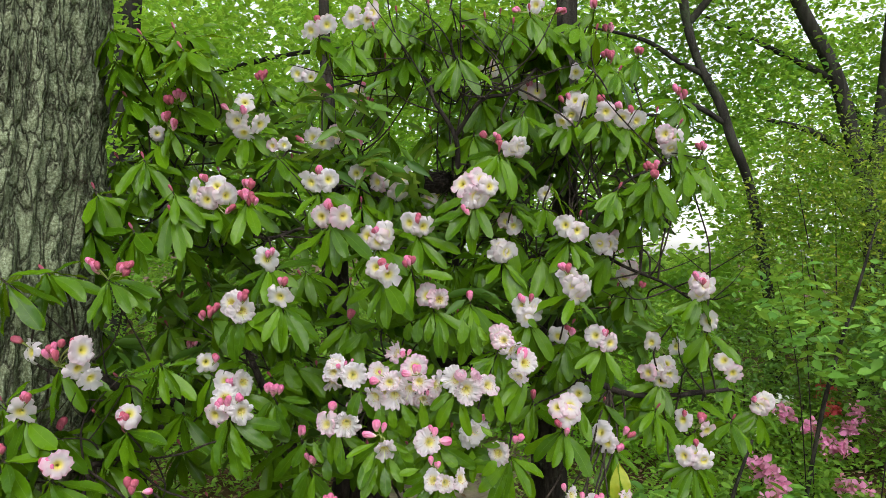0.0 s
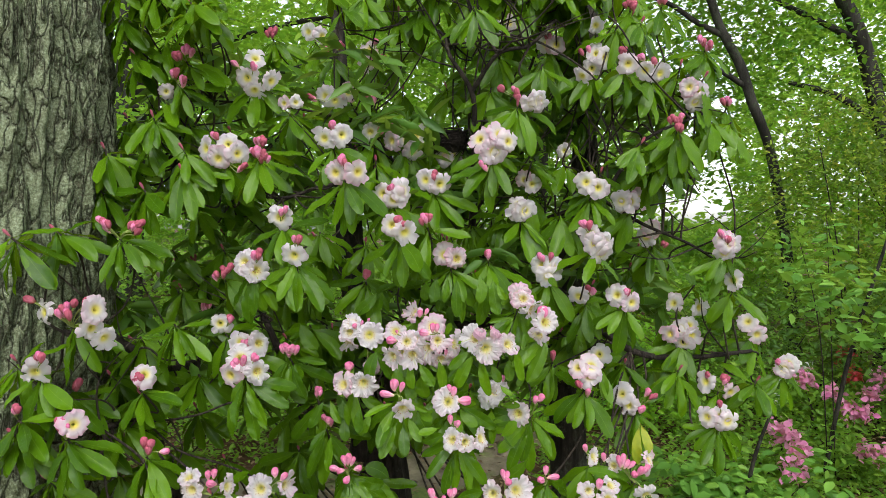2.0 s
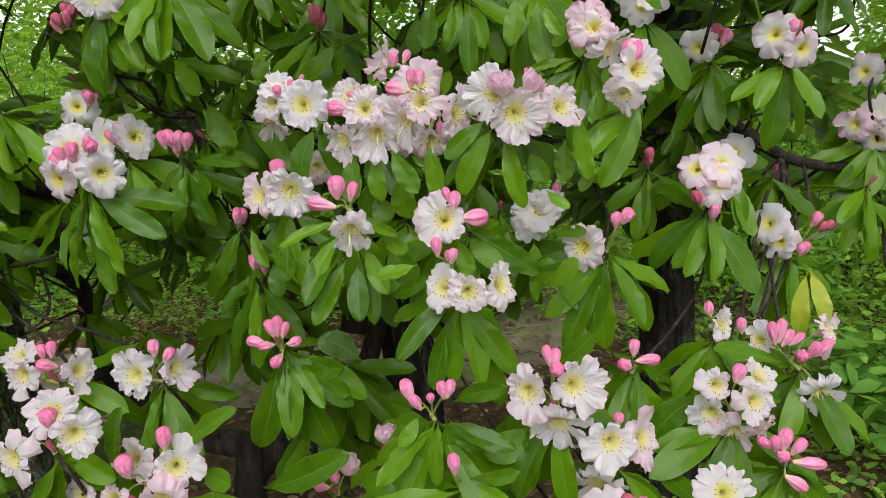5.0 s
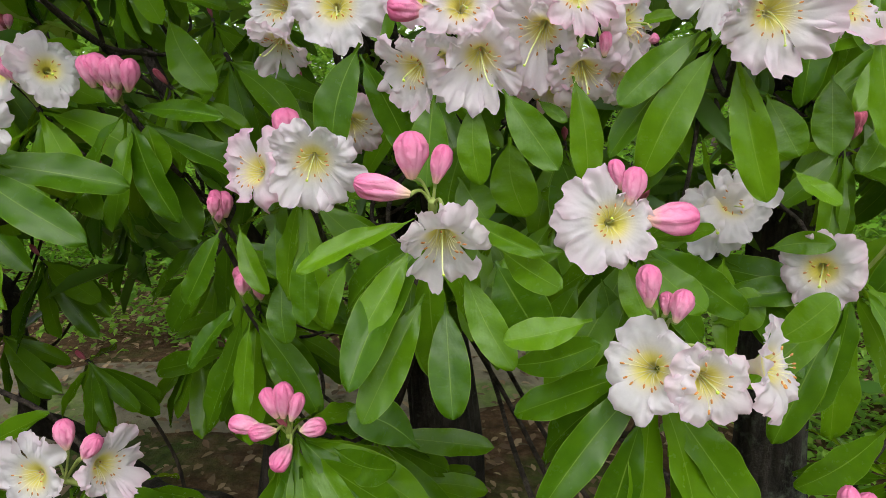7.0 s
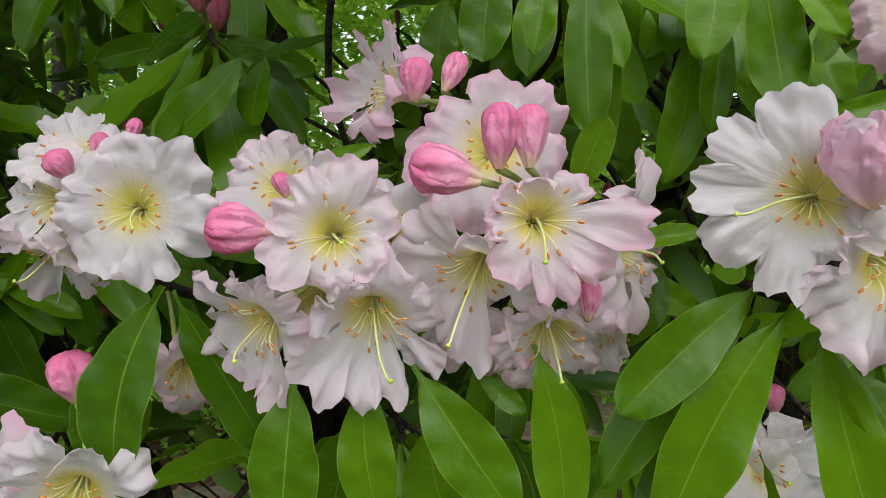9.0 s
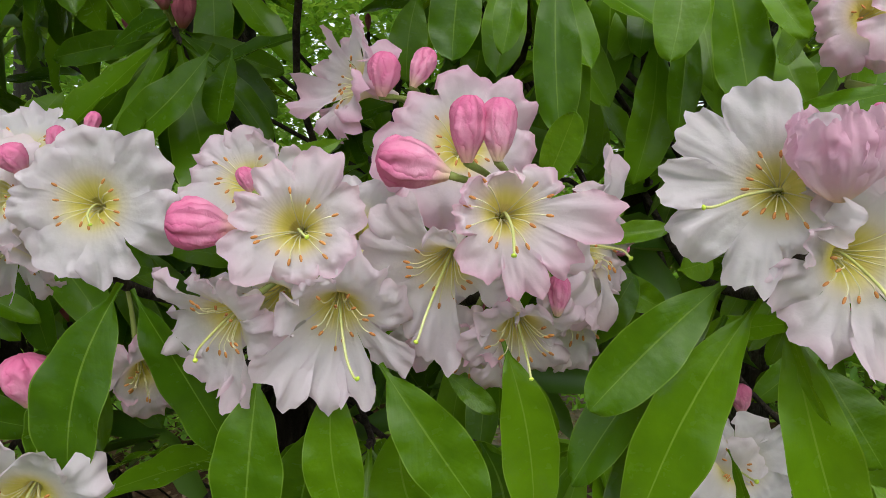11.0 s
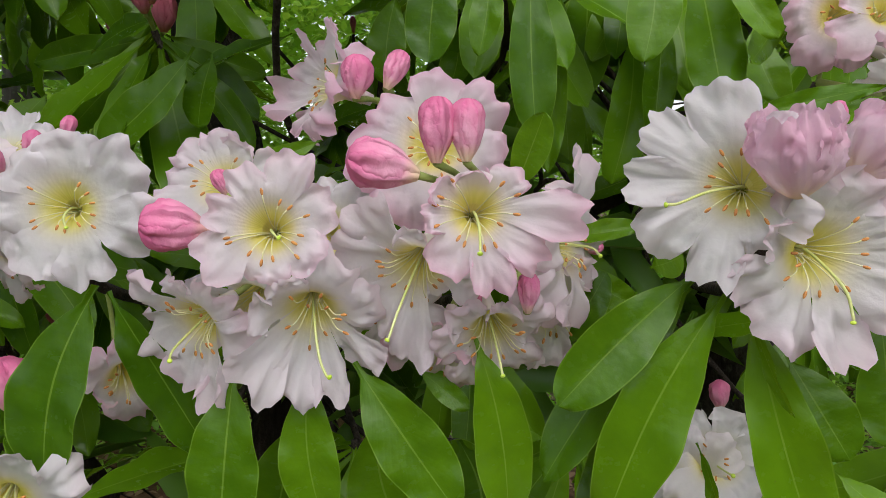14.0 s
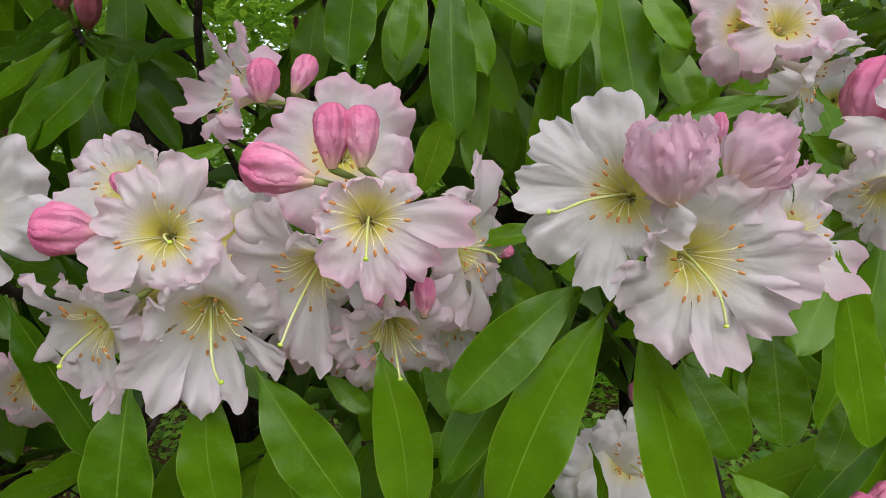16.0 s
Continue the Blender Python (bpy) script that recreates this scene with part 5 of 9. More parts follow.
truss((-0.343, 2.835, 1.967), 8, [], [(-0.338, 2.8, 1.983, -0.05, -0.4, 0.92, 1.14), (-0.35, 2.8, 1.988, -0.09, -0.4, 0.91, 1.05), (-0.324, 2.8, 1.985, 0.08, -0.39, 0.92, 1.05), (-0.338, 2.797, 1.984, -0.06, -0.4, 0.92, 1.07), (-0.346, 2.81, 1.977, -0.08, -0.4, 0.91, 1.11), (-0.355, 2.808, 1.981, -0.15, -0.4, 0.91, 1.10), (-0.346, 2.808, 1.983, -0.13, -0.4, 0.91, 1.07), (-0.327, 2.8, 1.979, 0.29, -0.36, 0.88, 1.11), (-0.325, 2.807, 1.978, 0.2, -0.38, 0.9, 1.11)])
truss((-0.721, 2.625, 2.005), 10, [(-0.736, 2.607, 2.021, 0.1, -0.94, -0.32, 1.14), (-0.646, 2.597, 2.008, 0.76, -0.52, -0.38, 1.12), (-0.707, 2.607, 2.09, 0.39, -0.81, 0.43, 1.11), (-0.708, 2.602, 1.978, 0.2, -0.71, -0.68, 1.09)], [(-0.775, 2.59, 2.065, -0.74, -0.29, 0.6, 0.96), (-0.71, 2.59, 2.056, 0.09, -0.38, 0.92, 1.07), (-0.772, 2.596, 2.066, -0.69, -0.31, 0.65, 1.08), (-0.705, 2.598, 2.053, 0.27, -0.36, 0.89, 0.93)])
truss((-0.594, 2.635, 1.903), 6, [(-0.607, 2.611, 1.935, -0.14, -0.94, -0.32, 0.72), (-0.564, 2.608, 1.938, 0.44, -0.87, -0.22, 0.71)], [])
truss((-0.908, 2.51, 2.056), 9, [], [(-0.875, 2.475, 2.073, 0.42, -0.32, 0.85, 1.14), (-0.914, 2.475, 2.062, -0.08, -0.38, 0.92, 1.02), (-0.889, 2.475, 2.084, 0.32, -0.34, 0.88, 1.07), (-0.879, 2.481, 2.074, 0.34, -0.34, 0.88, 0.95), (-0.878, 2.485, 2.078, 0.45, -0.32, 0.83, 1.05), (-0.928, 2.475, 2.062, -0.23, -0.38, 0.9, 1.14), (-0.921, 2.484, 2.069, -0.2, -0.38, 0.9, 1.00), (-0.895, 2.481, 2.092, 0.31, -0.35, 0.89, 0.92), (-0.9, 2.476, 2.081, -0.12, -0.38, 0.92, 1.05)])
truss((-0.931, 2.497, 1.979), 8, [], [(-0.933, 2.462, 2.002, 0.06, -0.37, 0.93, 1.03), (-0.894, 2.462, 1.983, 0.38, -0.33, 0.86, 1.03), (-0.92, 2.462, 2.008, -0.07, -0.38, 0.92, 1.06), (-0.933, 2.468, 2.007, -0.1, -0.38, 0.92, 0.99), (-0.924, 2.465, 2.002, 0.15, -0.36, 0.92, 1.11), (-0.906, 2.474, 1.986, 0.18, -0.36, 0.92, 1.04), (-0.902, 2.473, 1.973, 0.33, -0.34, 0.88, 1.14), (-0.923, 2.474, 2.013, 0.23, -0.35, 0.91, 0.98), (-0.921, 2.463, 2.007, -0.01, -0.37, 0.93, 0.96)])
truss((-0.99, 2.535, 1.924), 6, [(-0.982, 2.519, 1.958, 0.36, -0.92, -0.18, 0.75)], [])
truss((-0.365, 2.312, 1.753), 8, [(-0.332, 2.289, 1.782, 0.59, -0.8, -0.12, 1.02), (-0.388, 2.292, 1.772, -0.26, -0.91, -0.32, 1.05)], [(-0.358, 2.277, 1.808, 0.02, -0.39, 0.92, 1.09), (-0.364, 2.28, 1.806, 0.02, -0.39, 0.92, 0.93)])
truss((-0.751, 2.444, 1.714), 9, [(-0.762, 2.416, 1.724, 0.03, -0.95, -0.32, 1.13), (-0.73, 2.421, 1.772, 0.32, -0.91, 0.25, 1.07), (-0.697, 2.418, 1.74, 0.77, -0.62, -0.13, 1.07), (-0.808, 2.426, 1.758, -0.54, -0.84, -0.03, 1.12)], [(-0.764, 2.409, 1.793, -0.28, -0.37, 0.89, 0.99), (-0.677, 2.409, 1.697, 0.76, -0.21, 0.62, 1.13), (-0.776, 2.418, 1.795, -0.47, -0.35, 0.81, 1.03), (-0.691, 2.416, 1.688, 0.67, -0.25, 0.7, 1.03)])
truss((-0.621, 2.4, 1.722), 9, [], [(-0.626, 2.365, 1.735, -0.11, -0.38, 0.92, 1.02), (-0.591, 2.365, 1.723, 0.25, -0.35, 0.9, 1.06), (-0.61, 2.365, 1.774, -0.08, -0.38, 0.92, 0.94), (-0.61, 2.365, 1.741, 0.05, -0.37, 0.93, 0.94), (-0.632, 2.37, 1.74, -0.36, -0.37, 0.86, 1.05), (-0.617, 2.365, 1.741, 0.07, -0.37, 0.93, 1.12), (-0.584, 2.372, 1.716, 0.35, -0.34, 0.87, 1.02), (-0.607, 2.377, 1.717, 0.12, -0.37, 0.92, 1.06), (-0.596, 2.362, 1.768, 0.29, -0.35, 0.89, 1.14), (-0.603, 2.371, 1.778, 0.19, -0.36, 0.91, 0.93), (-0.597, 2.363, 1.735, 0.34, -0.34, 0.88, 0.95), (-0.614, 2.363, 1.73, 0.06, -0.37, 0.93, 1.04)])
truss((-0.312, 2.232, 1.644), 10, [(-0.336, 2.215, 1.664, -0.17, -0.95, -0.26, 1.04), (-0.268, 2.207, 1.666, 0.58, -0.8, -0.17, 1.08)], [(-0.306, 2.197, 1.691, 0.11, -0.37, 0.92, 0.94), (-0.317, 2.197, 1.697, -0.06, -0.38, 0.92, 0.94), (-0.316, 2.199, 1.694, -0.23, -0.38, 0.89, 1.06), (-0.312, 2.204, 1.701, -0.12, -0.38, 0.92, 1.12)])
truss((-0.211, 2.822, 1.803), 8, [(-0.201, 2.799, 1.836, 0.15, -0.99, -0.07, 1.01), (-0.258, 2.8, 1.831, -0.6, -0.76, -0.24, 1.14), (-0.164, 2.8, 1.851, 0.58, -0.81, -0.05, 1.14), (-0.176, 2.797, 1.789, 0.51, -0.65, -0.56, 1.09)], [(-0.244, 2.787, 1.878, -0.45, -0.37, 0.82, 1.00), (-0.248, 2.788, 1.881, -0.54, -0.35, 0.76, 0.95)])
truss((-0.319, 2.785, 1.827), 7, [(-0.332, 2.767, 1.86, -0.01, -1, -0.09, 1.07)], [(-0.296, 2.75, 1.859, 0.34, -0.35, 0.87, 1.09), (-0.287, 2.755, 1.857, 0.4, -0.34, 0.85, 0.94)])
truss((-0.046, 2.856, 1.745), 8, [(-0.06, 2.825, 1.775, -0.29, -0.92, -0.27, 1.13), (-0.029, 2.832, 1.785, 0.4, -0.9, -0.17, 1.07)], [])
truss((-0.071, 2.438, 1.625), 9, [(-0.048, 2.42, 1.648, 0.43, -0.87, -0.24, 1.07), (-0.095, 2.407, 1.659, -0.41, -0.9, -0.17, 1.06)], [(-0.064, 2.403, 1.676, 0.01, -0.38, 0.92, 0.98), (-0.067, 2.401, 1.666, -0.07, -0.39, 0.92, 0.99)])
truss((-0.193, 2.389, 1.578), 9, [(-0.186, 2.361, 1.595, 0.18, -0.9, -0.4, 1.13), (-0.222, 2.364, 1.614, -0.15, -0.99, -0.02, 1.10), (-0.162, 2.363, 1.621, 0.62, -0.78, -0.06, 1.10)], [(-0.191, 2.354, 1.629, -0.12, -0.38, 0.92, 0.97), (-0.198, 2.362, 1.623, -0.25, -0.38, 0.89, 0.97)])
truss((-0.668, 2.535, 1.767), 6, [], [(-0.657, 2.5, 1.788, 0.02, -0.38, 0.93, 1.09), (-0.672, 2.512, 1.788, 0.02, -0.38, 0.93, 0.96), (-0.661, 2.503, 1.789, -0.05, -0.38, 0.92, 1.07)])
truss((0.326, 2.835, 2.164), 9, [(0.308, 2.818, 2.187, -0.25, -0.89, -0.37, 1.14), (0.344, 2.803, 2.18, 0.06, -0.94, -0.34, 1.06)], [(0.319, 2.8, 2.209, -0.11, -0.4, 0.91, 1.0), (0.309, 2.812, 2.209, -0.43, -0.38, 0.82, 0.94)])
truss((0.47, 2.796, 2.087), 10, [(0.47, 2.778, 2.088, -0.09, -0.87, -0.49, 1.01), (0.432, 2.764, 2.059, -0.51, -0.6, -0.61, 1.02), (0.484, 2.769, 2.14, 0.13, -0.99, 0.01, 1.01), (0.514, 2.762, 2.124, 0.66, -0.73, -0.17, 1.08)], [(0.43, 2.761, 2.141, -0.56, -0.35, 0.75, 1.04), (0.455, 2.761, 2.151, -0.36, -0.38, 0.85, 0.99)])
truss((0.569, 2.685, 2.067), 7, [(0.574, 2.655, 2.075, 0, -0.92, -0.39, 1.09)], [(0.55, 2.65, 2.116, -0.27, -0.39, 0.88, 1.03), (0.559, 2.646, 2.119, -0.11, -0.39, 0.91, 1.01)])
truss((0.665, 2.726, 2.047), 9, [(0.694, 2.703, 2.053, 0.39, -0.83, -0.4, 1.05), (0.641, 2.7, 2.063, -0.31, -0.84, -0.44, 1.02)], [(0.67, 2.691, 2.088, -0.04, -0.39, 0.92, 0.98), (0.623, 2.691, 2.104, -0.64, -0.33, 0.69, 1.02), (0.667, 2.699, 2.096, 0.08, -0.38, 0.92, 0.98), (0.63, 2.689, 2.105, -0.58, -0.34, 0.74, 1.08)])
truss((0.842, 2.81, 1.966), 9, [(0.814, 2.778, 2.021, -0.58, -0.81, 0.05, 1.06), (0.847, 2.78, 2.003, -0.07, -0.98, -0.17, 1.11), (0.838, 2.786, 1.966, -0.02, -0.85, -0.52, 1.11)], [])
truss((1.054, 3.097, 2.003), 9, [], [(1.042, 3.062, 2.03, -0.11, -0.38, 0.92, 0.93), (1.03, 3.062, 2.017, -0.46, -0.35, 0.81, 0.95), (1.054, 3.062, 2.017, 0.01, -0.37, 0.93, 1.12), (1.047, 3.071, 2.03, 0.07, -0.37, 0.93, 1.06), (1.048, 3.07, 2.02, -0.17, -0.38, 0.91, 1.02), (1.038, 3.071, 2.021, -0.3, -0.37, 0.88, 1.00), (1.026, 3.059, 2.021, -0.51, -0.34, 0.79, 1.05), (1.048, 3.069, 2.021, 0.06, -0.37, 0.93, 1.09), (1.052, 3.07, 2.025, -0.18, -0.38, 0.91, 1.04)])
truss((0.717, 2.565, 1.841), 11, [], [(0.693, 2.53, 1.869, -0.36, -0.37, 0.86, 0.93), (0.721, 2.53, 1.873, 0.28, -0.35, 0.89, 0.93), (0.709, 2.53, 1.84, -0.07, -0.38, 0.92, 1.03), (0.686, 2.533, 1.863, -0.32, -0.37, 0.87, 1.01), (0.704, 2.528, 1.861, -0.27, -0.38, 0.89, 0.98), (0.717, 2.533, 1.863, -0.08, -0.38, 0.92, 1.05), (0.721, 2.538, 1.873, 0.03, -0.38, 0.93, 1.09), (0.723, 2.542, 1.838, -0.02, -0.38, 0.93, 1.00), (0.714, 2.539, 1.846, -0.15, -0.38, 0.91, 1.15)])
truss((0.885, 2.835, 2.165), 8, [], [(0.858, 2.8, 2.191, -0.47, -0.36, 0.81, 1.10), (0.891, 2.8, 2.17, 0.08, -0.38, 0.92, 1.08), (0.869, 2.806, 2.184, -0.11, -0.38, 0.92, 1.06), (0.858, 2.809, 2.198, -0.31, -0.38, 0.87, 1.01), (0.89, 2.799, 2.176, -0.05, -0.38, 0.92, 1.04), (0.884, 2.81, 2.166, 0.01, -0.38, 0.92, 0.96)])
truss((0.629, 2.935, 2.444), 8, [], [(0.614, 2.9, 2.453, -0.15, -0.4, 0.9, 1.04), (0.629, 2.9, 2.46, 0.16, -0.38, 0.91, 1.00), (0.611, 2.896, 2.453, -0.23, -0.4, 0.89, 1.08), (0.61, 2.904, 2.454, -0.29, -0.39, 0.87, 0.99), (0.636, 2.912, 2.464, -0.05, -0.4, 0.92, 0.94), (0.639, 2.907, 2.452, 0.12, -0.39, 0.91, 1.05)])
truss((0.612, 2.835, 2.309), 8, [], [(0.61, 2.8, 2.319, 0.13, -0.39, 0.91, 1.09), (0.6, 2.8, 2.326, -0.13, -0.4, 0.91, 0.97), (0.617, 2.801, 2.313, 0.12, -0.39, 0.91, 1.13), (0.622, 2.807, 2.323, 0.08, -0.39, 0.92, 1.14), (0.59, 2.807, 2.321, -0.33, -0.39, 0.86, 1.01), (0.613, 2.807, 2.318, -0.18, -0.4, 0.9, 1.01)])
truss((0.75, 2.935, 2.355), 5, [], [(0.742, 2.9, 2.368, -0.26, -0.39, 0.88, 1.08), (0.736, 2.91, 2.366, -0.22, -0.39, 0.89, 1.08), (0.753, 2.902, 2.364, 0.02, -0.39, 0.92, 1.12)])
truss((0.371, 2.935, 2.505), 10, [(0.341, 2.905, 2.547, -0.51, -0.83, -0.2, 1.09)], [(0.261, 2.9, 2.522, -0.88, -0.23, 0.42, 1.02), (0.424, 2.9, 2.52, 0.68, -0.26, 0.68, 1.04), (0.447, 2.9, 2.523, 0.84, -0.18, 0.51, 0.99), (0.272, 2.906, 2.529, -0.88, -0.23, 0.42, 1.06), (0.431, 2.897, 2.521, 0.79, -0.21, 0.58, 0.96), (0.45, 2.91, 2.517, 0.77, -0.22, 0.6, 0.95)])
truss((0.558, 2.835, 2.501), 8, [], [(0.552, 2.8, 2.512, -0, -0.4, 0.92, 1.09), (0.553, 2.799, 2.508, -0.24, -0.4, 0.89, 1.03), (0.545, 2.806, 2.51, -0.08, -0.4, 0.91, 1.14)])
truss((0.114, 2.414, 1.728), 10, [(0.135, 2.386, 1.799, 0.43, -0.84, 0.34, 1.13), (0.1, 2.386, 1.751, -0.11, -0.98, -0.17, 1.07), (0.163, 2.383, 1.776, 0.55, -0.83, -0.02, 1.02), (0.119, 2.384, 1.745, 0.13, -0.9, -0.42, 1.11), (0.073, 2.393, 1.785, -0.41, -0.89, 0.22, 1.11)], [(0.081, 2.379, 1.704, -0.34, -0.38, 0.86, 0.94), (0.093, 2.385, 1.693, -0.46, -0.37, 0.81, 0.93)])
truss((0.211, 2.578, 1.917), 9, [(0.243, 2.548, 1.924, 0.4, -0.81, -0.43, 1.1), (0.267, 2.556, 1.932, 0.57, -0.75, -0.35, 1.08)], [(0.196, 2.543, 1.939, -0.15, -0.4, 0.9, 1.09), (0.144, 2.543, 1.971, -0.78, -0.28, 0.56, 0.95), (0.183, 2.543, 1.965, -0.44, -0.37, 0.81, 1.0), (0.193, 2.549, 1.945, -0.21, -0.4, 0.89, 1.13), (0.141, 2.547, 1.966, -0.78, -0.28, 0.55, 0.99), (0.194, 2.54, 1.954, -0.28, -0.39, 0.88, 1.08)])
truss((0.522, 3.035, 2.282), 7, [(0.518, 3.016, 2.313, -0.1, -0.93, -0.34, 1.05)], [])
truss((0.378, 2.777, 1.758), 6, [(0.375, 2.759, 1.791, -0.09, -0.97, -0.23, 0.75)], [])
truss((0.245, 2.726, 1.643), 7, [(0.228, 2.699, 1.683, -0.2, -0.97, -0.09, 0.84), (0.257, 2.696, 1.667, 0.16, -0.98, -0.07, 0.87)], [])
truss((0.455, 2.627, 1.626), 8, [(0.43, 2.602, 1.668, -0.27, -0.96, -0.06, 1.06), (0.472, 2.609, 1.65, -0.03, -0.99, -0.14, 1.06)], [])
truss((0.6, 2.703, 1.576), 9, [(0.593, 2.672, 1.607, -0.31, -0.95, -0.1, 1.06), (0.628, 2.681, 1.614, 0.18, -0.98, -0.07, 1.14), (0.563, 2.677, 1.607, -0.57, -0.8, -0.16, 1.05)], [])
truss((0.214, 2.622, 1.54), 8, [(0.206, 2.606, 1.592, -0.06, -0.98, 0.18, 1.01), (0.228, 2.597, 1.57, 0.32, -0.94, -0.13, 1.09), (0.201, 2.605, 1.563, -0.15, -0.98, -0.16, 1.01)], [])
truss((0.111, 3.135, 2.299), 7, [(0.013, 3.099, 2.295, -0.72, -0.57, -0.39, 1.13), (0.127, 3.116, 2.337, 0.42, -0.88, -0.21, 1.14), (0.186, 3.111, 2.352, 0.82, -0.57, -0.05, 1.11)], [])
truss((-0.957, 2.183, 1.468), 13, [], [(-0.972, 2.148, 1.508, -0.17, -0.35, 0.92, 0.93), (-0.984, 2.148, 1.515, -0.53, -0.32, 0.79, 1.02), (-0.888, 2.148, 1.507, 0.64, -0.23, 0.73, 1.09), (-0.897, 2.148, 1.501, 0.59, -0.25, 0.77, 1.10), (-0.981, 2.16, 1.496, -0.45, -0.33, 0.83, 1.04), (-0.98, 2.148, 1.507, -0.26, -0.34, 0.9, 1.08), (-0.988, 2.155, 1.517, -0.56, -0.31, 0.77, 0.95), (-0.996, 2.151, 1.519, -0.52, -0.32, 0.8, 1.01), (-0.905, 2.158, 1.506, 0.57, -0.26, 0.78, 1.03), (-0.875, 2.144, 1.511, 0.74, -0.2, 0.64, 1.14), (-0.89, 2.154, 1.49, 0.63, -0.24, 0.74, 1.05), (-0.912, 2.159, 1.504, 0.48, -0.28, 0.83, 1.05)])
truss((-0.524, 2.326, 1.509), 9, [(-0.526, 2.307, 1.536, 0.01, -0.98, -0.18, 1.10)], [(-0.504, 2.291, 1.557, 0.25, -0.35, 0.91, 1.06), (-0.518, 2.294, 1.549, 0.16, -0.36, 0.92, 0.93)])
truss((-0.46, 2.252, 1.407), 9, [(-0.459, 2.229, 1.424, -0.02, -0.96, -0.29, 1.05)], [(-0.442, 2.217, 1.469, 0.27, -0.34, 0.9, 1.13), (-0.456, 2.22, 1.47, -0.02, -0.36, 0.93, 1.04)])
truss((-0.591, 2.262, 1.37), 9, [(-0.575, 2.24, 1.377, 0.57, -0.79, -0.21, 1.14), (-0.61, 2.235, 1.404, -0.24, -0.97, 0.1, 1.02)], [(-0.577, 2.227, 1.423, 0.17, -0.34, 0.92, 1.11), (-0.562, 2.227, 1.431, 0.23, -0.34, 0.91, 1.00), (-0.58, 2.231, 1.416, 0.13, -0.35, 0.93, 1.05), (-0.565, 2.228, 1.42, 0.22, -0.34, 0.92, 1.02)])
truss((-0.727, 2.385, 1.34), 7, [], [(-0.707, 2.35, 1.368, 0.33, -0.32, 0.89, 0.96), (-0.738, 2.35, 1.356, -0.35, -0.34, 0.87, 0.93), (-0.695, 2.35, 1.381, 0.43, -0.3, 0.85, 1.05), (-0.72, 2.351, 1.373, -0.14, -0.35, 0.92, 0.93), (-0.717, 2.35, 1.356, 0.18, -0.34, 0.92, 1.03), (-0.747, 2.358, 1.347, -0.19, -0.35, 0.92, 0.93), (-0.746, 2.356, 1.346, -0.29, -0.35, 0.89, 0.95), (-0.698, 2.35, 1.376, 0.39, -0.31, 0.87, 1.06), (-0.703, 2.353, 1.37, 0.32, -0.32, 0.89, 0.97)])
truss((-0.898, 2.635, 1.194), 7, [], [(-0.878, 2.6, 1.223, 0.31, -0.31, 0.9, 0.95), (-0.889, 2.6, 1.225, 0.13, -0.33, 0.93, 0.98), (-0.865, 2.597, 1.229, 0.29, -0.31, 0.9, 0.92), (-0.872, 2.597, 1.229, 0.34, -0.3, 0.89, 1.04), (-0.894, 2.61, 1.218, 0.17, -0.33, 0.93, 1.03), (-0.886, 2.606, 1.23, 0.01, -0.34, 0.94, 0.97)])
truss((-0.724, 2.384, 1.166), 9, [(-0.73, 2.357, 1.203, 0.33, -0.94, -0.03, 1.02)], [(-0.694, 2.349, 1.215, 0.37, -0.3, 0.88, 1.07), (-0.699, 2.352, 1.22, 0.18, -0.33, 0.93, 0.95)])
truss((-0.589, 2.179, 1.074), 11, [(-0.621, 2.155, 1.086, -0.2, -0.95, -0.24, 1.09), (-0.543, 2.16, 1.096, 0.65, -0.75, -0.12, 1.08), (-0.591, 2.155, 1.137, 0.35, -0.84, 0.42, 1.10)], [(-0.577, 2.144, 1.13, 0.15, -0.32, 0.94, 1.07), (-0.544, 2.144, 1.136, 0.59, -0.24, 0.77, 0.95), (-0.599, 2.144, 1.124, -0.11, -0.34, 0.94, 1.00), (-0.583, 2.153, 1.119, -0.06, -0.34, 0.94, 1.07), (-0.55, 2.144, 1.141, 0.52, -0.26, 0.81, 1.05), (-0.603, 2.144, 1.113, -0.38, -0.33, 0.86, 1.14)])
truss((-0.641, 2.365, 1.106), 7, [(-0.599, 2.337, 1.147, 0.68, -0.71, 0.15, 1.04), (-0.661, 2.34, 1.147, -0.2, -0.98, 0.03, 1.02)], [(-0.626, 2.33, 1.154, 0.29, -0.31, 0.91, 1.10), (-0.634, 2.33, 1.145, 0.17, -0.33, 0.93, 1.04), (-0.623, 2.34, 1.151, 0.09, -0.33, 0.94, 1.02), (-0.645, 2.329, 1.146, -0.23, -0.34, 0.91, 0.93)])
truss((-0.499, 2.318, 1.108), 9, [], [(-0.489, 2.283, 1.137, 0.06, -0.34, 0.94, 0.97), (-0.499, 2.283, 1.142, -0.05, -0.34, 0.94, 1.13), (-0.48, 2.283, 1.139, 0.17, -0.33, 0.93, 1.07), (-0.487, 2.281, 1.139, 0.25, -0.32, 0.92, 0.99), (-0.492, 2.294, 1.124, 0.19, -0.33, 0.93, 1.04), (-0.502, 2.291, 1.146, -0.19, -0.34, 0.92, 0.93), (-0.508, 2.28, 1.14, -0.04, -0.34, 0.94, 1.03), (-0.468, 2.286, 1.136, 0.36, -0.3, 0.88, 1.13), (-0.489, 2.295, 1.133, 0.15, -0.33, 0.93, 1.04)])
truss((-1.07, 2.935, 1.361), 6, [], [(-1.055, 2.9, 1.388, -0, -0.35, 0.94, 0.97), (-1.061, 2.9, 1.38, 0.12, -0.34, 0.93, 1.09), (-1.058, 2.906, 1.38, -0.03, -0.35, 0.94, 1.15)])
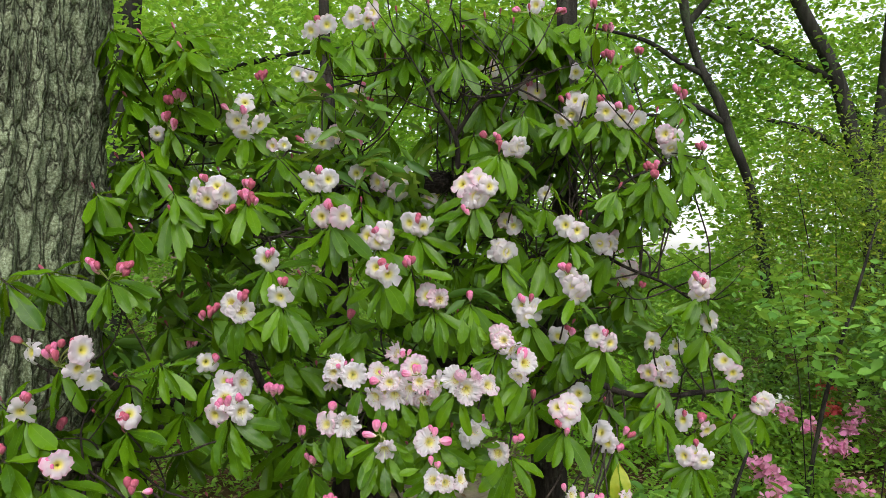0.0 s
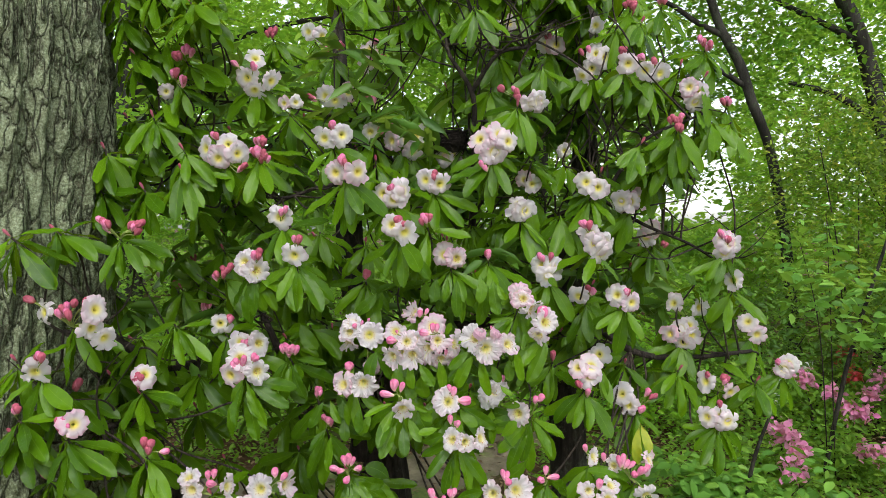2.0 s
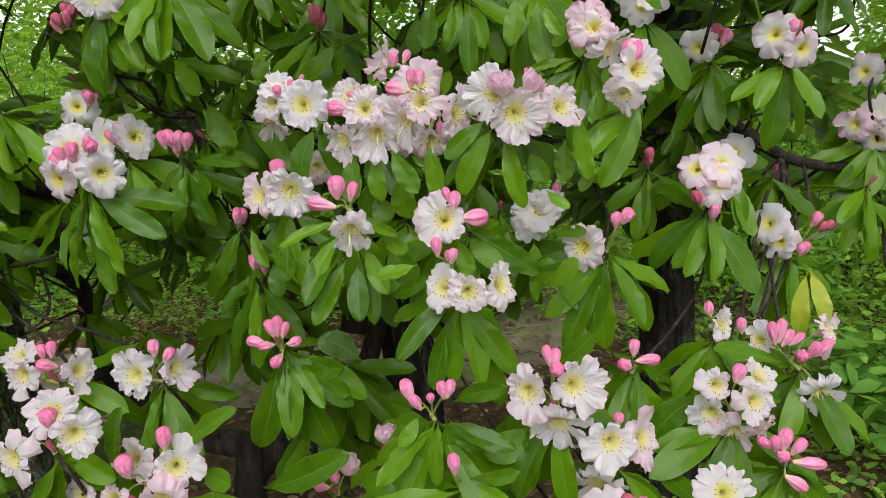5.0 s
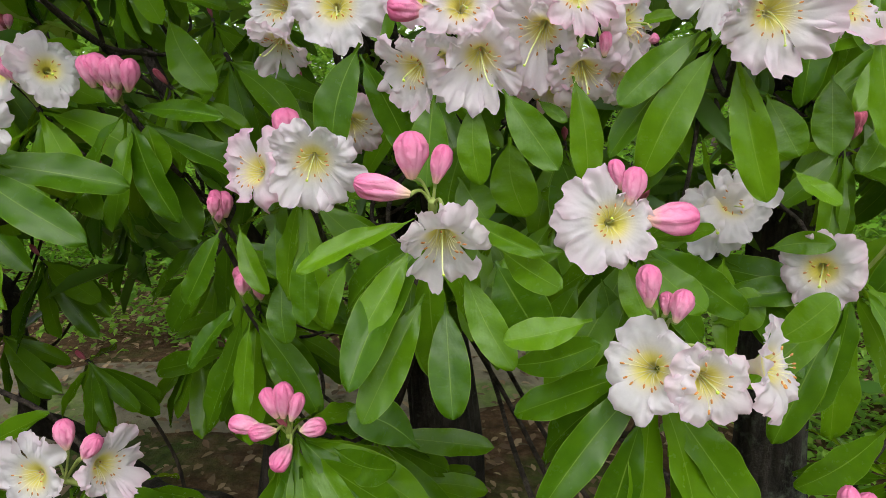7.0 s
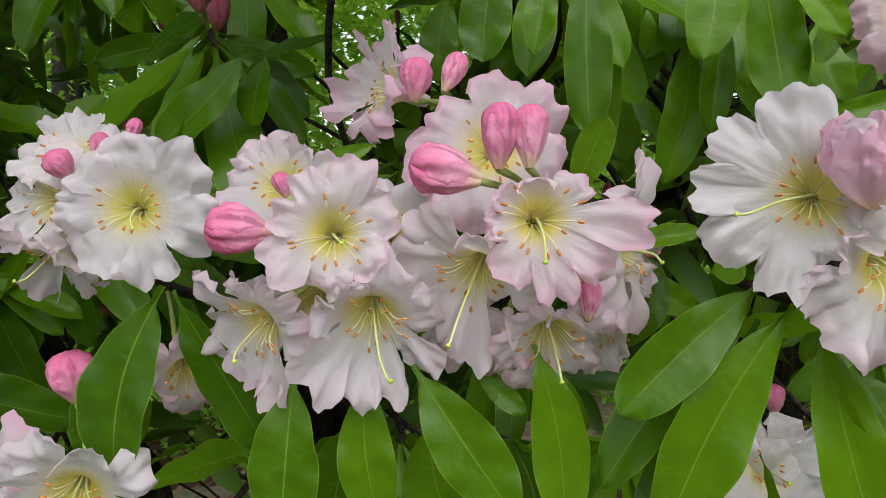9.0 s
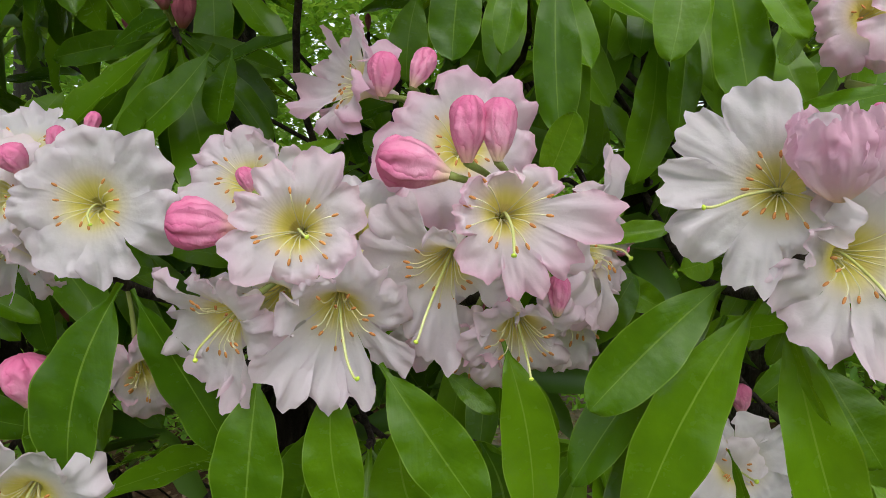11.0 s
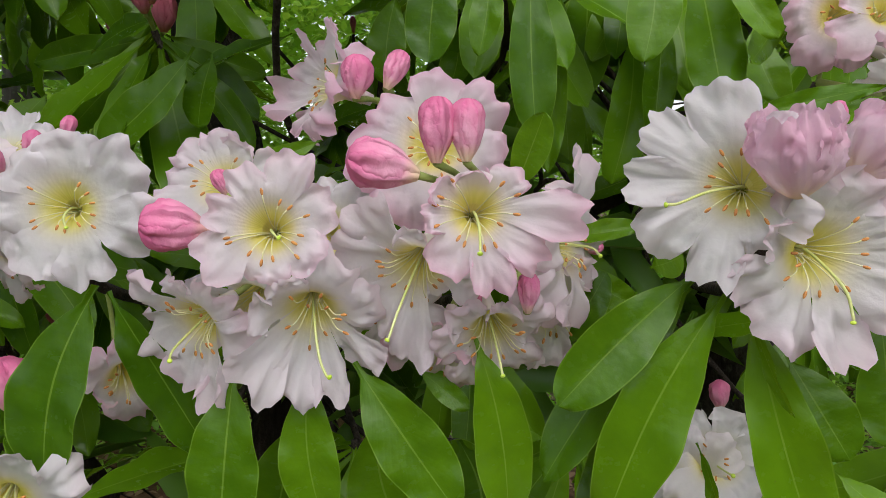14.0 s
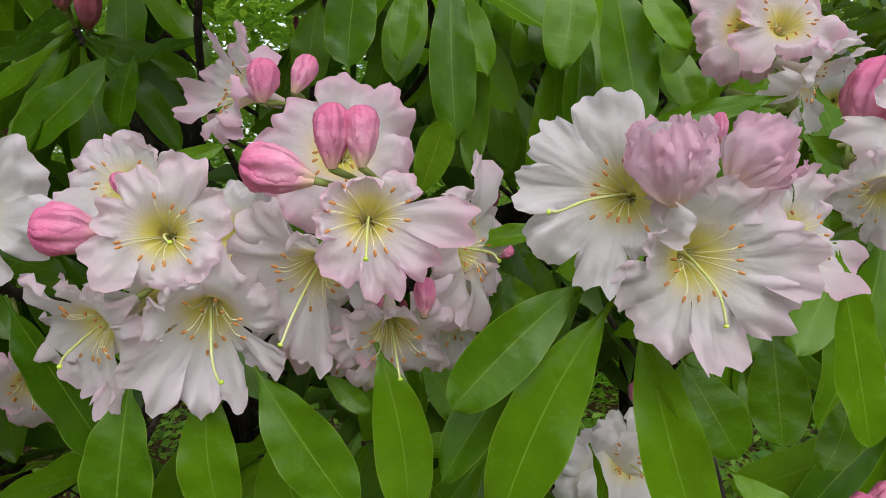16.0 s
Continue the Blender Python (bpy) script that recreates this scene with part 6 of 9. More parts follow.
truss((-1.138, 2.935, 1.243), 6, [], [(-1.123, 2.9, 1.272, 0.01, -0.34, 0.94, 1.08), (-1.131, 2.897, 1.276, -0.15, -0.35, 0.93, 1.05), (-1.129, 2.91, 1.266, 0.03, -0.34, 0.94, 1.00)])
truss((-1.054, 2.106, 1.222), 11, [(-1.115, 2.074, 1.266, -0.53, -0.85, 0.02, 1.11), (-0.965, 2.074, 1.276, 0.88, -0.45, 0.15, 1.07), (-0.982, 2.082, 1.223, 0.86, -0.45, -0.25, 1.05), (-0.945, 2.082, 1.197, 0.84, -0.4, -0.37, 1.06)], [(-1.059, 2.071, 1.275, -0.08, -0.32, 0.94, 0.96), (-1.047, 2.071, 1.264, -0.04, -0.32, 0.95, 0.92), (-1.069, 2.071, 1.261, -0.23, -0.32, 0.92, 1.10), (-1.026, 2.071, 1.291, 0.37, -0.28, 0.89, 0.93), (-1.152, 2.071, 1.299, -0.83, -0.22, 0.51, 1.03), (-0.994, 2.071, 1.297, 0.52, -0.25, 0.82, 0.97), (-1.05, 2.077, 1.279, 0.17, -0.31, 0.94, 1.12), (-1.038, 2.067, 1.258, -0.03, -0.32, 0.95, 1.11), (-1.063, 2.081, 1.261, -0.11, -0.32, 0.94, 1.01), (-1.028, 2.08, 1.289, 0.36, -0.28, 0.89, 0.97), (-1.152, 2.079, 1.299, -0.83, -0.21, 0.51, 0.92), (-0.997, 2.077, 1.29, 0.62, -0.22, 0.75, 1.05)])
truss((-1.121, 2.06, 1.09), 9, [(-1.117, 2.039, 1.107, 0.33, -0.83, -0.46, 1.08)], [(-1.088, 2.025, 1.148, 0.29, -0.28, 0.92, 1.08), (-1.095, 2.025, 1.153, 0.06, -0.3, 0.95, 0.98), (-1.095, 2.033, 1.148, 0.39, -0.26, 0.88, 0.95), (-1.104, 2.033, 1.147, 0.01, -0.3, 0.95, 0.92)])
truss((-1.123, 2.235, 1.001), 8, [], [(-1.101, 2.2, 1.035, 0.17, -0.29, 0.94, 0.93), (-1.096, 2.203, 1.04, 0.35, -0.27, 0.9, 1.10), (-1.105, 2.204, 1.026, 0.18, -0.29, 0.94, 1.11)])
truss((-0.907, 2.198, 1.027), 11, [(-0.878, 2.172, 1.08, 0.61, -0.61, 0.51, 1.11)], [(-0.895, 2.163, 1.073, 0.02, -0.32, 0.95, 0.94), (-0.906, 2.163, 1.067, -0.18, -0.32, 0.93, 0.92), (-0.888, 2.163, 1.064, 0.14, -0.31, 0.94, 0.99), (-0.884, 2.159, 1.069, 0.27, -0.29, 0.92, 1.01), (-0.895, 2.162, 1.055, -0.06, -0.32, 0.95, 1.14), (-0.899, 2.161, 1.065, 0.14, -0.31, 0.94, 1.08)])
truss((-0.998, 1.992, 0.941), 10, [(-0.958, 1.961, 0.992, 0.68, -0.7, 0.22, 1.06)], [(-0.984, 1.957, 0.998, 0.17, -0.28, 0.94, 1.02), (-0.994, 1.957, 0.985, -0.01, -0.3, 0.95, 1.07), (-0.976, 1.957, 0.981, 0.29, -0.27, 0.92, 1.08), (-1.002, 1.965, 0.994, -0.13, -0.3, 0.95, 0.96), (-0.993, 1.964, 0.974, -0.06, -0.3, 0.95, 0.98), (-0.976, 1.968, 0.968, 0.31, -0.27, 0.91, 1.10)])
truss((-1.162, 2.035, 0.977), 8, [], [(-1.138, 2, 1.013, 0.13, -0.28, 0.95, 0.95), (-1.153, 2.009, 1.007, -0.01, -0.29, 0.96, 0.92), (-1.146, 2.006, 1.017, 0.01, -0.29, 0.96, 1.02)])
truss((-0.396, 2.385, 0.874), 6, [], [(-0.388, 2.35, 0.909, 0.2, -0.31, 0.93, 0.94), (-0.399, 2.355, 0.914, -0.2, -0.33, 0.92, 0.92), (-0.376, 2.351, 0.9, 0.08, -0.32, 0.94, 1.06)])
truss((-0.428, 2.385, 0.966), 6, [], [(-0.42, 2.35, 1, 0.08, -0.33, 0.94, 0.96), (-0.415, 2.359, 0.996, 0.14, -0.32, 0.94, 1.02), (-0.422, 2.356, 0.988, 0.16, -0.32, 0.93, 0.97)])
truss((-0.162, 2.288, 1.479), 10, [(-0.139, 2.259, 1.495, 0.48, -0.81, -0.33, 1.08), (-0.178, 2.26, 1.517, -0.09, -1, 0.03, 1.02)], [(-0.163, 2.253, 1.529, 0.02, -0.37, 0.93, 0.95), (-0.154, 2.253, 1.524, 0.1, -0.37, 0.92, 0.94), (-0.157, 2.254, 1.528, 0.1, -0.37, 0.92, 1.13), (-0.144, 2.254, 1.517, 0.28, -0.35, 0.9, 0.93)])
truss((-0.084, 2.385, 1.511), 7, [], [(-0.075, 2.35, 1.539, 0.26, -0.35, 0.9, 0.99), (-0.087, 2.35, 1.532, -0.22, -0.38, 0.9, 1.00), (-0.075, 2.353, 1.537, 0.27, -0.35, 0.9, 0.94), (-0.085, 2.353, 1.54, -0.09, -0.38, 0.92, 0.97), (-0.098, 2.35, 1.527, -0.17, -0.38, 0.91, 1.03), (-0.093, 2.351, 1.538, -0.29, -0.37, 0.88, 1.12)])
truss((-0.015, 2.45, 1.381), 9, [(-0.034, 2.424, 1.425, -0.16, -0.98, 0.1, 1.13), (0.007, 2.419, 1.413, 0.25, -0.96, -0.11, 1.04)], [])
truss((-0.294, 2.485, 1.331), 7, [], [(-0.288, 2.45, 1.359, 0.03, -0.36, 0.93, 1.07), (-0.28, 2.452, 1.357, 0.21, -0.35, 0.91, 1.01), (-0.289, 2.455, 1.349, 0.03, -0.36, 0.93, 0.95)])
truss((0.106, 2.485, 1.403), 8, [], [(0.106, 2.45, 1.429, -0.13, -0.37, 0.92, 1.02), (0.105, 2.451, 1.42, 0.05, -0.37, 0.93, 0.93), (0.103, 2.455, 1.425, -0.2, -0.37, 0.91, 1.09)])
truss((0.443, 2.478, 1.447), 10, [(0.426, 2.46, 1.494, -0.49, -0.87, 0.04, 1.09), (0.47, 2.45, 1.468, 0.42, -0.86, -0.29, 1.07), (0.44, 2.449, 1.463, -0.19, -0.96, -0.22, 1.08), (0.462, 2.458, 1.433, 0.31, -0.79, -0.53, 1.12)], [(0.407, 2.443, 1.525, -0.52, -0.34, 0.79, 1.1), (0.419, 2.443, 1.519, -0.19, -0.37, 0.91, 1.14), (0.4, 2.444, 1.523, -0.59, -0.32, 0.74, 1.12), (0.424, 2.453, 1.524, -0.12, -0.37, 0.92, 0.95)])
truss((0.3, 2.549, 1.352), 9, [(0.282, 2.53, 1.388, -0.22, -0.98, 0.01, 1.05), (0.317, 2.521, 1.379, 0.19, -0.98, 0.02, 1.06), (0.301, 2.521, 1.353, 0.03, -0.9, -0.43, 1.09)], [(0.309, 2.514, 1.417, 0.15, -0.35, 0.92, 1.05), (0.275, 2.514, 1.416, -0.35, -0.36, 0.87, 1.13), (0.308, 2.511, 1.419, 0.23, -0.35, 0.91, 0.99), (0.283, 2.514, 1.411, -0.29, -0.36, 0.89, 1.06)])
truss((0.729, 2.91, 1.451), 9, [(0.713, 2.881, 1.514, -0.16, -0.95, 0.26, 1.08), (0.696, 2.881, 1.482, -0.53, -0.83, -0.16, 1.04)], [(0.757, 2.876, 1.459, 0.44, -0.31, 0.85, 0.93), (0.768, 2.876, 1.452, 0.49, -0.29, 0.82, 0.96)])
truss((0.927, 2.702, 1.433), 11, [(0.908, 2.685, 1.479, -0.53, -0.85, 0.05, 1.02), (0.934, 2.672, 1.467, 0.23, -0.97, 0.03, 1.13), (0.917, 2.682, 1.432, -0.2, -0.84, -0.5, 1.03)], [(0.903, 2.667, 1.493, -0.36, -0.35, 0.87, 1.12), (0.919, 2.667, 1.48, 0.07, -0.35, 0.93, 1.09), (0.897, 2.666, 1.499, -0.3, -0.35, 0.89, 1.13), (0.923, 2.663, 1.478, 0.05, -0.35, 0.94, 1.01)])
truss((0.967, 2.735, 1.299), 6, [(0.96, 2.712, 1.338, -0.39, -0.92, -0.07, 1.04)], [])
truss((0.2, 2.383, 1.265), 8, [(0.201, 2.359, 1.305, -0.18, -0.98, -0.02, 1.04)], [])
truss((0.286, 2.335, 1.194), 9, [(0.277, 2.308, 1.233, 0.44, -0.88, 0.15, 1.14)], [])
truss((0.332, 2.635, 1.052), 4, [], [(0.328, 2.6, 1.083, -0.11, -0.35, 0.93, 1.07), (0.329, 2.608, 1.072, 0.07, -0.34, 0.94, 1.10), (0.331, 2.602, 1.083, -0.08, -0.35, 0.93, 0.95)])
truss((0.441, 2.638, 1.258), 9, [(0.411, 2.605, 1.282, -0.46, -0.87, -0.17, 1.01)], [(0.445, 2.602, 1.306, 0.17, -0.34, 0.92, 0.97), (0.456, 2.602, 1.3, 0.38, -0.31, 0.87, 0.95), (0.441, 2.601, 1.309, 0.05, -0.36, 0.93, 1.08), (0.46, 2.604, 1.296, 0.38, -0.31, 0.87, 1.03)])
truss((0.561, 2.574, 1.252), 9, [(0.581, 2.556, 1.269, 0.28, -0.95, -0.14, 1.02), (0.528, 2.544, 1.295, -0.54, -0.83, 0.14, 1.02)], [(0.557, 2.539, 1.302, -0.03, -0.35, 0.93, 1.11), (0.563, 2.543, 1.303, -0.01, -0.35, 0.94, 1.05)])
truss((0.853, 2.885, 1.192), 7, [(0.797, 2.86, 1.238, -0.69, -0.72, 0.1, 1.05), (0.892, 2.86, 1.223, 0.5, -0.87, 0.02, 1.03)], [])
truss((0.835, 2.862, 1.09), 11, [(0.819, 2.837, 1.147, -0.35, -0.9, 0.25, 1.02), (0.781, 2.841, 1.125, -0.77, -0.64, 0.05, 1.05), (0.86, 2.831, 1.124, 0.2, -0.98, -0.07, 1.06), (0.832, 2.844, 1.093, -0.38, -0.86, -0.36, 1.10), (0.851, 2.84, 1.16, -0.1, -0.9, 0.42, 1.05)], [])
truss((1.143, 3.009, 1.093), 9, [(1.155, 2.992, 1.107, -0.05, -0.95, -0.31, 1.07), (1.114, 2.982, 1.159, -0.6, -0.71, 0.37, 1.11)], [])
truss((1.35, 3.203, 0.915), 8, [(1.341, 3.179, 0.938, -0.34, -0.94, -0.01, 1.14), (1.357, 3.181, 0.96, -0.31, -0.93, 0.22, 1.10)], [(1.313, 3.168, 0.969, -0.39, -0.31, 0.86, 1.06), (1.31, 3.17, 0.963, -0.43, -0.31, 0.85, 1.13)])
truss((0.422, 2.485, 0.999), 9, [(0.395, 2.463, 1.069, -0.33, -0.8, 0.5, 1.04), (0.437, 2.462, 1.076, 0.2, -0.86, 0.48, 1.11), (0.431, 2.457, 1.044, 0.08, -0.97, 0.23, 1.11)], [(0.396, 2.45, 1.017, -0.39, -0.33, 0.86, 1.08), (0.426, 2.45, 0.993, 0.21, -0.32, 0.92, 0.94), (0.404, 2.461, 1.012, -0.17, -0.34, 0.92, 1.07), (0.426, 2.462, 0.986, 0.05, -0.34, 0.94, 1.10)])
truss((0.489, 2.635, 1.045), 6, [(0.487, 2.617, 1.084, -0.28, -0.95, 0.14, 1.09)], [])
truss((0.238, 2.326, 0.945), 10, [(0.198, 2.305, 0.958, -0.41, -0.91, -0.05, 1.12)], [(0.249, 2.291, 1.003, 0.02, -0.33, 0.94, 1.02), (0.264, 2.291, 1.009, 0.46, -0.27, 0.84, 1.14)])
truss((0.121, 2.376, 0.965), 7, [(0.129, 2.356, 1.013, 0.05, -0.93, 0.37, 1.08), (0.112, 2.355, 0.997, -0.06, -0.98, 0.2, 1.11)], [])
truss((0.637, 2.707, 0.874), 9, [(0.579, 2.688, 0.934, -0.68, -0.66, 0.31, 1.10), (0.602, 2.682, 0.896, -0.66, -0.75, 0.06, 1.05)], [(0.663, 2.672, 0.942, 0.41, -0.28, 0.87, 1.13), (0.677, 2.672, 0.929, 0.52, -0.26, 0.81, 1.00), (0.64, 2.672, 0.881, -0.01, -0.33, 0.94, 1.00), (0.663, 2.671, 0.949, 0.25, -0.31, 0.92, 0.95), (0.688, 2.673, 0.931, 0.55, -0.25, 0.8, 0.99), (0.649, 2.679, 0.882, 0.27, -0.3, 0.91, 1.14)])
truss((0.958, 2.828, 0.919), 8, [(0.9, 2.798, 0.96, -0.76, -0.64, 0.07, 1.09), (0.993, 2.804, 0.922, 0.24, -0.91, -0.34, 1.04)], [(0.975, 2.793, 0.969, 0.15, -0.31, 0.94, 1.13), (0.908, 2.793, 0.986, -0.58, -0.29, 0.76, 0.92), (0.961, 2.793, 0.976, 0.02, -0.32, 0.95, 1.15), (0.965, 2.791, 0.962, 0.24, -0.3, 0.92, 1.09), (0.908, 2.798, 0.977, -0.52, -0.3, 0.8, 0.92), (0.974, 2.804, 0.975, 0.17, -0.31, 0.93, 1.03)])
truss((0.896, 2.633, 0.846), 10, [(0.894, 2.617, 0.881, -0.02, -1, 0.07, 1.14), (0.847, 2.607, 0.882, -0.73, -0.69, 0.02, 1.07), (0.918, 2.61, 0.867, 0.2, -0.97, -0.13, 1.14)], [(0.885, 2.598, 0.929, -0.18, -0.32, 0.93, 1.02), (0.887, 2.606, 0.928, -0.23, -0.32, 0.92, 0.97)])
truss((-0.340, 2.668, 2.328), 9)
truss((-0.268, 2.729, 2.389), 9)
truss((-0.182, 2.694, 2.437), 9)
truss((-0.103, 2.741, 2.372), 9)
truss((-0.227, 2.745, 2.281), 9)
truss((-0.413, 2.633, 2.267), 9)
truss((0.023, 2.623, 2.429), 9)
truss((0.061, 2.787, 2.408), 9)
truss((0.142, 2.672, 2.407), 9)
truss((0.241, 2.667, 2.385), 9)
truss((0.325, 2.819, 2.386), 9)
truss((0.385, 2.714, 2.381), 9)
truss((0.447, 2.787, 2.312), 9)
truss((0.165, 2.715, 2.321), 9)
truss((0.551, 2.748, 2.391), 9)
truss((0.298, 2.650, 2.428), 9)
truss((-0.155, 2.747, 2.302), 9)
truss((0.644, 2.794, 2.252), 9)
truss((0.108, 2.725, 2.008), 9)
truss((0.203, 2.768, 1.913), 9)
truss((-1.087, 2.551, 2.302), 9)
truss((-0.886, 2.460, 2.215), 9)
truss((-1.011, 2.564, 2.150), 9)
truss((-1.098, 2.539, 2.085), 9)
truss((-0.883, 2.495, 2.302), 9)
truss((-0.994, 2.455, 1.859), 9)
truss((-0.935, 2.580, 1.859), 9)
truss((-1.145, 2.521, 1.714), 9)
truss((-1.211, 2.100, 1.122), 9)
truss((-1.112, 2.150, 1.033), 9)
truss((-1.207, 2.080, 0.921), 9)
truss((-1.081, 2.250, 0.890), 9)
truss((-1.136, 2.120, 0.781), 9)
truss((-1.030, 2.300, 0.735), 9)
truss((-1.009, 2.400, 0.958), 9)
truss((-1.188, 2.050, 1.472), 9)
truss((-1.077, 2.600, 0.940), 9)
truss((-0.956, 2.700, 0.836), 9)
truss((-0.805, 2.750, 0.911), 9)
truss((-0.617, 2.700, 0.825), 9)
truss((-1.016, 2.650, 0.704), 9)
truss((-0.809, 2.600, 0.688), 9)
truss((-0.695, 2.750, 0.660), 9)
truss((-0.512, 2.700, 0.725), 9)
truss((-1.141, 2.600, 1.099), 9)
truss((-1.002, 2.800, 1.046), 9)
truss((-1.260, 2.700, 1.247), 9)
truss((-0.268, 2.420, 0.697), 9)
truss((-0.229, 2.450, 0.609), 9)
truss((-0.314, 2.400, 0.590), 9)
truss((-0.546, 2.600, 0.726), 9)
truss((-0.856, 2.700, 1.421), 8)
truss((-0.749, 2.700, 1.319), 8)
truss((-0.961, 2.750, 1.332), 8)
truss((-1.047, 2.700, 1.418), 8)
truss((-0.488, 2.650, 1.489), 8)
truss((-0.325, 2.650, 1.451), 8)
truss((0.048, 2.500, 2.225), 8)
truss((0.194, 2.550, 1.909), 8)
truss((0.280, 2.600, 2.062), 8)
truss((0.482, 2.550, 2.089), 8)
truss((0.110, 2.600, 1.790), 8)
truss((0.250, 2.650, 1.738), 8)
truss((0.609, 2.600, 1.794), 8)
truss((0.722, 2.600, 1.786), 8)
truss((0.380, 2.600, 1.812), 8)
truss((0.494, 2.700, 1.704), 8)
truss((0.356, 2.700, 1.561), 8)
truss((0.155, 2.700, 1.559), 8)
truss((-1.131, 2.569, 2.15), 9, size=1.00)
truss((-1.141, 2.494, 2.313), 9, size=1.00)
truss((-1.017, 2.475, 2.281), 9, size=1.00)
truss((-0.92, 2.505, 2.31), 9, size=1.00)
truss((-1.035, 2.504, 1.794), 9, size=1.00)
truss((-1.34, 2.474, 1.631), 9, size=1.00)
truss((-1.169, 2.443, 1.62), 9, size=1.00)
truss((-0.997, 2.399, 1.621), 9, size=1.00)
truss((-0.861, 2.376, 1.678), 9, size=1.00)
truss((-0.864, 2.394, 1.747), 9, size=1.00)
truss((-1.157, 2.451, 1.755), 9, size=1.00)
truss((-0.833, 2.372, 2.205), 9, size=1.00)
truss((-1.131, 2.505, 2.205), 9, size=1.00)
truss((-0.81, 2.437, 2.2), 9, size=1.00)
truss((-0.096, 2.697, 2.432), 10, size=1.00)
truss((0.072, 2.713, 2.368), 10, size=1.00)
truss((0.169, 2.749, 2.422), 10, size=1.00)
truss((0.333, 2.692, 2.362), 10, size=1.00)
truss((0.446, 2.82, 2.375), 10, size=1.00)
truss((0.491, 2.747, 2.422), 10, size=1.00)
truss((0.237, 2.664, 2.297), 10, size=1.00)
truss((0.664, 2.667, 1.725), 10, size=1.00)
truss((0.77, 2.828, 1.816), 10, size=1.00)
truss((0.132, 2.766, 2.143), 10, size=1.00)
truss((0.199, 2.823, 2.477), 9, size=1.00)
truss((0.308, 2.928, 2.499), 9, size=1.00)
truss((0.381, 2.761, 2.427), 9, size=1.00)
truss((0.068, 2.972, 2.391), 9, size=1.00)
truss((0.285, 2.984, 2.334), 9, size=1.00)
truss((0.474, 2.916, 2.3), 9, size=1.00)
truss((0.552, 2.763, 2.23), 9, size=1.00)
truss((0.161, 2.856, 2.223), 9, size=1.00)
truss((0.436, 2.959, 2.236), 9, size=1.00)
truss((0.634, 2.898, 2.311), 9, size=1.00)
truss((0.675, 2.802, 2.055), 9, size=1.00)
truss((0.789, 2.809, 2.1), 9, size=1.00)
truss((0.861, 2.766, 2.05), 9, size=1.00)
truss((0.998, 2.88, 1.912), 9, size=1.00)
truss((0.9, 2.795, 1.9), 9, size=1.00)
truss((0.009, 2.861, 2.461), 9, size=1.00)
truss((0.364, 2.974, 2.085), 9, size=1.00)
truss((0.488, 2.975, 1.979), 9, size=1.00)
truss((0.164, 2.873, 2.064), 9, size=1.00)
truss((-0.093, 2.5, 0.916), 9, size=1.00)
truss((-0.14, 2.5, 0.97), 9, size=1.00)
truss((0.011, 2.5, 0.93), 9, size=1.00)
truss((-0.229, 2.5, 0.911), 9, size=1.00)
truss((-0.043, 2.45, 0.981), 9, size=1.00)
truss((0.05, 2.45, 0.994), 9, size=1.00)
truss((-1.394, 2.385, 1.478), 9, size=1.00)
truss((-1.152, 2.19, 1.487), 9, size=1.00)
truss((-1.381, 2.434, 1.134), 9, size=1.00)
truss((-1.018, 2.41, 1.147), 9, size=1.00)
truss((-0.85, 2.295, 1.207), 9, size=1.00)
truss((-0.827, 2.416, 1.027), 9, size=1.00)
truss((-0.993, 2.239, 0.914), 9, size=1.00)
truss((-1.392, 2.444, 1.298), 9, size=1.00)
truss((0.042, 2.8, 1.523), 9, size=1.00)
truss((0.854, 2.8, 1.311), 9, size=1.00)
truss((1.022, 2.8, 1.244), 9, size=1.00)
truss((0.803, 2.8, 0.998), 9, size=1.00)
truss((1.081, 2.8, 0.964), 9, size=1.00)
truss((-0.678, 2.165, 0.738), 9)
truss((-0.514, 1.957, 0.729), 9)
truss((-0.504, 2.198, 0.735), 9)
truss((-0.411, 1.981, 0.641), 10)
truss((-0.298, 2.236, 0.794), 15)
truss((0.161, 2.115, 0.761), 10)
truss((0.287, 2.285, 0.77), 8)
truss((0.25, 2.135, 0.67), 8)
truss((0.261, 2.035, 0.616), 9, [(0.228, 2.008, 0.664, -0.41, -0.76, 0.51, 1.10), (0.272, 2.004, 0.643, -0.02, -0.97, 0.23, 1.17)], [(0.254, 2, 0.695, -0.11, -0.16, 0.98, 0.98), (0.271, 2, 0.694, 0.02, -0.14, 0.99, 0.93)])
truss((0.407, 2.136, 0.575), 10)
truss((0.435, 2.269, 0.692), 9)
truss((0.566, 2.395, 0.73), 9)
truss((0.511, 2.244, 0.632), 9)
truss((0.424, 2.385, 0.786), 8, [], [(0.406, 2.35, 0.845, -0.25, -0.2, 0.95, 1.03)])
truss((0.48, 2.435, 0.767), 7, [], [(0.47, 2.4, 0.802, -0.13, -0.18, 0.97, 1.09)])
truss((0.036, 2.049, 0.677), 10, [], [(0.033, 2.014, 0.722, -0.05, -0.17, 0.98, 1.09)])
truss((-0.006, 2.085, 0.75), 11)
truss((-0.098, 2.155, 0.651), 5)
truss((-0.184, 2.155, 0.575), 8)
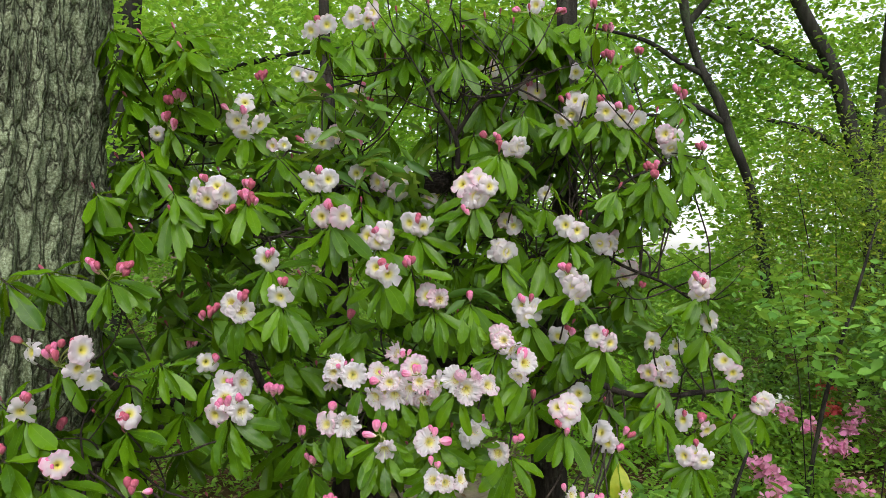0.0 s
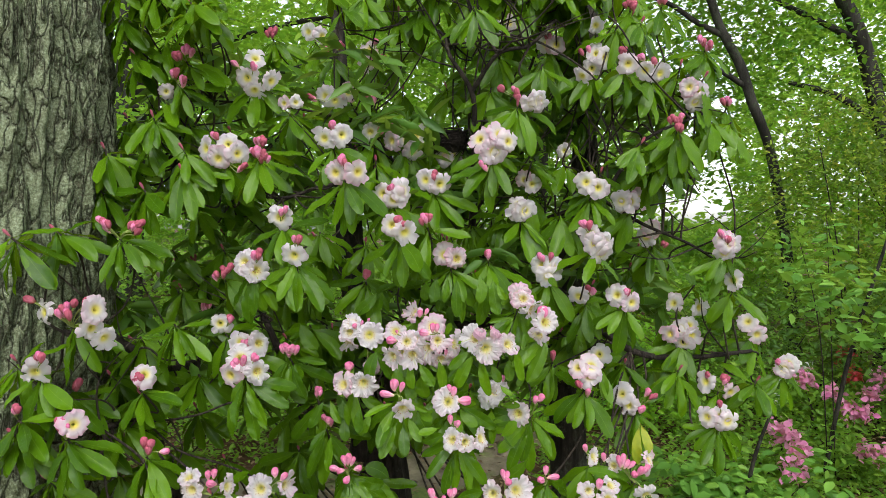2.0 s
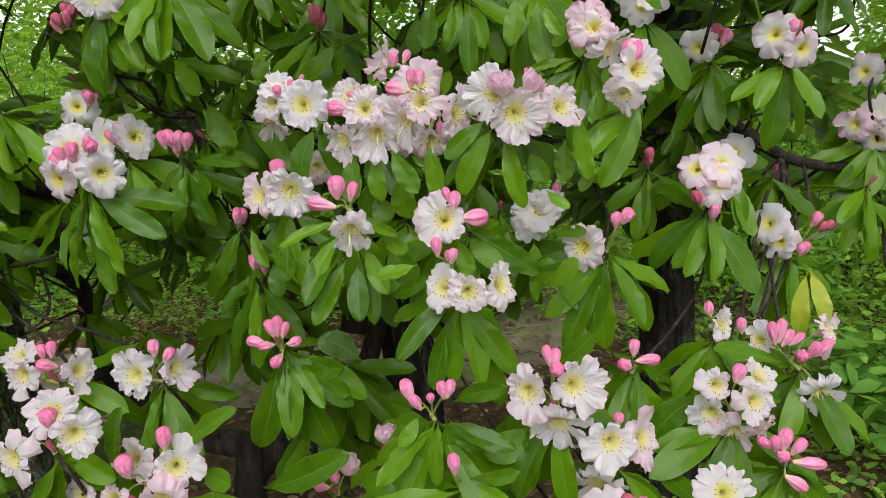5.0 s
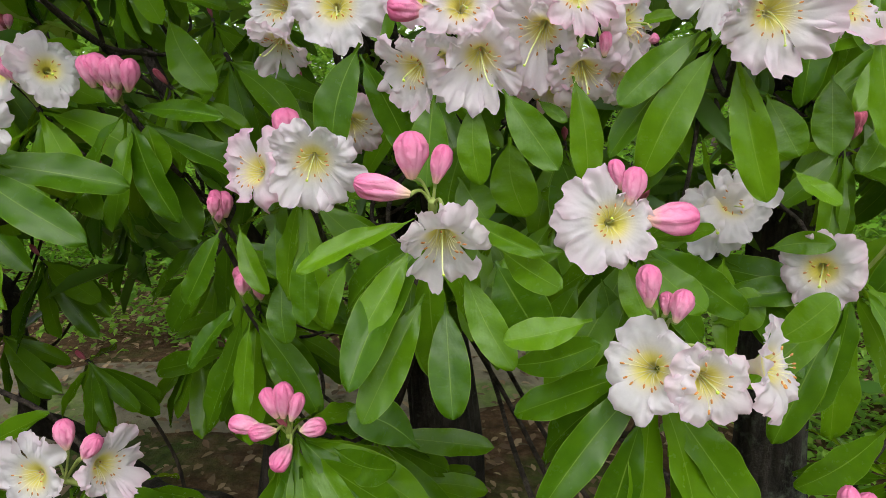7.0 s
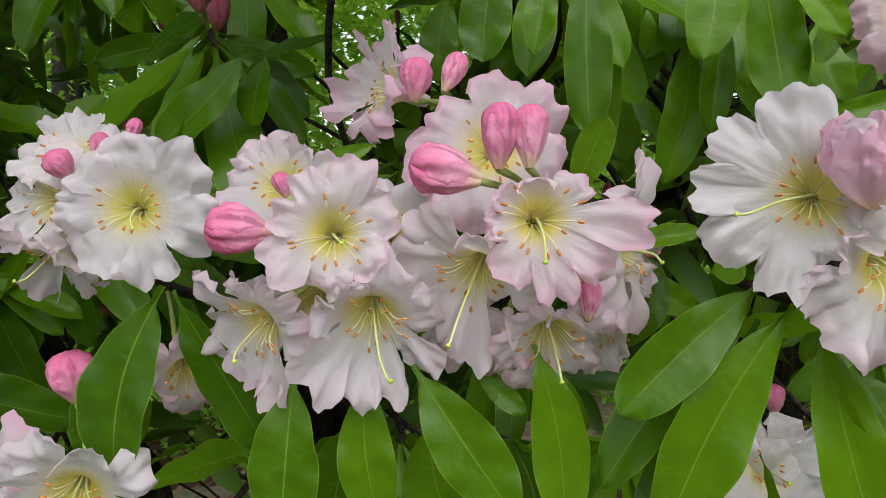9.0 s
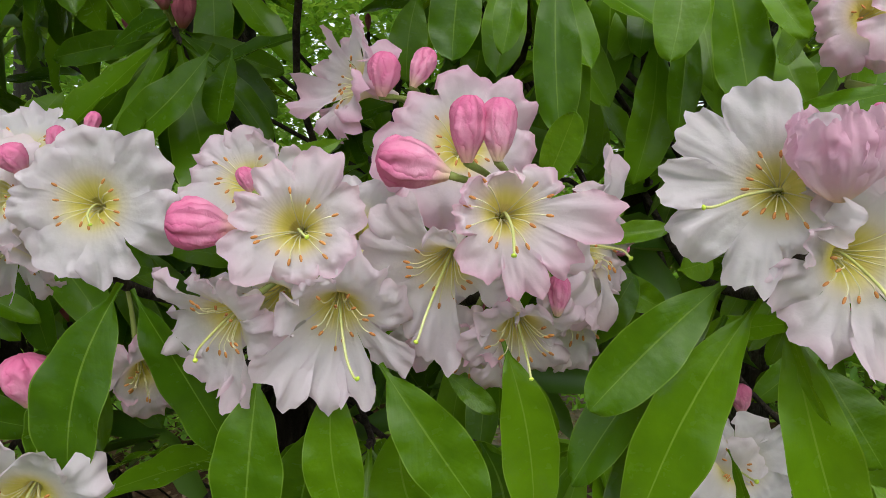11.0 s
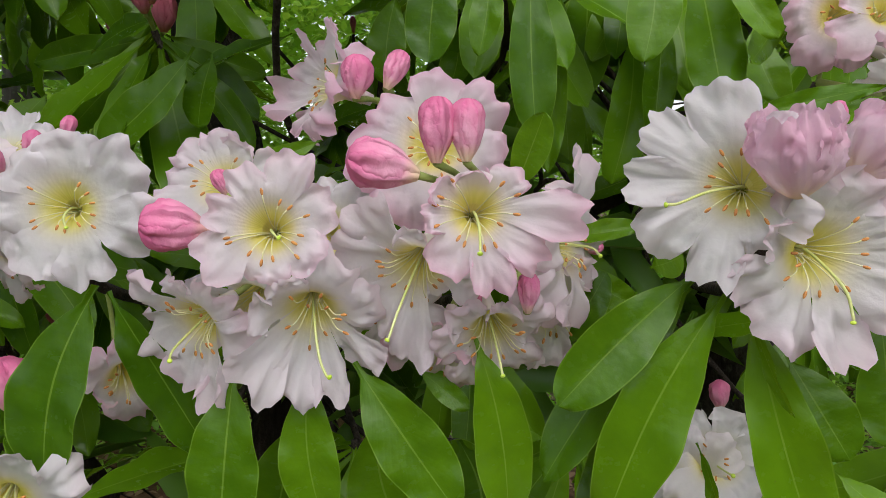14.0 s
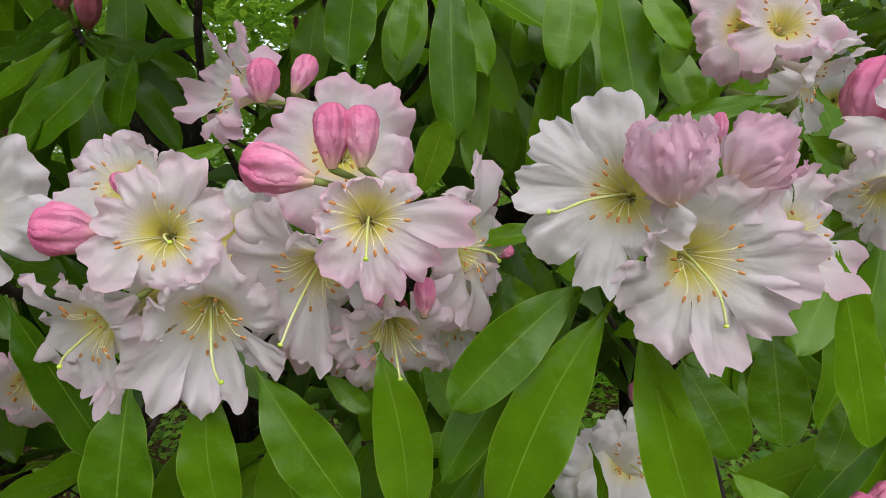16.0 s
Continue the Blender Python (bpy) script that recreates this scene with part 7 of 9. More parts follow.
truss((-0.058, 1.965, 0.594), 9, [(-0.058, 1.943, 0.645, -0.19, -0.76, 0.63, 1.19), (-0.003, 1.938, 0.638, 0.4, -0.79, 0.46, 1.09), (-0.102, 1.945, 0.624, -0.4, -0.87, 0.3, 1.11)], [(-0.082, 1.93, 0.679, -0.28, -0.18, 0.94, 1.08), (-0.033, 1.93, 0.67, 0.18, -0.11, 0.98, 0.92), (-0.024, 1.93, 0.668, 0.38, -0.07, 0.92, 1.10)])
truss((-0.856, 2.135, 0.852), 11, [], [(-0.844, 2.1, 0.902, -0.02, -0.15, 0.99, 1.15), (-0.824, 2.1, 0.899, 0.09, -0.13, 0.99, 1.09), (-0.831, 2.1, 0.883, 0.11, -0.13, 0.99, 1.05), (-0.787, 2.1, 0.881, 0.99, -0, 0.11, 0.99)])
truss((-0.815, 2.015, 0.673), 11, [], [(-0.777, 1.98, 0.722, 0.13, -0.1, 0.99, 1.26)])
truss((-0.413, 2.335, 0.974), 2, [], [(-0.397, 2.3, 1.005, 0.17, -0.17, 0.97, 0.79)])
truss((-0.387, 2.335, 0.887), 1, [], [(-0.371, 2.3, 0.921, 0.16, -0.16, 0.97, 0.88)])
truss((-0.287, 2.275, 1.033), 7)
truss((-0.14, 2.165, 1.02), 3)
truss((0.025, 2.245, 0.995), 7)
truss((0.03, 2.105, 0.94), 9)
truss((0.168, 2.455, 0.996), 0, [], [(0.155, 2.42, 1.036, -0.06, -0.11, 0.99, 0.90)])
truss((-0.317, 2.555, 1.337), 0, [], [(-0.3, 2.52, 1.352, 0.12, -0.12, 0.99, 1.15)])

single_leaf((-0.148, 2.135, 1.028), (-0.225, 2.09, 0.999), 0.019, 4)
single_leaf((-0.15, 2.135, 1.008), (-0.19, 2.09, 0.934), 0.027, -8)
single_leaf((-0.141, 2.135, 0.971), (-0.181, 2.09, 0.883), 0.031, -10)
single_leaf((-0.125, 2.135, 0.965), (-0.113, 2.09, 0.893), 0.031, -6)
single_leaf((-0.111, 2.135, 0.99), (-0.073, 2.09, 0.935), 0.026, 3)
single_leaf((-0.117, 2.135, 1.035), (-0.056, 2.09, 1.018), 0.016, 1)
single_leaf((-0.085, 2.135, 1.008), (-0.042, 2.09, 0.993), 0.023, 12)
single_leaf((-0.077, 2.135, 0.918), (-0.02, 2.09, 0.954), 0.025, -1)
single_leaf((-0.385, 2.29, 0.985), (-0.423, 2.26, 0.912), 0.029, 0)
single_leaf((-0.36, 2.29, 0.886), (-0.367, 2.26, 0.781), 0.024, -5)
single_leaf((-0.373, 2.29, 0.903), (-0.421, 2.26, 0.842), 0.023, 7)
single_leaf((-0.364, 2.29, 0.989), (-0.329, 2.26, 0.926), 0.023, -1)
single_leaf((-0.319, 2.29, 0.939), (-0.312, 2.26, 0.874), 0.031, -6)
single_leaf((-0.3, 2.5, 1.326), (-0.366, 2.47, 1.253), 0.038, -20)
single_leaf((-0.309, 2.52, 1.332), (-0.428, 2.52, 1.315), 0.027, -30)
single_leaf((-0.308, 2.54, 1.339), (-0.221, 2.54, 1.304), 0.027, 20)
single_leaf((-0.428, 2.55, 1.289), (-0.444, 2.52, 1.25), 0.036, -10)

for hub in [(-0.255, 2.295, 1.165), (-0.118, 2.245, 1.158), (-0.020, 2.250, 1.178), (-0.075, 2.310, 1.235), (0.097, 2.222, 1.176), (0.228, 2.355, 1.252), (0.254, 2.330, 1.215), (-0.137, 2.150, 1.036), (0.021, 2.205, 1.015), (0.025, 2.085, 0.958), (-0.285, 2.260, 1.035), (-0.705, 2.165, 0.742), (-0.522, 1.957, 0.740), (-0.527, 2.198, 0.738), (-0.396, 1.981, 0.680), (-0.299, 2.236, 0.785), (0.157, 2.115, 0.779), (0.279, 2.285, 0.753), (0.249, 2.135, 0.680), (0.406, 2.136, 0.586), (0.429, 2.269, 0.710), (0.550, 2.395, 0.744), (0.508, 2.244, 0.633), (0.426, 2.385, 0.780), (-0.010, 2.085, 0.757), (-0.098, 2.155, 0.657), (-0.184, 2.155, 0.583)]:
    add_hub(hub)
hero_flower((-0.2393, 2.2472, 1.1941), (0.18, -0.98, 0.12), [(35, 45.5, 2.8), (80, 39.5, 4.4), (141, 37.9, 3.6), (180, 37.9, 3.8), (241, 39.7, 4.6), (290, 42.6, 3.5), (338, 46, 1.4)], (-0.2344, 2.2380, 1.1842), 1)
hero_flower((-0.1229, 2.1972, 1.1855), (0.13, -0.98, 0.17), [(26, 30.4, 3.9), (65, 35.9, 5), (115, 29.9, 4), (158, 27.4, 3), (207, 32.8, 4.8), (267, 24.8, 3.8), (327, 26.9, 4.1)], (-0.1167, 2.1900, 1.1820), 2, spread=0.85)
hero_flower((-0.0347, 2.1871, 1.1925), (0.08, -0.98, 0.17), [(31, 25.1, 2.5), (102, 15.4, 1.8), (155, 21, 4), (189, 23.2, 4.6), (242, 30.8, 3.8), (278, 36.8, 4.4), (316, 35.4, 5), (358, 43.7, 9.9)], (-0.0340, 2.1630, 1.1774), 3, material=M_PETAL_PINK, spread=0.8)
hero_flower((-0.1084, 2.2084, 1.1459), (0.06, -0.83, -0.56), [(65, 33.1, 0.3), (111, 26.6, 7.8), (169, 28, 3.8), (217, 41.5, 20.7), (256, 39.9, 22), (281, 37.2, 16.2), (324, 38.4, 11.9), (356, 32.6, 4.3)], (-0.0962, 2.1840, 1.1243), 4)
hero_flower((-0.0614, 2.2085, 1.1659), (-0.25, -0.81, -0.52), [(75, 26.5, 8.2), (116, 40.4, -1.5), (159, 38, 7), (232, 36.1, 14.6), (264, 43.3, 22), (301, 18.3, -5.4), (346, 30, 4), (30, 30, 4)], (-0.0723, 2.1870, 1.1390), 5)
hero_flower((-0.0268, 2.2186, 1.1345), (0.16, -0.79, -0.59), [(92, 26.4, 9.6), (130, 28.2, 7), (192, 30, 4), (254, 32.9, 9.3), (314, 32.2, 7.7), (350, 24.7, -1.6), (41, 30, 4)], (-0.0233, 2.2050, 1.1180), 6)
hero_flower((0.0109, 2.2366, 1.1745), (0.89, -0.42, 0.15), [(12, 32.3, 7.3), (83, 45.1, 19.1), (114, 31, 5.8), (174, 32, 4), (234, 41.2, -12.1), (258, 42.7, 3.6), (315, 31.3, 1.6)], (0.0236, 2.2260, 1.1684), 7)
hero_flower((-0.0538, 2.2543, 1.2223), (0.08, -0.96, 0.27), [(41, 44.7, 7.9), (82, 42.1, 6.3), (141, 37.4, 4), (190, 46, 4.3), (243, 46, 1.8), (293, 38, 4.1), (352, 38.3, 4.3)], None, 8, material=M_PETAL_PINK)
hero_flower((-0.1127, 2.2870, 1.2580), (-0.87, -0.37, 0.33), [(16, 35, -0.7), (50, 33.2, 6.3), (118, 35.4, 13.1), (155, 36, 22), (208, 36.3, 22), (235, 35.9, 11.7), (282, 34, 4), (329, 34, 4)], None, 9, material=M_PETAL_PINK, spread=1.3)
hero_flower((-0.1649, 2.2609, 1.2058), (-0.14, -0.89, 0.44), [(55, 23.5, 1.8), (111, 30.8, -1), (141, 35.9, 3.5), (166, 32.9, 1), (216, 36, 4), (266, 36, 4), (316, 36, 4), (6, 36, 4)], None, 10)
hero_flower((-0.1678, 2.2240, 1.1381), (-0.50, -0.76, -0.42), [(36, 33.4, -3.7), (82, 30, 4), (128, 37.8, 10.6), (185, 31.8, 10), (252, 33.6, 13.6), (289, 39.8, 13.6), (353, 33.1, -2.6)], (-0.1677, 2.1950, 1.1288), 11)
hero_flower((-0.3055, 2.2781, 1.1999), (-0.46, -0.86, 0.21), [(119, 37.3, 9.9), (180, 35.6, 8.9), (236, 37.5, 10), (308, 33.9, 4.3), (359, 36.1, -0.7), (59, 34, 4)], None, 12)
hero_flower((-0.2995, 2.2901, 1.2240), (0.06, -0.61, 0.79), [(80, 33.5, 7.2), (116, 31.6, 2.4), (157, 27.9, -4.1), (206, 32, 4), (256, 32, 4), (306, 32, 4), (355, 30.9, 5.1), (38, 32, 4)], None, 13)
hero_flower((-0.3065, 2.2813, 1.1653), (-0.31, -0.46, -0.83), [(211, 35.2, 22), (245, 34.8, 11.8), (299, 34, 4), (353, 34, 4), (48, 34, 4), (102, 34, 4), (156, 34, 4)], (-0.3167, 2.2600, 1.1536), 14)
hero_flower((-0.1466, 2.2448, 1.1438), (-0.14, -0.90, -0.41), [(10, 26.4, -3), (61, 28.8, 5), (113, 31.2, -1), (164, 33.6, 7), (216, 27.6, 1), (267, 30, 9), (318, 32.4, 3)], None, 15)
hero_flower((-0.0774, 2.2482, 1.1464), (0.07, -0.98, -0.20), [(10, 28.2, -3), (61, 30.7, 5), (113, 33.3, -1), (164, 35.8, 7), (216, 29.4, 1), (267, 32, 9), (318, 34.6, 3)], None, 16)
hero_flower((-0.0503, 2.2441, 1.1206), (-0.16, -0.74, -0.66), [(51, 25.2, 17), (107, 32, 4), (162, 32, 4), (218, 27.7, -3.8), (252, 30.1, -0.9), (305, 32, 4), (358, 32, 4)], None, 17, material=M_PETAL_PINK)
hero_flower((0.0046, 2.2489, 1.1392), (0.61, -0.76, -0.24), [(26, 29.6, 0.9), (77, 32, 4), (128, 32, 4), (179, 32, 4), (230, 32, 4), (280, 32, 4), (331, 31.4, 2.6)], None, 18)
hero_flower((-0.1085, 2.2624, 1.1786), (0.08, -0.95, 0.31), [(10, 28.2, -3), (61, 30.7, 5), (113, 33.3, -1), (164, 35.8, 7), (216, 29.4, 1), (267, 32, 9), (318, 34.6, 3)], None, 19)
hero_flower((0.1639, 2.2185, 1.1808), (0.50, -0.82, 0.29), [(10, 29.9, -3), (61, 32.6, 5), (113, 35.4, -1), (164, 38.1, 7), (216, 31.3, 1), (267, 34, 9), (318, 36.7, 3)], None, 20, material=M_PETAL_PINK)
hero_flower((0.0705, 2.1846, 1.2012), (-0.38, -0.92, 0.11), [(3, 9.4, 1.6), (55, 32, 4), (107, 43.9, 7.3), (150, 46, 7), (177, 46, 6.4), (211, 46, 5.8), (254, 43.8, 5.1), (281, 28.1, 3.9), (322, 32, 4)], (0.0364, 2.1700, 1.1943), 21, spread=0.75)
hero_flower((0.1010, 2.1821, 1.1734), (0.13, -0.99, -0.05), [(27, 43.9, 11), (61, 37.2, 4.6), (113, 36, 4), (165, 29.5, 8.6), (199, 38.7, 2.6), (245, 42.9, 4.7), (281, 45.5, 10.5), (327, 46, 16.4), (359, 45.2, 14.3)], (0.1054, 2.1650, 1.1494), 22, spread=0.95)
hero_flower((0.2108, 2.3274, 1.3009), (-0.12, -0.95, 0.30), [(26, 24.4, -4.9), (106, 27.5, -0.2), (171, 30.4, 5.5), (214, 39.7, -0.3), (280, 25.3, 9), (333, 34, 4)], None, 23, material=M_PETAL_PINK)
hero_flower((0.2372, 2.3413, 1.2688), (0.75, -0.46, -0.47), [(46, 34.8, 22), (72, 34.4, 6.9), (121, 34, 4), (170, 34, 4), (218, 35.8, -13.6), (261, 34, 4), (304, 34.8, 16.1), (355, 34, 4)], None, 24)
hero_flower((0.2553, 2.2942, 1.1962), (-0.36, -0.72, -0.59), [(232, 28.3, -0.6), (269, 37.2, 7.7), (293, 32.7, 2.3), (343, 34, 4), (33, 34, 4), (83, 34, 4), (133, 34, 4), (182, 34, 4)], None, 25)
hero_flower((-0.2464, 2.1924, 1.0645), (0.21, -0.95, -0.23), [(16, 37.8, 1.7), (64, 33, 4), (111, 38.4, 2.3), (142, 40.1, 4.3), (183, 33, 4), (224, 41.4, 12.9), (267, 44.4, 15), (302, 42.4, 9.3), (338, 46, 5.1)], (-0.2434, 2.1700, 1.0508), 26)
hero_flower((-0.3112, 2.2181, 1.0531), (-0.42, -0.87, 0.27), [(63, 42.6, -4.6), (122, 39.2, 10), (177, 33.3, 2.4), (249, 31.1, 0.3), (312, 39.6, -2), (8, 34, 4)], None, 27, material=M_PETAL_PINK)
hero_flower((-0.2406, 2.2997, 1.0900), (0.57, -0.66, -0.49), [(97, 33.3, 4.7), (151, 34, 4), (205, 19.6, 3.7), (283, 34.2, 4.6), (315, 36.3, 6.8), (2, 34, 4), (50, 34, 4)], None, 28, material=M_PETAL_PINK)
hero_flower((-0.0013, 2.1724, 1.0230), (0.22, -0.95, 0.24), [(61, 23.3, 3.4), (109, 43.3, 0.8), (147, 46, -2.6), (185, 46, -1.5), (228, 45.2, 4.7), (265, 35.4, 6), (316, 35.2, 7), (8, 31, 4)], (-0.0037, 2.1650, 1.0271), 29)
hero_flower((-0.1216, 2.0996, 1.0195), (0.07, -0.67, -0.74), [(5, 33.6, 3.4), (63, 34.4, -5.1), (101, 33.1, -1.5), (149, 31, 4), (197, 29.9, 2.3), (241, 35.4, 19.8), (301, 34.5, 15.8)], (-0.1181, 2.0850, 0.9997), 30)
hero_flower((0.0152, 2.0632, 0.9509), (-0.36, -0.85, 0.38), [(48, 28.5, 4.9), (111, 34.4, 5.9), (183, 29, 3.2), (259, 35.3, 4.6), (309, 30, 4), (358, 30, 4)], None, 31)
hero_flower((0.0495, 2.0542, 0.9477), (0.18, -0.98, 0.10), [(20, 26.1, 4), (86, 22, 5.1), (134, 29.2, 3.9), (198, 27.6, 3.9), (247, 27.4, 3.6), (313, 28.5, 4.1)], (0.0514, 2.0400, 0.9476), 32)
hero_flower((0.0914, 2.0706, 0.9546), (0.76, -0.55, 0.34), [(76, 31.7, 4.5), (122, 30, 4), (168, 30, 4), (213, 33.6, 0), (257, 35.3, 2.7), (307, 30, 4), (357, 23, -5.7)], None, 33)
hero_bud((-0.0505, 2.2000, 1.2243), (0.05, -0.07, 1.00), 0.0279, 0.0156)
hero_bud((-0.0380, 2.2000, 1.2241), (0.04, -0.07, 1.00), 0.0264, 0.0142)
hero_bud((-0.0718, 2.1980, 1.2109), (-0.91, -0.32, 0.28), 0.0314, 0.0204)
hero_bud((-0.1675, 2.2120, 1.1854), (-0.89, -0.43, 0.15), 0.0305, 0.0222)
hero_bud((-0.2857, 2.2620, 1.2158), (-0.26, -0.43, 0.87), 0.0176, 0.0146)
hero_bud((-0.2655, 2.2650, 1.2247), (0.33, -0.17, 0.93), 0.0177, 0.0091)
hero_bud((-0.2459, 2.2650, 1.2343), (0.49, -0.05, 0.87), 0.0133, 0.0073)
hero_bud((-0.0930, 2.2620, 1.2563), (0.12, -0.07, 0.99), 0.0224, 0.0155)
hero_bud((-0.0749, 2.2720, 1.2609), (0.45, 0.05, 0.89), 0.0218, 0.0124)
hero_bud((-0.1578, 2.2420, 1.2045), (-0.27, -0.21, 0.94), 0.0135, 0.0084)
hero_bud((-0.0119, 2.2050, 1.1541), (0.03, -0.17, 0.99), 0.0186, 0.0098)
hero_bud((-0.0347, 2.2250, 1.1486), (-0.16, -0.18, 0.97), 0.0079, 0.0069)
hero_bud((0.0344, 2.3000, 1.1643), (0.84, -0.08, 0.53), 0.0109, 0.0090)
hero_bud((-0.3079, 2.2900, 1.0883), (0.03, -0.17, 0.99), 0.0321, 0.0260)
hero_bud((0.2685, 2.3300, 1.2513), (0.28, -0.19, 0.94), 0.0528, 0.0370)
hero_bud((0.1158, 2.2000, 1.2269), (-0.09, -0.09, 0.99), 0.0146, 0.0063)
hero_bud((-0.1499, 2.1350, 1.0733), (0.02, -0.10, 0.99), 0.0348, 0.0238)
hero_bud((-0.1661, 2.1200, 1.0523), (-0.90, -0.35, 0.25), 0.0415, 0.0183)
hero_bud((-0.1302, 2.1420, 1.0668), (0.25, 0.02, 0.97), 0.0294, 0.0152)
hero_bud((0.0009, 2.1850, 1.0565), (-0.31, -0.04, 0.95), 0.0243, 0.0122)
hero_bud((0.0118, 2.1800, 1.0480), (0.16, 0.01, 0.99), 0.0300, 0.0169)
hero_bud((0.0407, 2.1800, 1.0253), (1.00, -0.07, 0.03), 0.0388, 0.0252)
hero_bud((0.0103, 2.0500, 1.0063), (-0.08, -0.09, 0.99), 0.0263, 0.0136)
hero_bud((0.0297, 2.0550, 0.9936), (0.20, -0.06, 0.98), 0.0212, 0.0129)
hero_bud((0.0226, 2.0600, 0.9937), (0.01, 0.01, 1.00), 0.0146, 0.0085)
hero_opening((0.0834, 2.1680, 1.2164), (-0.14, -0.13, 0.98), 0.0342)
hero_opening((0.1282, 2.1850, 1.2176), (0.67, -0.12, 0.73), 0.0324)
hero_flower((-0.7256, 2.1370, 0.7606), (-0.02, -0.99, 0.10), [(19, 32.9, -0.6), (64, 30, 4), (108, 30, 4), (153, 31.1, 5), (194, 30, 4), (234, 30.8, 4.4), (279, 43.9, 8.5), (318, 34.5, 1.1)], None, 61, spread=0.8)
hero_flower((-0.7417, 2.1545, 0.7895), (-0.19, -0.69, 0.70), [(18, 35, -5), (55, 32.5, 1.8), (115, 29.8, 3.8), (156, 29.9, 3.4), (206, 30.3, 5.3), (263, 30, 4), (320, 30, 4)], None, 62)
hero_flower((-0.6270, 2.1531, 0.7687), (0.95, -0.24, 0.18), [(65, 37.3, 5.3), (116, 30, 4), (168, 33.2, 1.3), (212, 30, 4), (255, 42.4, 5.5), (301, 26.3, 1.2), (359, 27.9, 2.3)], None, 63)
hero_bud((-0.6766, 2.1350, 0.8040), (-0.07, -0.01, 1.00), 0.0262, 0.0159)
hero_bud((-0.6588, 2.1350, 0.8086), (0.12, 0.03, 0.99), 0.0289, 0.0158)
hero_bud((-0.6605, 2.1250, 0.7849), (-0.55, -0.74, 0.38), 0.0334, 0.0204)
hero_flower((-0.5114, 1.9552, 0.7907), (0.17, -0.85, 0.50), [(19, 40.6, -1.6), (67, 36.9, 3.6), (113, 33.6, 4.8), (160, 35.9, 7.5), (217, 34.5, 5.1), (250, 39.7, 5.3), (292, 32, 4), (335, 43.5, -4)], None, 67, spread=0.8)
hero_flower((-0.4579, 1.9302, 0.7756), (0.53, -0.85, 0.08), [(8, 35.6, 2.9), (50, 40.7, -0.7), (90, 27.9, 5.2), (144, 30, 4), (198, 17.7, -0.9), (233, 25.5, 1.8), (282, 33.5, 5.8), (316, 33.8, 5.1)], None, 68)
hero_flower((-0.5645, 1.9342, 0.7296), (-0.24, -0.97, -0.01), [(26, 38.7, -17.7), (93, 40.7, -6.8), (147, 30.1, 4), (190, 30, 4), (234, 30.2, 4.3), (304, 46, 1.1), (345, 30, 4)], None, 69, spread=0.8)
hero_bud((-0.4902, 1.9270, 0.7965), (0.04, -0.08, 1.00), 0.0281, 0.0207)
hero_flower((-0.5380, 2.1701, 0.7569), (-0.02, -0.99, 0.15), [(66, 44.6, -1.7), (95, 46, -1.2), (121, 46, 7.6), (172, 39.5, 7.2), (237, 40.6, 7.9), (291, 43.1, 4.1), (356, 35.6, 4.4)], None, 71, spread=0.8)
hero_flower((-0.4699, 2.1857, 0.7664), (0.96, -0.29, -0.04), [(2, 35.6, 10.6), (54, 44.9, 6.5), (81, 33, 2.7), (130, 30, 4), (179, 30, 4), (228, 30, 4), (278, 39, 12.7), (303, 40.4, 17.7)], None, 72)
hero_bud((-0.4944, 2.1680, 0.8055), (-0.02, 0.00, 1.00), 0.0308, 0.0187)
hero_bud((-0.4700, 2.1680, 0.7947), (0.61, -0.02, 0.79), 0.0307, 0.0177)
hero_flower((-0.4174, 1.9841, 0.7145), (0.07, -0.86, 0.50), [(11, 31.2, 1), (51, 21.5, 6.8), (111, 29.4, 4.5), (154, 15.9, -4.1), (209, 27, 4), (264, 27, 4), (320, 37.4, -1.4)], None, 75)
hero_flower((-0.3382, 1.9644, 0.7186), (0.48, -0.83, 0.28), [(58, 46, -0.1), (119, 26.7, 4), (174, 30.1, 3.8), (226, 29, 4), (277, 30.5, 4.7), (318, 25.7, 3.4), (345, 39.8, 4.6)], None, 76)
hero_flower((-0.3506, 1.9436, 0.6801), (0.16, -0.92, -0.35), [(3, 34.3, -2.3), (40, 35.5, -10.3), (100, 35.3, -7.6), (133, 30.5, 1.9), (208, 28.2, 5.5), (264, 26, 2.6), (314, 27, 4)], None, 77, material=M_PETAL_PINK)
hero_flower((-0.5089, 1.9834, 0.6526), (-0.14, -0.94, 0.30), [(8, 28, 1.3), (72, 24.4, 5.6), (152, 26.8, 4.4), (218, 24.1, 1.9), (267, 26, 4), (316, 23.3, 5.6)], None, 78)
hero_flower((-0.4411, 1.9637, 0.6625), (0.07, -0.91, 0.41), [(25, 25.6, 0.8), (70, 18, 5.9), (112, 22, 4), (154, 18.3, 1.2), (232, 16.1, 0.1), (281, 22, 4), (330, 25.4, 2.3)], None, 79, material=M_PETAL_PINK)
hero_bud((-0.4043, 1.9510, 0.7202), (-0.10, -0.11, 0.99), 0.0349, 0.0235)
hero_bud((-0.3490, 1.9610, 0.7600), (0.02, 0.01, 1.00), 0.0331, 0.0188)
hero_bud((-0.3032, 2.2060, 0.8338), (-0.30, -0.05, 0.95), 0.0316, 0.0158)
hero_bud((-0.2910, 2.2060, 0.8372), (0.08, -0.03, 1.00), 0.0371, 0.0185)
hero_bud((-0.2796, 2.2060, 0.8318), (0.34, 0.07, 0.94), 0.0296, 0.0139)
hero_bud((-0.3291, 2.2060, 0.8104), (-0.91, -0.32, 0.25), 0.0319, 0.0178)
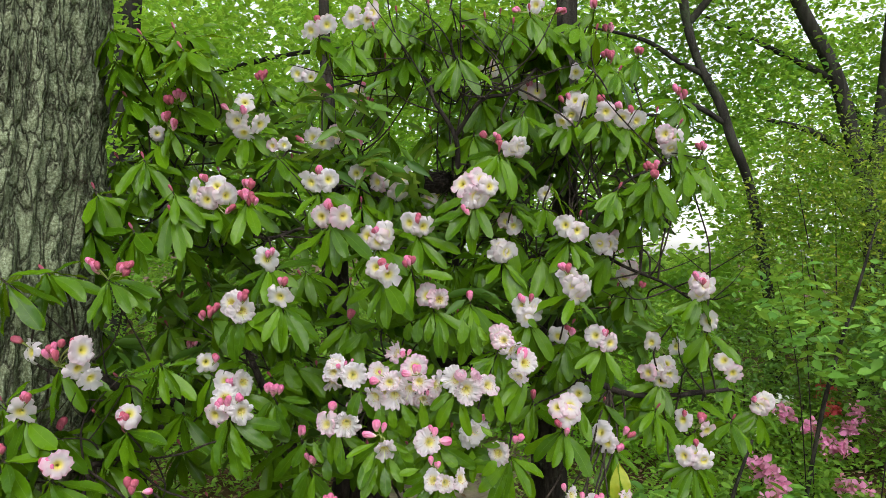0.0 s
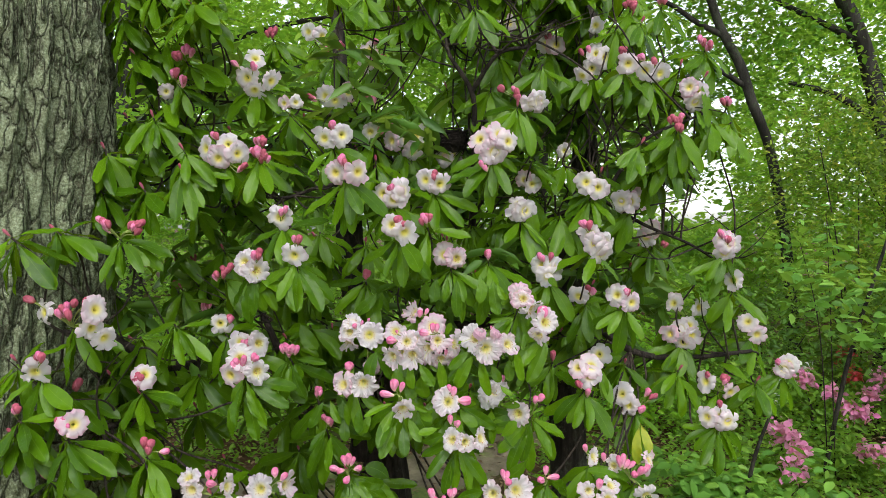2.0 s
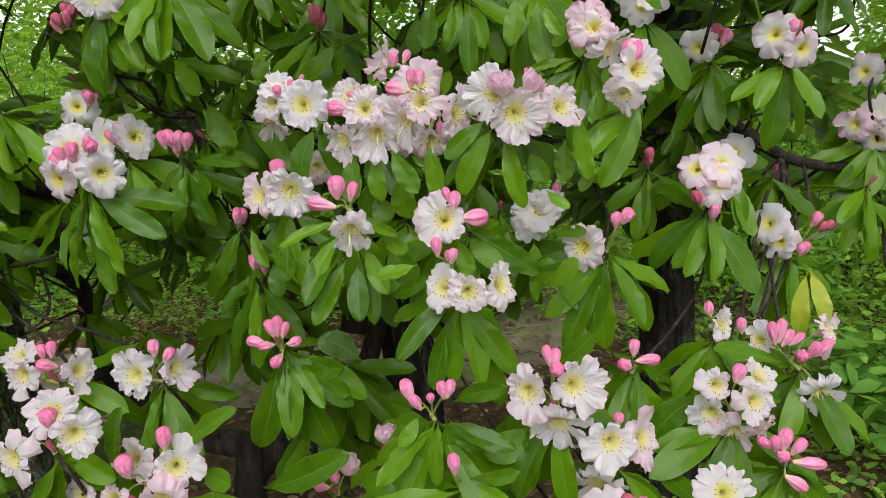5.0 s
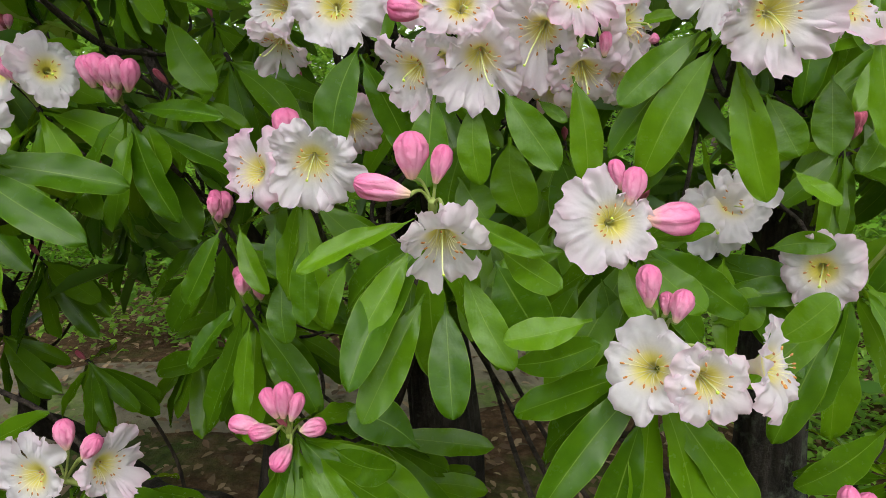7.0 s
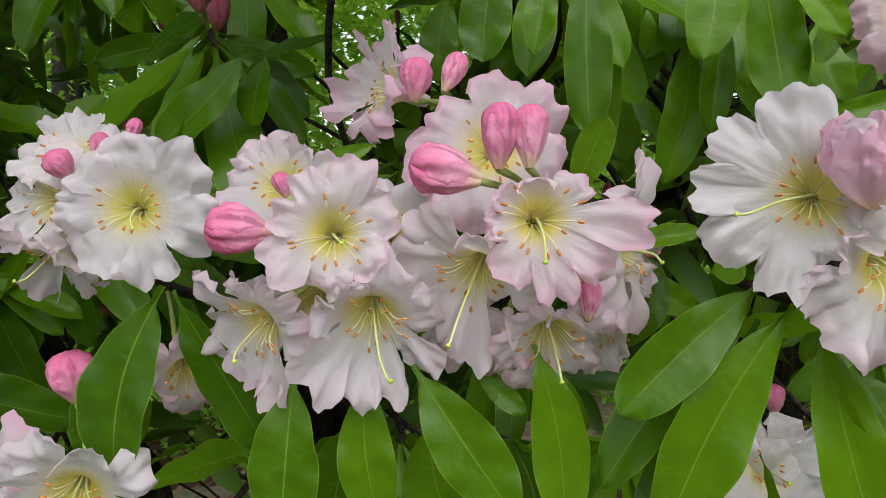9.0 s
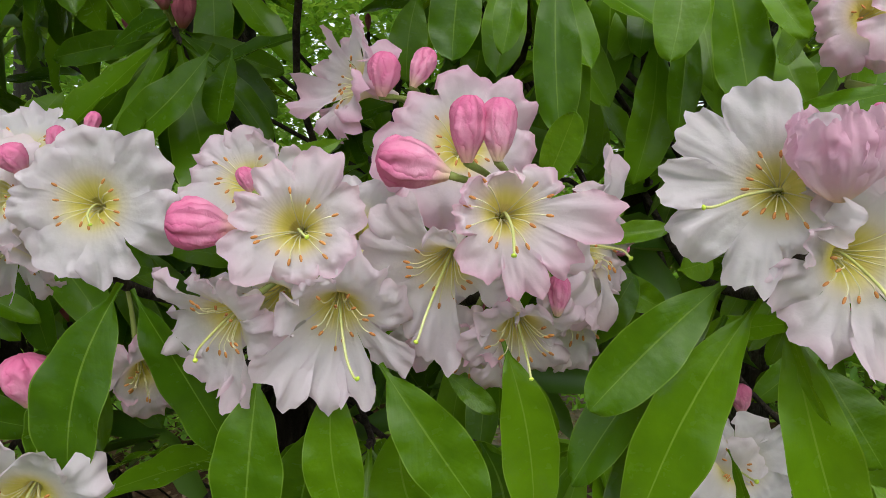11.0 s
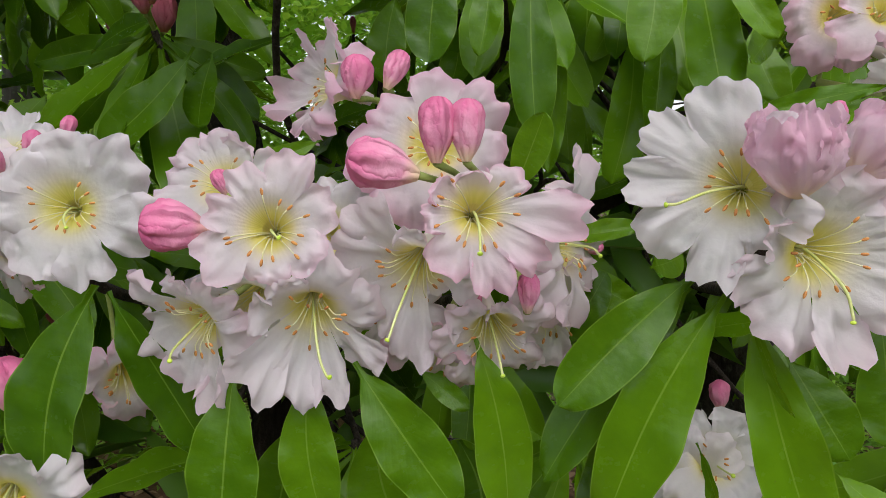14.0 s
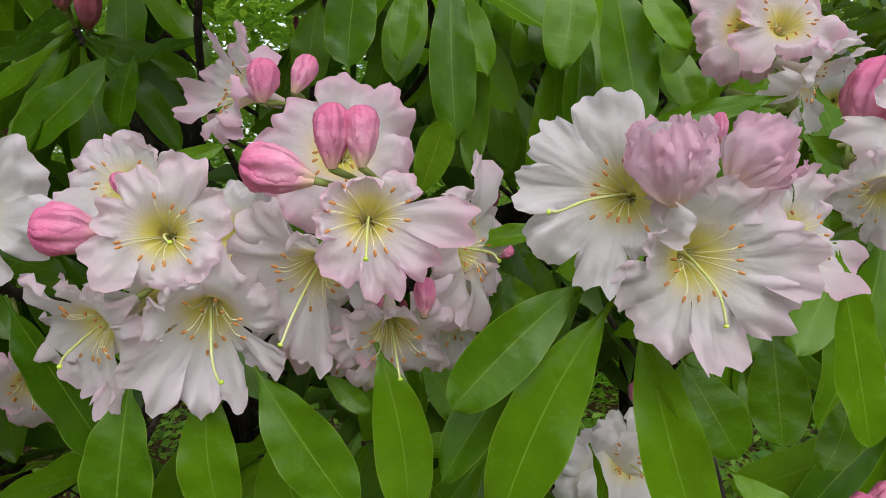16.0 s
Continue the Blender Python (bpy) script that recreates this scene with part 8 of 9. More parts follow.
hero_bud((-0.3125, 2.2060, 0.8051), (-0.80, -0.59, 0.11), 0.0262, 0.0159)
hero_bud((-0.2643, 2.2060, 0.8129), (0.95, -0.04, 0.30), 0.0259, 0.0176)
hero_bud((-0.2945, 2.2060, 0.7812), (-0.22, -0.90, -0.37), 0.0300, 0.0187)
hero_flower((0.1237, 2.0871, 0.7993), (-0.13, -0.99, 0.10), [(55, 30.5, 3.6), (100, 38.4, 1), (141, 33, 4), (179, 26.9, 3.2), (252, 37.9, 8.3), (289, 46, 12.5), (349, 26.3, 4.6)], None, 89)
hero_flower((0.1866, 2.0876, 0.8120), (0.28, -0.93, 0.25), [(13, 46, 10.9), (51, 46, 6.7), (96, 33, 4), (141, 27.1, 6.4), (195, 33, 4), (249, 31.3, 3.6), (287, 46, 12), (329, 46, 13.1)], None, 90, spread=0.8)
hero_flower((0.1674, 2.1036, 0.7456), (0.02, -0.80, -0.61), [(12, 46, -2.7), (63, 32.7, -2.2), (117, 35.1, -8.1), (188, 43.4, 10.8), (222, 37, 18), (283, 36.7, 22), (336, 38.3, 14.9)], None, 91)
hero_bud((0.1518, 2.0850, 0.8513), (-0.21, -0.03, 0.98), 0.0319, 0.0137)
hero_bud((0.1600, 2.0850, 0.8468), (0.17, 0.04, 0.99), 0.0318, 0.0144)
hero_bud((0.1634, 2.0700, 0.8385), (0.25, -0.69, 0.68), 0.0239, 0.0194)
hero_bud((0.2791, 2.2550, 0.8069), (0.02, 0.01, 1.00), 0.0283, 0.0168)
hero_bud((0.2992, 2.2550, 0.7892), (0.99, 0.02, 0.16), 0.0371, 0.0168)
hero_bud((0.2679, 2.2550, 0.7784), (-0.66, -0.60, 0.45), 0.0285, 0.0196)
hero_flower((0.2384, 2.0973, 0.7268), (0.18, -0.96, 0.20), [(23, 30.6, 4.4), (87, 28.1, 4), (155, 36.1, 0.8), (199, 46, 2), (253, 44.3, 9.5), (297, 36.7, 8.5), (341, 36.4, 7.4)], None, 98)
hero_flower((0.2826, 2.1245, 0.7215), (0.67, -0.69, 0.26), [(22, 27, 0.4), (71, 45.7, 4.2), (143, 34.1, -1.7), (186, 30, 4), (229, 36.2, 1.4), (259, 44.2, 9.7), (303, 27.5, 0.7)], None, 99, material=M_PETAL_PINK)
hero_flower((0.2226, 2.1233, 0.6452), (-0.20, -0.84, -0.51), [(6, 42.7, -3.7), (58, 32.6, -2.6), (126, 35.5, -4.6), (166, 43.9, 3.7), (230, 35.1, 16.1), (274, 36.8, 22), (318, 34, 9.4)], None, 100, spread=0.8)
hero_bud((0.2490, 2.1250, 0.7484), (0.04, -0.08, 1.00), 0.0175, 0.0143)
hero_flower((0.3924, 2.1093, 0.6566), (0.17, -0.83, 0.53), [(15, 40.3, 7.9), (52, 38, 5.6), (98, 40.2, 3.6), (141, 43.6, 0.5), (170, 46, -4.7), (227, 46, -0), (272, 34, 4), (317, 32.9, 3.2)], None, 102, spread=0.8)
hero_flower((0.4002, 2.2315, 0.7621), (0.18, -0.94, 0.30), [(4, 17.1, 0.7), (50, 23, 4), (97, 27.5, 3), (155, 35.4, -2.4), (225, 27.3, 2.8), (287, 20.8, 3.5)], None, 103)
hero_flower((0.4556, 2.2315, 0.7396), (0.29, -0.94, 0.20), [(68, 27.6, 4.1), (137, 30.5, 1.4), (172, 36.2, -3.1), (245, 36.7, 4.5), (290, 30.7, 6.5), (349, 27.2, 4.1)], None, 104)
hero_flower((0.4689, 2.2695, 0.7661), (0.46, -0.57, 0.68), [(2, 29.5, 2.9), (58, 25.1, -1.4), (102, 30, 4), (146, 30, 4), (190, 39.6, -10.9), (239, 30, 4), (288, 29.4, 3.8)], None, 105)
hero_flower((0.3973, 2.2465, 0.7085), (-0.25, -0.94, -0.22), [(24, 24.6, 6.5), (83, 31.8, 2.3), (128, 33.4, 1.5), (195, 39.4, 7.7), (263, 39.6, 14.7), (324, 30, 4)], None, 106, spread=0.8)
hero_flower((0.4361, 2.2528, 0.6787), (0.13, -0.78, -0.61), [(53, 27.5, 7.6), (120, 34.2, -7.9), (197, 46, 0.2), (262, 30.9, 6.9), (305, 33, 14.6), (359, 30, 4)], None, 107, material=M_PETAL_PINK)
hero_flower((0.4795, 2.2699, 0.6782), (0.74, -0.51, -0.44), [(207, 29, -11), (283, 27.3, 7.4), (359, 27, 8.7), (51, 27, 4), (103, 27, 4), (155, 27, 4)], None, 108, material=M_PETAL_PINK)
hero_bud((0.4284, 2.2290, 0.7817), (0.26, 0.05, 0.96), 0.0304, 0.0202)
hero_flower((0.4973, 2.3888, 0.7829), (-0.56, -0.78, 0.27), [(89, 36, 3.8), (138, 28, 4), (186, 15.7, -2.2), (248, 28, 4), (311, 27.9, 4), (357, 28, 4), (43, 28, 4)], None, 110)
hero_flower((0.5951, 2.3683, 0.6997), (0.25, -0.84, -0.48), [(70, 39.5, -6.8), (114, 34, -5.9), (167, 40.8, -15.9), (222, 39.8, 6.5), (258, 36, 13.8), (308, 33.1, 11.3), (358, 34.9, 12.7)], None, 111)
hero_flower((0.6069, 2.3914, 0.8020), (0.77, -0.45, 0.44), [(35, 30.7, 7), (87, 30, 4), (139, 31.3, -1.5), (192, 30, 4), (244, 46, -16.5), (317, 28.4, -2.2)], None, 112, material=M_PETAL_PINK)
hero_bud((0.5107, 2.3600, 0.8030), (-0.21, -0.03, 0.98), 0.0410, 0.0168)
hero_bud((0.5208, 2.3600, 0.8073), (0.08, -0.03, 1.00), 0.0428, 0.0177)
hero_bud((0.5311, 2.3600, 0.7960), (0.42, -0.03, 0.90), 0.0335, 0.0158)
hero_bud((0.5450, 2.3600, 0.7946), (0.71, -0.02, 0.70), 0.0316, 0.0139)
hero_bud((0.5575, 2.3600, 0.7657), (-0.39, -0.72, 0.58), 0.0335, 0.0205)
hero_bud((0.5730, 2.3600, 0.7762), (0.34, -0.36, 0.87), 0.0371, 0.0185)
hero_bud((0.5863, 2.3600, 0.7807), (0.66, -0.04, 0.75), 0.0407, 0.0166)
hero_bud((0.4676, 2.2090, 0.6823), (-0.71, -0.30, 0.64), 0.0285, 0.0142)
hero_bud((0.4809, 2.2090, 0.6814), (-0.13, -0.24, 0.96), 0.0301, 0.0159)
hero_bud((0.4936, 2.2090, 0.6895), (0.12, 0.03, 0.99), 0.0366, 0.0200)
hero_bud((0.5121, 2.2090, 0.6791), (0.54, -0.04, 0.84), 0.0316, 0.0166)
hero_bud((0.4914, 2.2090, 0.6658), (0.09, -0.98, 0.20), 0.0251, 0.0184)
hero_bud((0.5277, 2.2090, 0.6558), (1.00, -0.02, -0.03), 0.0467, 0.0175)
hero_bud((0.5123, 2.2090, 0.6242), (0.86, -0.25, -0.45), 0.0353, 0.0177)
hero_flower((0.4354, 2.3801, 0.8117), (0.70, -0.61, 0.37), [(66, 32.4, 7.6), (116, 27, 4), (166, 27, 4), (215, 34.9, -7.9), (268, 27, 4), (322, 24.1, -1.5), (14, 27, 4)], None, 127)
hero_bud((-0.0362, 2.0550, 0.8046), (-0.30, -0.05, 0.95), 0.0339, 0.0185)
hero_bud((-0.0249, 2.0550, 0.7879), (-0.45, -0.22, 0.87), 0.0263, 0.0147)
hero_bud((0.0118, 2.0550, 0.8080), (-0.21, -0.03, 0.98), 0.0260, 0.0145)
hero_bud((0.0212, 2.0550, 0.8102), (0.26, 0.05, 0.96), 0.0274, 0.0145)
hero_bud((-0.0049, 2.0550, 0.7957), (0.06, -0.21, 0.98), 0.0154, 0.0115)
hero_opening((-0.0946, 2.1350, 0.6996), (0.02, 0.01, 1.00), 0.0310)
hero_opening((-0.1555, 2.1350, 0.6421), (0.29, -0.29, 0.91), 0.0335)
hero_bud((-0.1763, 2.1250, 0.6230), (-0.28, -0.20, 0.94), 0.0229, 0.0167)
hero_bud((-0.1978, 2.1250, 0.6057), (-0.86, -0.43, 0.29), 0.0248, 0.0142)

single_leaf((-0.208, 2.215, 1.159), (-0.233, 2.192, 1.073), 0.036, -8)
single_leaf((-0.217, 2.240, 1.152), (-0.175, 2.230, 1.065), 0.030, 20)
single_leaf((-0.147, 2.215, 1.118), (-0.152, 2.192, 1.044), 0.036, 4)
single_leaf((-0.114, 2.225, 1.116), (-0.107, 2.211, 1.045), 0.028, -6)
single_leaf((-0.091, 2.215, 1.122), (-0.045, 2.192, 1.060), 0.032, 10)
single_leaf((-0.035, 2.220, 1.132), (-0.017, 2.203, 1.050), 0.028, -8)
single_leaf((-0.087, 2.262, 1.081), (-0.071, 2.250, 1.011), 0.041, 10)
single_leaf((-0.044, 2.272, 1.062), (-0.033, 2.262, 1.002), 0.045, -12)
single_leaf((-0.127, 2.265, 1.080), (-0.145, 2.255, 1.009), 0.037, -14)
single_leaf((-0.063, 2.235, 1.113), (-0.039, 2.222, 1.097), 0.011, 10)
single_leaf((0.059, 2.200, 1.164), (-0.001, 2.184, 1.111), 0.027, -15)
single_leaf((0.069, 2.220, 1.161), (-0.012, 2.195, 1.079), 0.028, 22)
single_leaf((0.070, 2.198, 1.155), (0.020, 2.178, 1.058), 0.034, -6)
single_leaf((0.071, 2.236, 1.140), (0.013, 2.215, 1.036), 0.033, 18)
single_leaf((0.084, 2.205, 1.149), (0.111, 2.186, 1.038), 0.030, 12)
single_leaf((0.082, 2.200, 1.149), (0.090, 2.185, 1.104), 0.007, 68)
single_leaf((0.117, 2.240, 1.117), (0.141, 2.220, 1.071), 0.029, 14)
single_leaf((0.168, 2.250, 1.132), (0.170, 2.235, 1.070), 0.031, 10)
single_leaf((0.184, 2.225, 1.176), (0.206, 2.211, 1.077), 0.026, -6)
single_leaf((0.211, 2.250, 1.095), (0.191, 2.235, 1.058), 0.021, 10)
single_leaf((0.143, 2.240, 1.057), (0.178, 2.220, 1.037), 0.019, -12)
single_leaf((0.063, 2.205, 1.087), (0.071, 2.195, 1.046), 0.008, 60)
single_leaf((0.006, 2.260, 1.175), (0.045, 2.245, 1.183), 0.012, -10)
single_leaf((0.020, 2.270, 1.161), (0.047, 2.255, 1.140), 0.017, 12)
single_leaf((0.002, 2.262, 1.114), (0.032, 2.255, 1.156), 0.020, 10)
single_leaf((0.060, 2.275, 1.156), (0.074, 2.265, 1.163), 0.018, 10)
single_leaf((0.085, 2.380, 1.360), (0.077, 2.356, 1.281), 0.035, 0)
single_leaf((0.118, 2.390, 1.356), (0.137, 2.369, 1.244), 0.042, -5)
single_leaf((0.134, 2.370, 1.342), (0.159, 2.349, 1.292), 0.021, 10)
single_leaf((0.184, 2.390, 1.326), (0.144, 2.373, 1.276), 0.021, 150)
single_leaf((0.108, 2.420, 1.329), (0.100, 2.406, 1.236), 0.024, 0)
single_leaf((0.093, 2.450, 1.319), (0.078, 2.436, 1.200), 0.037, -15)
single_leaf((-0.052, 2.380, 1.356), (-0.062, 2.356, 1.283), 0.035, 0)
single_leaf((-0.019, 2.390, 1.355), (-0.028, 2.373, 1.289), 0.022, 8)
single_leaf((0.009, 2.390, 1.356), (0.011, 2.373, 1.235), 0.032, -5)
single_leaf((0.032, 2.430, 1.344), (0.023, 2.416, 1.209), 0.024, 8)
single_leaf((-0.015, 2.250, 1.197), (-0.001, 2.235, 1.235), 0.018, 10)
single_leaf((-0.086, 2.430, 1.343), (-0.096, 2.420, 1.278), 0.029, -10)
single_leaf((-0.114, 2.275, 1.227), (-0.153, 2.262, 1.213), 0.012, -20)
single_leaf((0.060, 2.470, 1.376), (0.052, 2.460, 1.264), 0.041, 10)
single_leaf((-0.042, 2.470, 1.323), (-0.051, 2.450, 1.276), 0.027, 10)
single_leaf((-0.239, 2.430, 1.305), (-0.320, 2.416, 1.231), 0.037, -15)
single_leaf((-0.233, 2.450, 1.304), (-0.245, 2.436, 1.248), 0.031, 10)
single_leaf((-0.279, 2.490, 1.305), (-0.292, 2.480, 1.196), 0.047, 0)
single_leaf((-0.315, 2.500, 1.288), (-0.347, 2.470, 1.189), 0.042, -10)
single_leaf((-0.182, 2.500, 1.329), (-0.264, 2.480, 1.299), 0.023, 15)
single_leaf((-0.356, 2.500, 1.316), (-0.301, 2.480, 1.343), 0.028, 0)
single_leaf((0.184, 2.275, 1.250), (0.110, 2.260, 1.235), 0.013, -25)
single_leaf((0.183, 2.280, 1.245), (0.154, 2.270, 1.232), 0.012, 20)
single_leaf((0.245, 2.360, 1.234), (0.271, 2.350, 1.217), 0.019, 10)
single_leaf((0.234, 2.450, 1.327), (0.245, 2.440, 1.259), 0.032, 0)
single_leaf((0.188, 2.460, 1.321), (0.201, 2.430, 1.260), 0.031, 0)
single_leaf((0.233, 2.360, 1.256), (0.227, 2.350, 1.215), 0.013, 0)
single_leaf((0.216, 2.300, 1.204), (0.208, 2.280, 1.154), 0.016, 10)
single_leaf((0.322, 2.420, 1.329), (0.295, 2.400, 1.355), 0.025, 0)
single_leaf((0.282, 2.420, 1.275), (0.325, 2.400, 1.203), 0.038, 0)
single_leaf((0.009, 2.215, 0.988), (0.033, 2.190, 0.933), 0.028, 8)
single_leaf((0.024, 2.220, 0.989), (0.080, 2.200, 0.950), 0.032, -12)
single_leaf((-0.004, 2.235, 0.961), (0.003, 2.225, 0.912), 0.024, 0)
single_leaf((-0.022, 2.245, 0.956), (-0.054, 2.230, 0.889), 0.029, -8)
single_leaf((-0.033, 2.240, 0.983), (-0.092, 2.220, 0.971), 0.025, 12)
single_leaf((-0.020, 2.070, 0.978), (-0.075, 2.056, 0.969), 0.023, 20)
single_leaf((-0.133, 2.260, 1.045), (-0.106, 2.250, 1.008), 0.037, 0)
single_leaf((0.147, 2.260, 0.901), (0.186, 2.240, 0.951), 0.032, -15)
single_leaf((0.151, 2.310, 0.976), (0.202, 2.290, 0.986), 0.022, 10)
single_leaf((0.025, 2.220, 1.000), (0.075, 2.190, 1.018), 0.019, -25)
single_leaf((-0.485, 2.320, 1.104), (-0.381, 2.290, 1.100), 0.023, 15)
single_leaf((-0.484, 2.330, 1.092), (-0.473, 2.320, 1.032), 0.036, 0)
single_leaf((-0.488, 2.400, 1.206), (-0.430, 2.370, 1.127), 0.046, 10)
single_leaf((-0.533, 2.400, 1.048), (-0.466, 2.380, 0.952), 0.055, -10)
single_leaf((-0.330, 2.300, 0.988), (-0.322, 2.280, 0.937), 0.029, 0)
single_leaf((-0.258, 2.200, 0.993), (-0.258, 2.180, 0.923), 0.031, 10)
single_leaf((-0.225, 2.210, 0.974), (-0.243, 2.190, 0.921), 0.023, -15)
single_leaf((-0.094, 2.200, 0.982), (-0.053, 2.180, 0.920), 0.046, 12)
single_leaf((-0.165, 2.160, 0.958), (-0.190, 2.140, 0.898), 0.041, -10)
single_leaf((0.114, 2.330, 0.895), (0.151, 2.320, 0.929), 0.041, 10)
single_leaf((0.120, 2.340, 0.959), (0.131, 2.330, 0.900), 0.028, 0)
single_leaf((-0.447, 1.985, 0.671), (-0.401, 1.930, 0.805), 0.035, 6)
single_leaf((-0.367, 1.995, 0.721), (-0.266, 1.970, 0.806), 0.027, -14)
single_leaf((-0.500, 2.200, 0.725), (-0.367, 2.190, 0.715), 0.030, 18)
single_leaf((-0.525, 2.200, 0.727), (-0.510, 2.186, 0.650), 0.035, 6)
single_leaf((-0.582, 2.190, 0.705), (-0.649, 2.176, 0.674), 0.024, -20)
single_leaf((-0.325, 2.000, 0.695), (-0.277, 1.990, 0.680), 0.034, 10)
single_leaf((-0.283, 2.100, 0.611), (-0.145, 2.060, 0.699), 0.044, -10)
single_leaf((-0.523, 1.975, 0.717), (-0.436, 1.959, 0.693), 0.036, 12)
single_leaf((-0.284, 2.225, 0.761), (-0.261, 2.204, 0.633), 0.045, 6)
single_leaf((-0.312, 2.235, 0.754), (-0.353, 2.219, 0.604), 0.053, -14)
single_leaf((-0.533, 1.975, 0.711), (-0.534, 1.959, 0.642), 0.032, 0)
single_leaf((-0.256, 2.240, 0.775), (-0.193, 2.226, 0.760), 0.038, 20)
single_leaf((0.223, 2.200, 0.857), (0.161, 2.190, 0.796), 0.037, -20)
single_leaf((0.123, 2.120, 0.723), (0.100, 2.103, 0.628), 0.049, 8)
single_leaf((0.514, 2.330, 0.767), (0.410, 2.290, 0.804), 0.031, 14)
single_leaf((0.384, 2.270, 0.728), (0.312, 2.252, 0.654), 0.048, -8)
single_leaf((-0.275, 2.235, 0.768), (-0.184, 2.223, 0.715), 0.042, 14)
single_leaf((-0.274, 2.260, 0.706), (-0.219, 2.230, 0.613), 0.051, 8)
single_leaf((0.019, 2.100, 0.903), (-0.008, 2.080, 0.796), 0.030, -8)
single_leaf((0.044, 2.120, 0.898), (0.085, 2.110, 0.759), 0.040, 8)
single_leaf((-0.005, 2.080, 0.751), (-0.043, 2.070, 0.643), 0.037, -6)
single_leaf((-0.001, 2.085, 0.749), (-0.002, 2.060, 0.661), 0.024, 0)
single_leaf((0.011, 2.080, 0.752), (0.032, 2.070, 0.667), 0.032, 6)
single_leaf((0.015, 2.080, 0.757), (0.060, 2.070, 0.712), 0.024, 12)
single_leaf((0.021, 2.075, 0.783), (0.096, 2.050, 0.816), 0.027, 16)
single_leaf((-0.029, 2.085, 0.756), (-0.055, 2.060, 0.718), 0.022, -10)
single_leaf((0.049, 2.045, 0.688), (0.114, 2.020, 0.712), 0.020, 14)
single_leaf((0.049, 2.045, 0.679), (0.107, 2.020, 0.666), 0.023, 8)
single_leaf((0.127, 2.130, 0.726), (0.061, 2.100, 0.693), 0.046, -14)
single_leaf((-0.054, 2.140, 0.642), (-0.136, 2.130, 0.604), 0.044, -10)
single_leaf((-0.094, 2.150, 0.645), (-0.066, 2.130, 0.587), 0.030, 6)
single_leaf((-0.181, 2.300, 0.747), (-0.250, 2.280, 0.794), 0.048, 12)


def filler_shoots():
    """Leafy shoots without flowers that fill the bush behind the trusses."""
    rnd = random.Random(77)
    pts = np.array(BASES)
    made = 0
    while made < 100:
        x, z = rnd.uniform(-1.25, 1.2), rnd.uniform(0.98, 2.75)
        d2 = (pts[:, 0] - x) ** 2 + (pts[:, 2] - z) ** 2
        near3 = np.argsort(d2)[:3]
        if d2[near3[0]] > 0.09 or (z > 2.0 and x < -0.35) or (x > 0.3 and z > 1.45) or (x > 0.75) or (z > 2.2 and rnd.random() < 0.5):
            continue
        y = pts[near3, 1].mean() + rnd.uniform(0.15, 0.55)
        if -0.35 < x < 0.3 and y < 2.5 and 0.98 < z < 1.4:
            y = 2.55 + rnd.uniform(0, 0.2)
        truss((x, y, z), 8)
        made += 1


filler_shoots()
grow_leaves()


def bare_twigs():
    """Thin dark leafless twigs inside the bush."""
    rnd = random.Random(9)
    for k in range(110):
        n = Vector(rnd.choice(NODES))
        if n.z < 0.6:
            continue
        d = Vector((rnd.uniform(-1, 1), rnd.uniform(-0.9, 0.3), rnd.uniform(-0.2, 0.9))).normalized()
        L = rnd.uniform(0.18, 0.45)
        q = Vector((rnd.uniform(-0.06, 0.06), rnd.uniform(-0.06, 0.06), rnd.uniform(-0.03, 0.06)))
        m, e = n + d * L * 0.5 + q, n + d * L + q * 0.4 + Vector((0, 0, rnd.uniform(0, 0.08)))
        pieces = [tube([(*n, 0.0036), (*m, 0.0026), (*e, 0.0013)], 6, 6)]
        s = Vector((rnd.uniform(-1, 1), rnd.uniform(-0.8, 0.4), rnd.uniform(0, 0.8))).normalized()
        pieces.append(tube([(*m, 0.0022), (*(m + s * 0.08 + q * 0.3), 0.0017), (*(m + s * 0.16), 0.001)], 5, 4))
        place("twig", mesh_from("twig", *joined(pieces)[:2], [M_TWIG]), bush)


bare_twigs()


